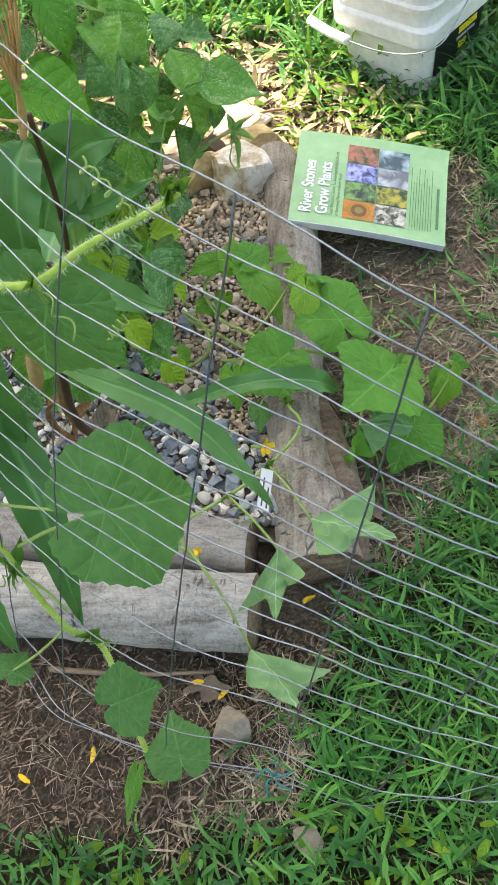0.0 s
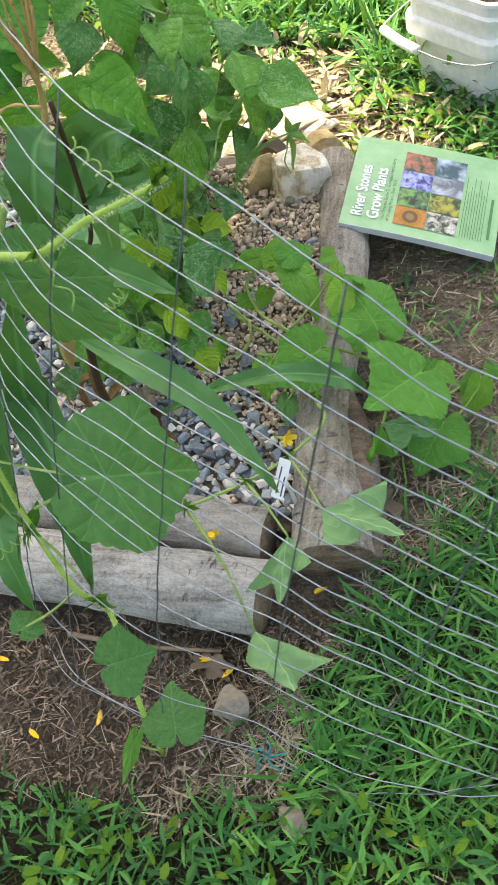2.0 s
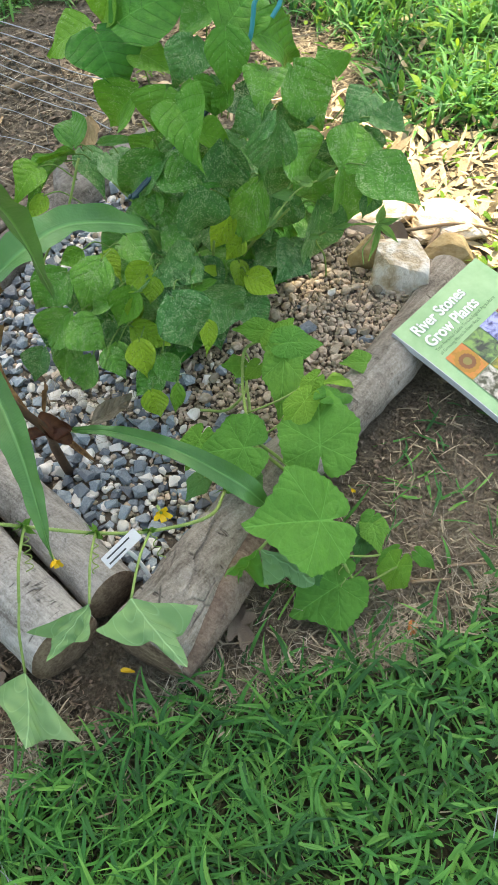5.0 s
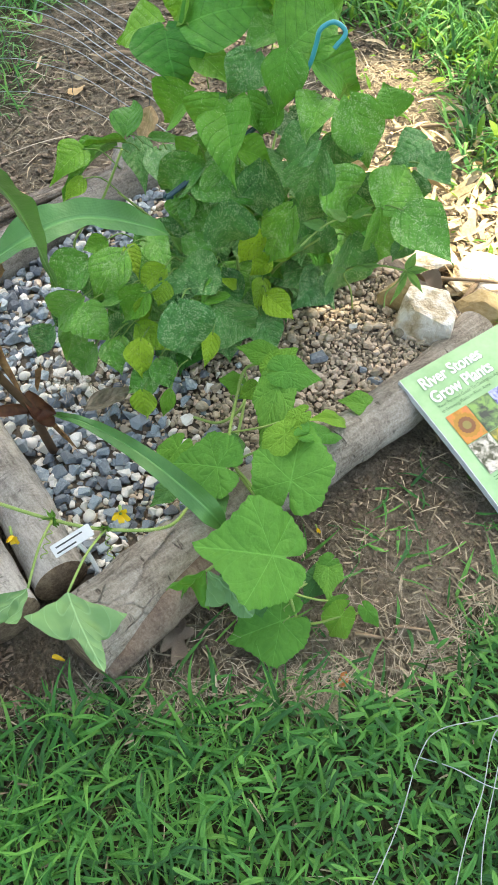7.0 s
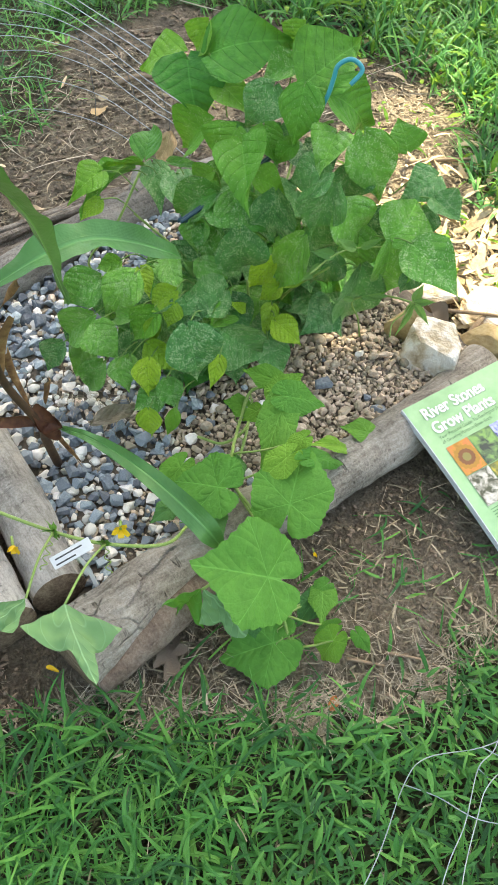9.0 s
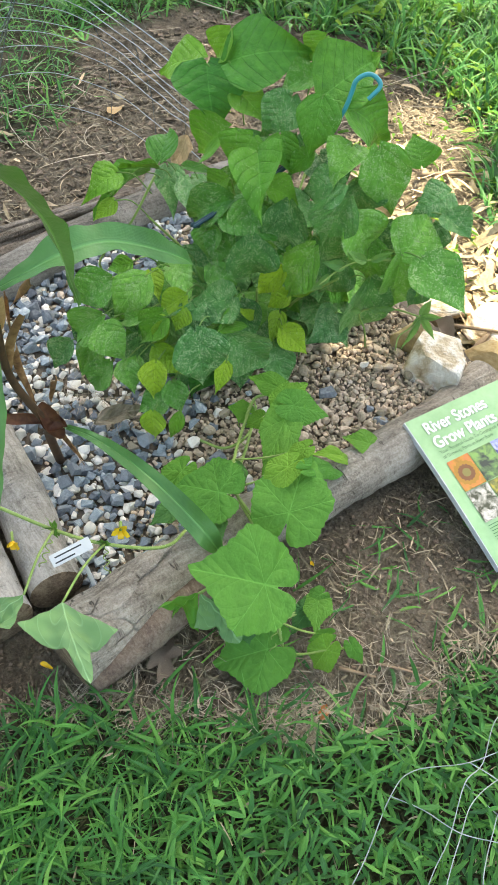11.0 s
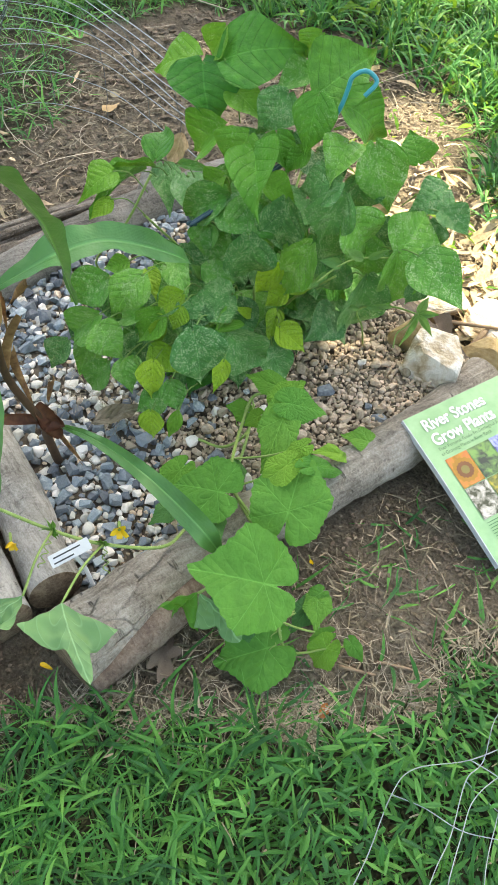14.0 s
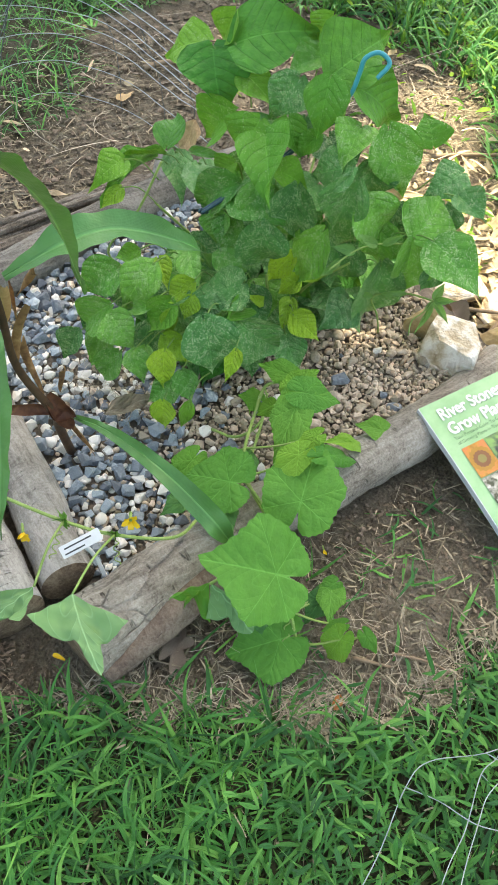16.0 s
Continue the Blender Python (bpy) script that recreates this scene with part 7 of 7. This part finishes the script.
v, f, uv = ribbons(p, rng.uniform(0, 6.28, k_), rng.uniform(0.020, 0.085, k_), rng.uniform(0.005, 0.021, k_), rng.uniform(-0.1, 0.6, k_), rng.uniform(-0.5, 1.3, k_), 5, rng.normal(0, 0.5, k_), 0.1, 0.45, rng.normal(0, 0.5, k_))
tagged(put("dead_leaves", big_mesh("dead_leaves", v, f, uv), rough_mat("dead_leaf", [(0.3, (0.28, 0.20, 0.105)), (0.7, (0.66, 0.54, 0.35))], 30, 160, 0.8, by="island", amount=0.4)), "curled pale tan dead leaves on the ground", "leaf litter", kind="stuff")
p = scatter(12000, -0.75, 0.12, -0.24, 0.10, lambda x, y: (0.6 + 0.4 * wobble(x, y)) * (1 - lawn(x, y)))
k_ = len(p)
p[:, 2] += rng.uniform(0.001, 0.008, k_)
v, f, uv = ribbons(p, rng.uniform(0, 6.28, k_), rng.uniform(0.006, 0.038, k_) * rng.uniform(0.3, 1, k_), 0.0006 + 0.0036 * rng.uniform(0, 1, k_) ** 3, rng.uniform(-0.2, 0.7, k_), rng.uniform(-0.8, 1.2, k_), 4, rng.normal(0, 0.7, k_), 0.6, 0.35, rng.normal(0, 0.9, k_))
tagged(put("mulch", big_mesh("mulch", v, f, uv), rough_mat("mulch", [(0.3, (0.070, 0.045, 0.032)), (0.7, (0.36, 0.27, 0.19))], 60, 220, 0.9, by="island", amount=0.5)), "dark crumbled mulch in front of the logs", "mulch", kind="stuff")
WEED = leaf_mat("weed_leaf", (0.070, 0.205, 0.015), (0.185, 0.385, 0.040), by="island", rough=0.5, veins=4.0, glow=0.35, amount=0.3)
p = np.concatenate([scatter(400, -0.25, 0.6, -0.45, -0.12, on_lawn), scatter(5200, -1.3, 0.35, 1.2, 2.6, lambda x, y: (0.35 + 0.4 * wobble(x, y)) * (0.15 + 0.85 * lawn(x, y))), scatter(160, 0.02, 0.30, 1.08, 1.28, lambda x, y: 0.9 + 0 * x)])
k_ = len(p)
p[:, 2] += rng.uniform(0.004, 0.05, k_)
v, f, uv = ribbons(p, rng.uniform(0, 6.28, k_), rng.uniform(0.012, 0.030, k_), rng.uniform(0.006, 0.013, k_), rng.uniform(0.0, 0.9, k_), rng.uniform(0.2, 1.2, k_), 5, rng.normal(0, 0.3, k_), 0.03, 0.45)
broad = raised(scatter(2600, -1.6, 0.25, 1.25, 2.5, lambda x, y: lawn(x, y) * (0.5 + 0.5 * wobble(x * 0.5, y * 0.5))), 0.01, 0.10)
low = raised(scatter(700, -1.1, 0.0, 1.2, 1.9, lambda x, y: 0.35 * (1 - lawn(x, y))), 0.004, 0.03)
v, f, uv = joined((v, f, uv), blades(broad, (0.03, 0.075), (0.009, 0.018), (0.1, 1.0), (0.3, 1.4), 6, 0.3, 0.4, 0.03, 0.42), blades(low, (0.02, 0.05), (0.005, 0.012), (0.1, 0.9), (0.3, 1.3), 5, 0.3, 0.4, 0.03, 0.42))
tagged(put("weeds", big_mesh("weeds", v, f, uv), WEED), "low light-green broadleaf weeds among the grass", "weeds", kind="stuff")

CLOD = rough_mat("soil_clod", [(0.3, (0.060, 0.044, 0.030)), (0.5, (0.160, 0.124, 0.088)), (0.7, (0.29, 0.235, 0.175))], 60, 300, 0.95, 0.6, 0.003, "island", 0.35, 0.01)
shapes = []
for k in range(6):
    bm = chip(300 + k, 0.6)
    shapes.append((np.array([tuple(q.co) for q in bm.verts]), [[w.index for w in q.verts] for q in bm.faces]))
    bm.free()
p = np.concatenate([scatter(9000, -1.5, 0.55, -0.3, 1.7, lambda x, y: np.where(inside_bed(x, y), 0.0, (1 - lawn(x, y)) ** 1.5)), scatter(1600, 0.0, 0.25, 0.0, 0.24, lambda x, y: (1 - lawn(x, y)) ** 1.5), scatter(4500, 0.10, 0.55, 0.2, 1.0, lambda x, y: (1 - lawn(x, y)) ** 1.5), scatter(7000, -1.7, -0.75, 0.3, 2.2, lambda x, y: 1 - lawn(x, y)), scatter(1200, -0.6, 0.1, -0.2, 0.09, lambda x, y: 1 - lawn(x, y))])
vs, fs, n0 = [], [], 0
for x, y, z in p:
    a, b = shapes[int(rng.integers(6))]
    size = 0.0025 + (0.030 if x < -0.75 else 0.013) * rng.uniform() ** 3
    t = rng.uniform(0, 6.28)
    turn = np.array([[math.cos(t), -math.sin(t), 0], [math.sin(t), math.cos(t), 0], [0, 0, 1]])
    vs.append(a @ turn.T * size + np.array([x, y, z + 0.1 * size]))
    fs += [tuple(n0 + i for i in q) for q in b]
    n0 += len(a)
tagged(put("soil_clods", mesh_from("soil_clods", np.concatenate(vs), fs, smooth=False), CLOD), "loose crumbs and clods of brown soil", "soil", kind="stuff")
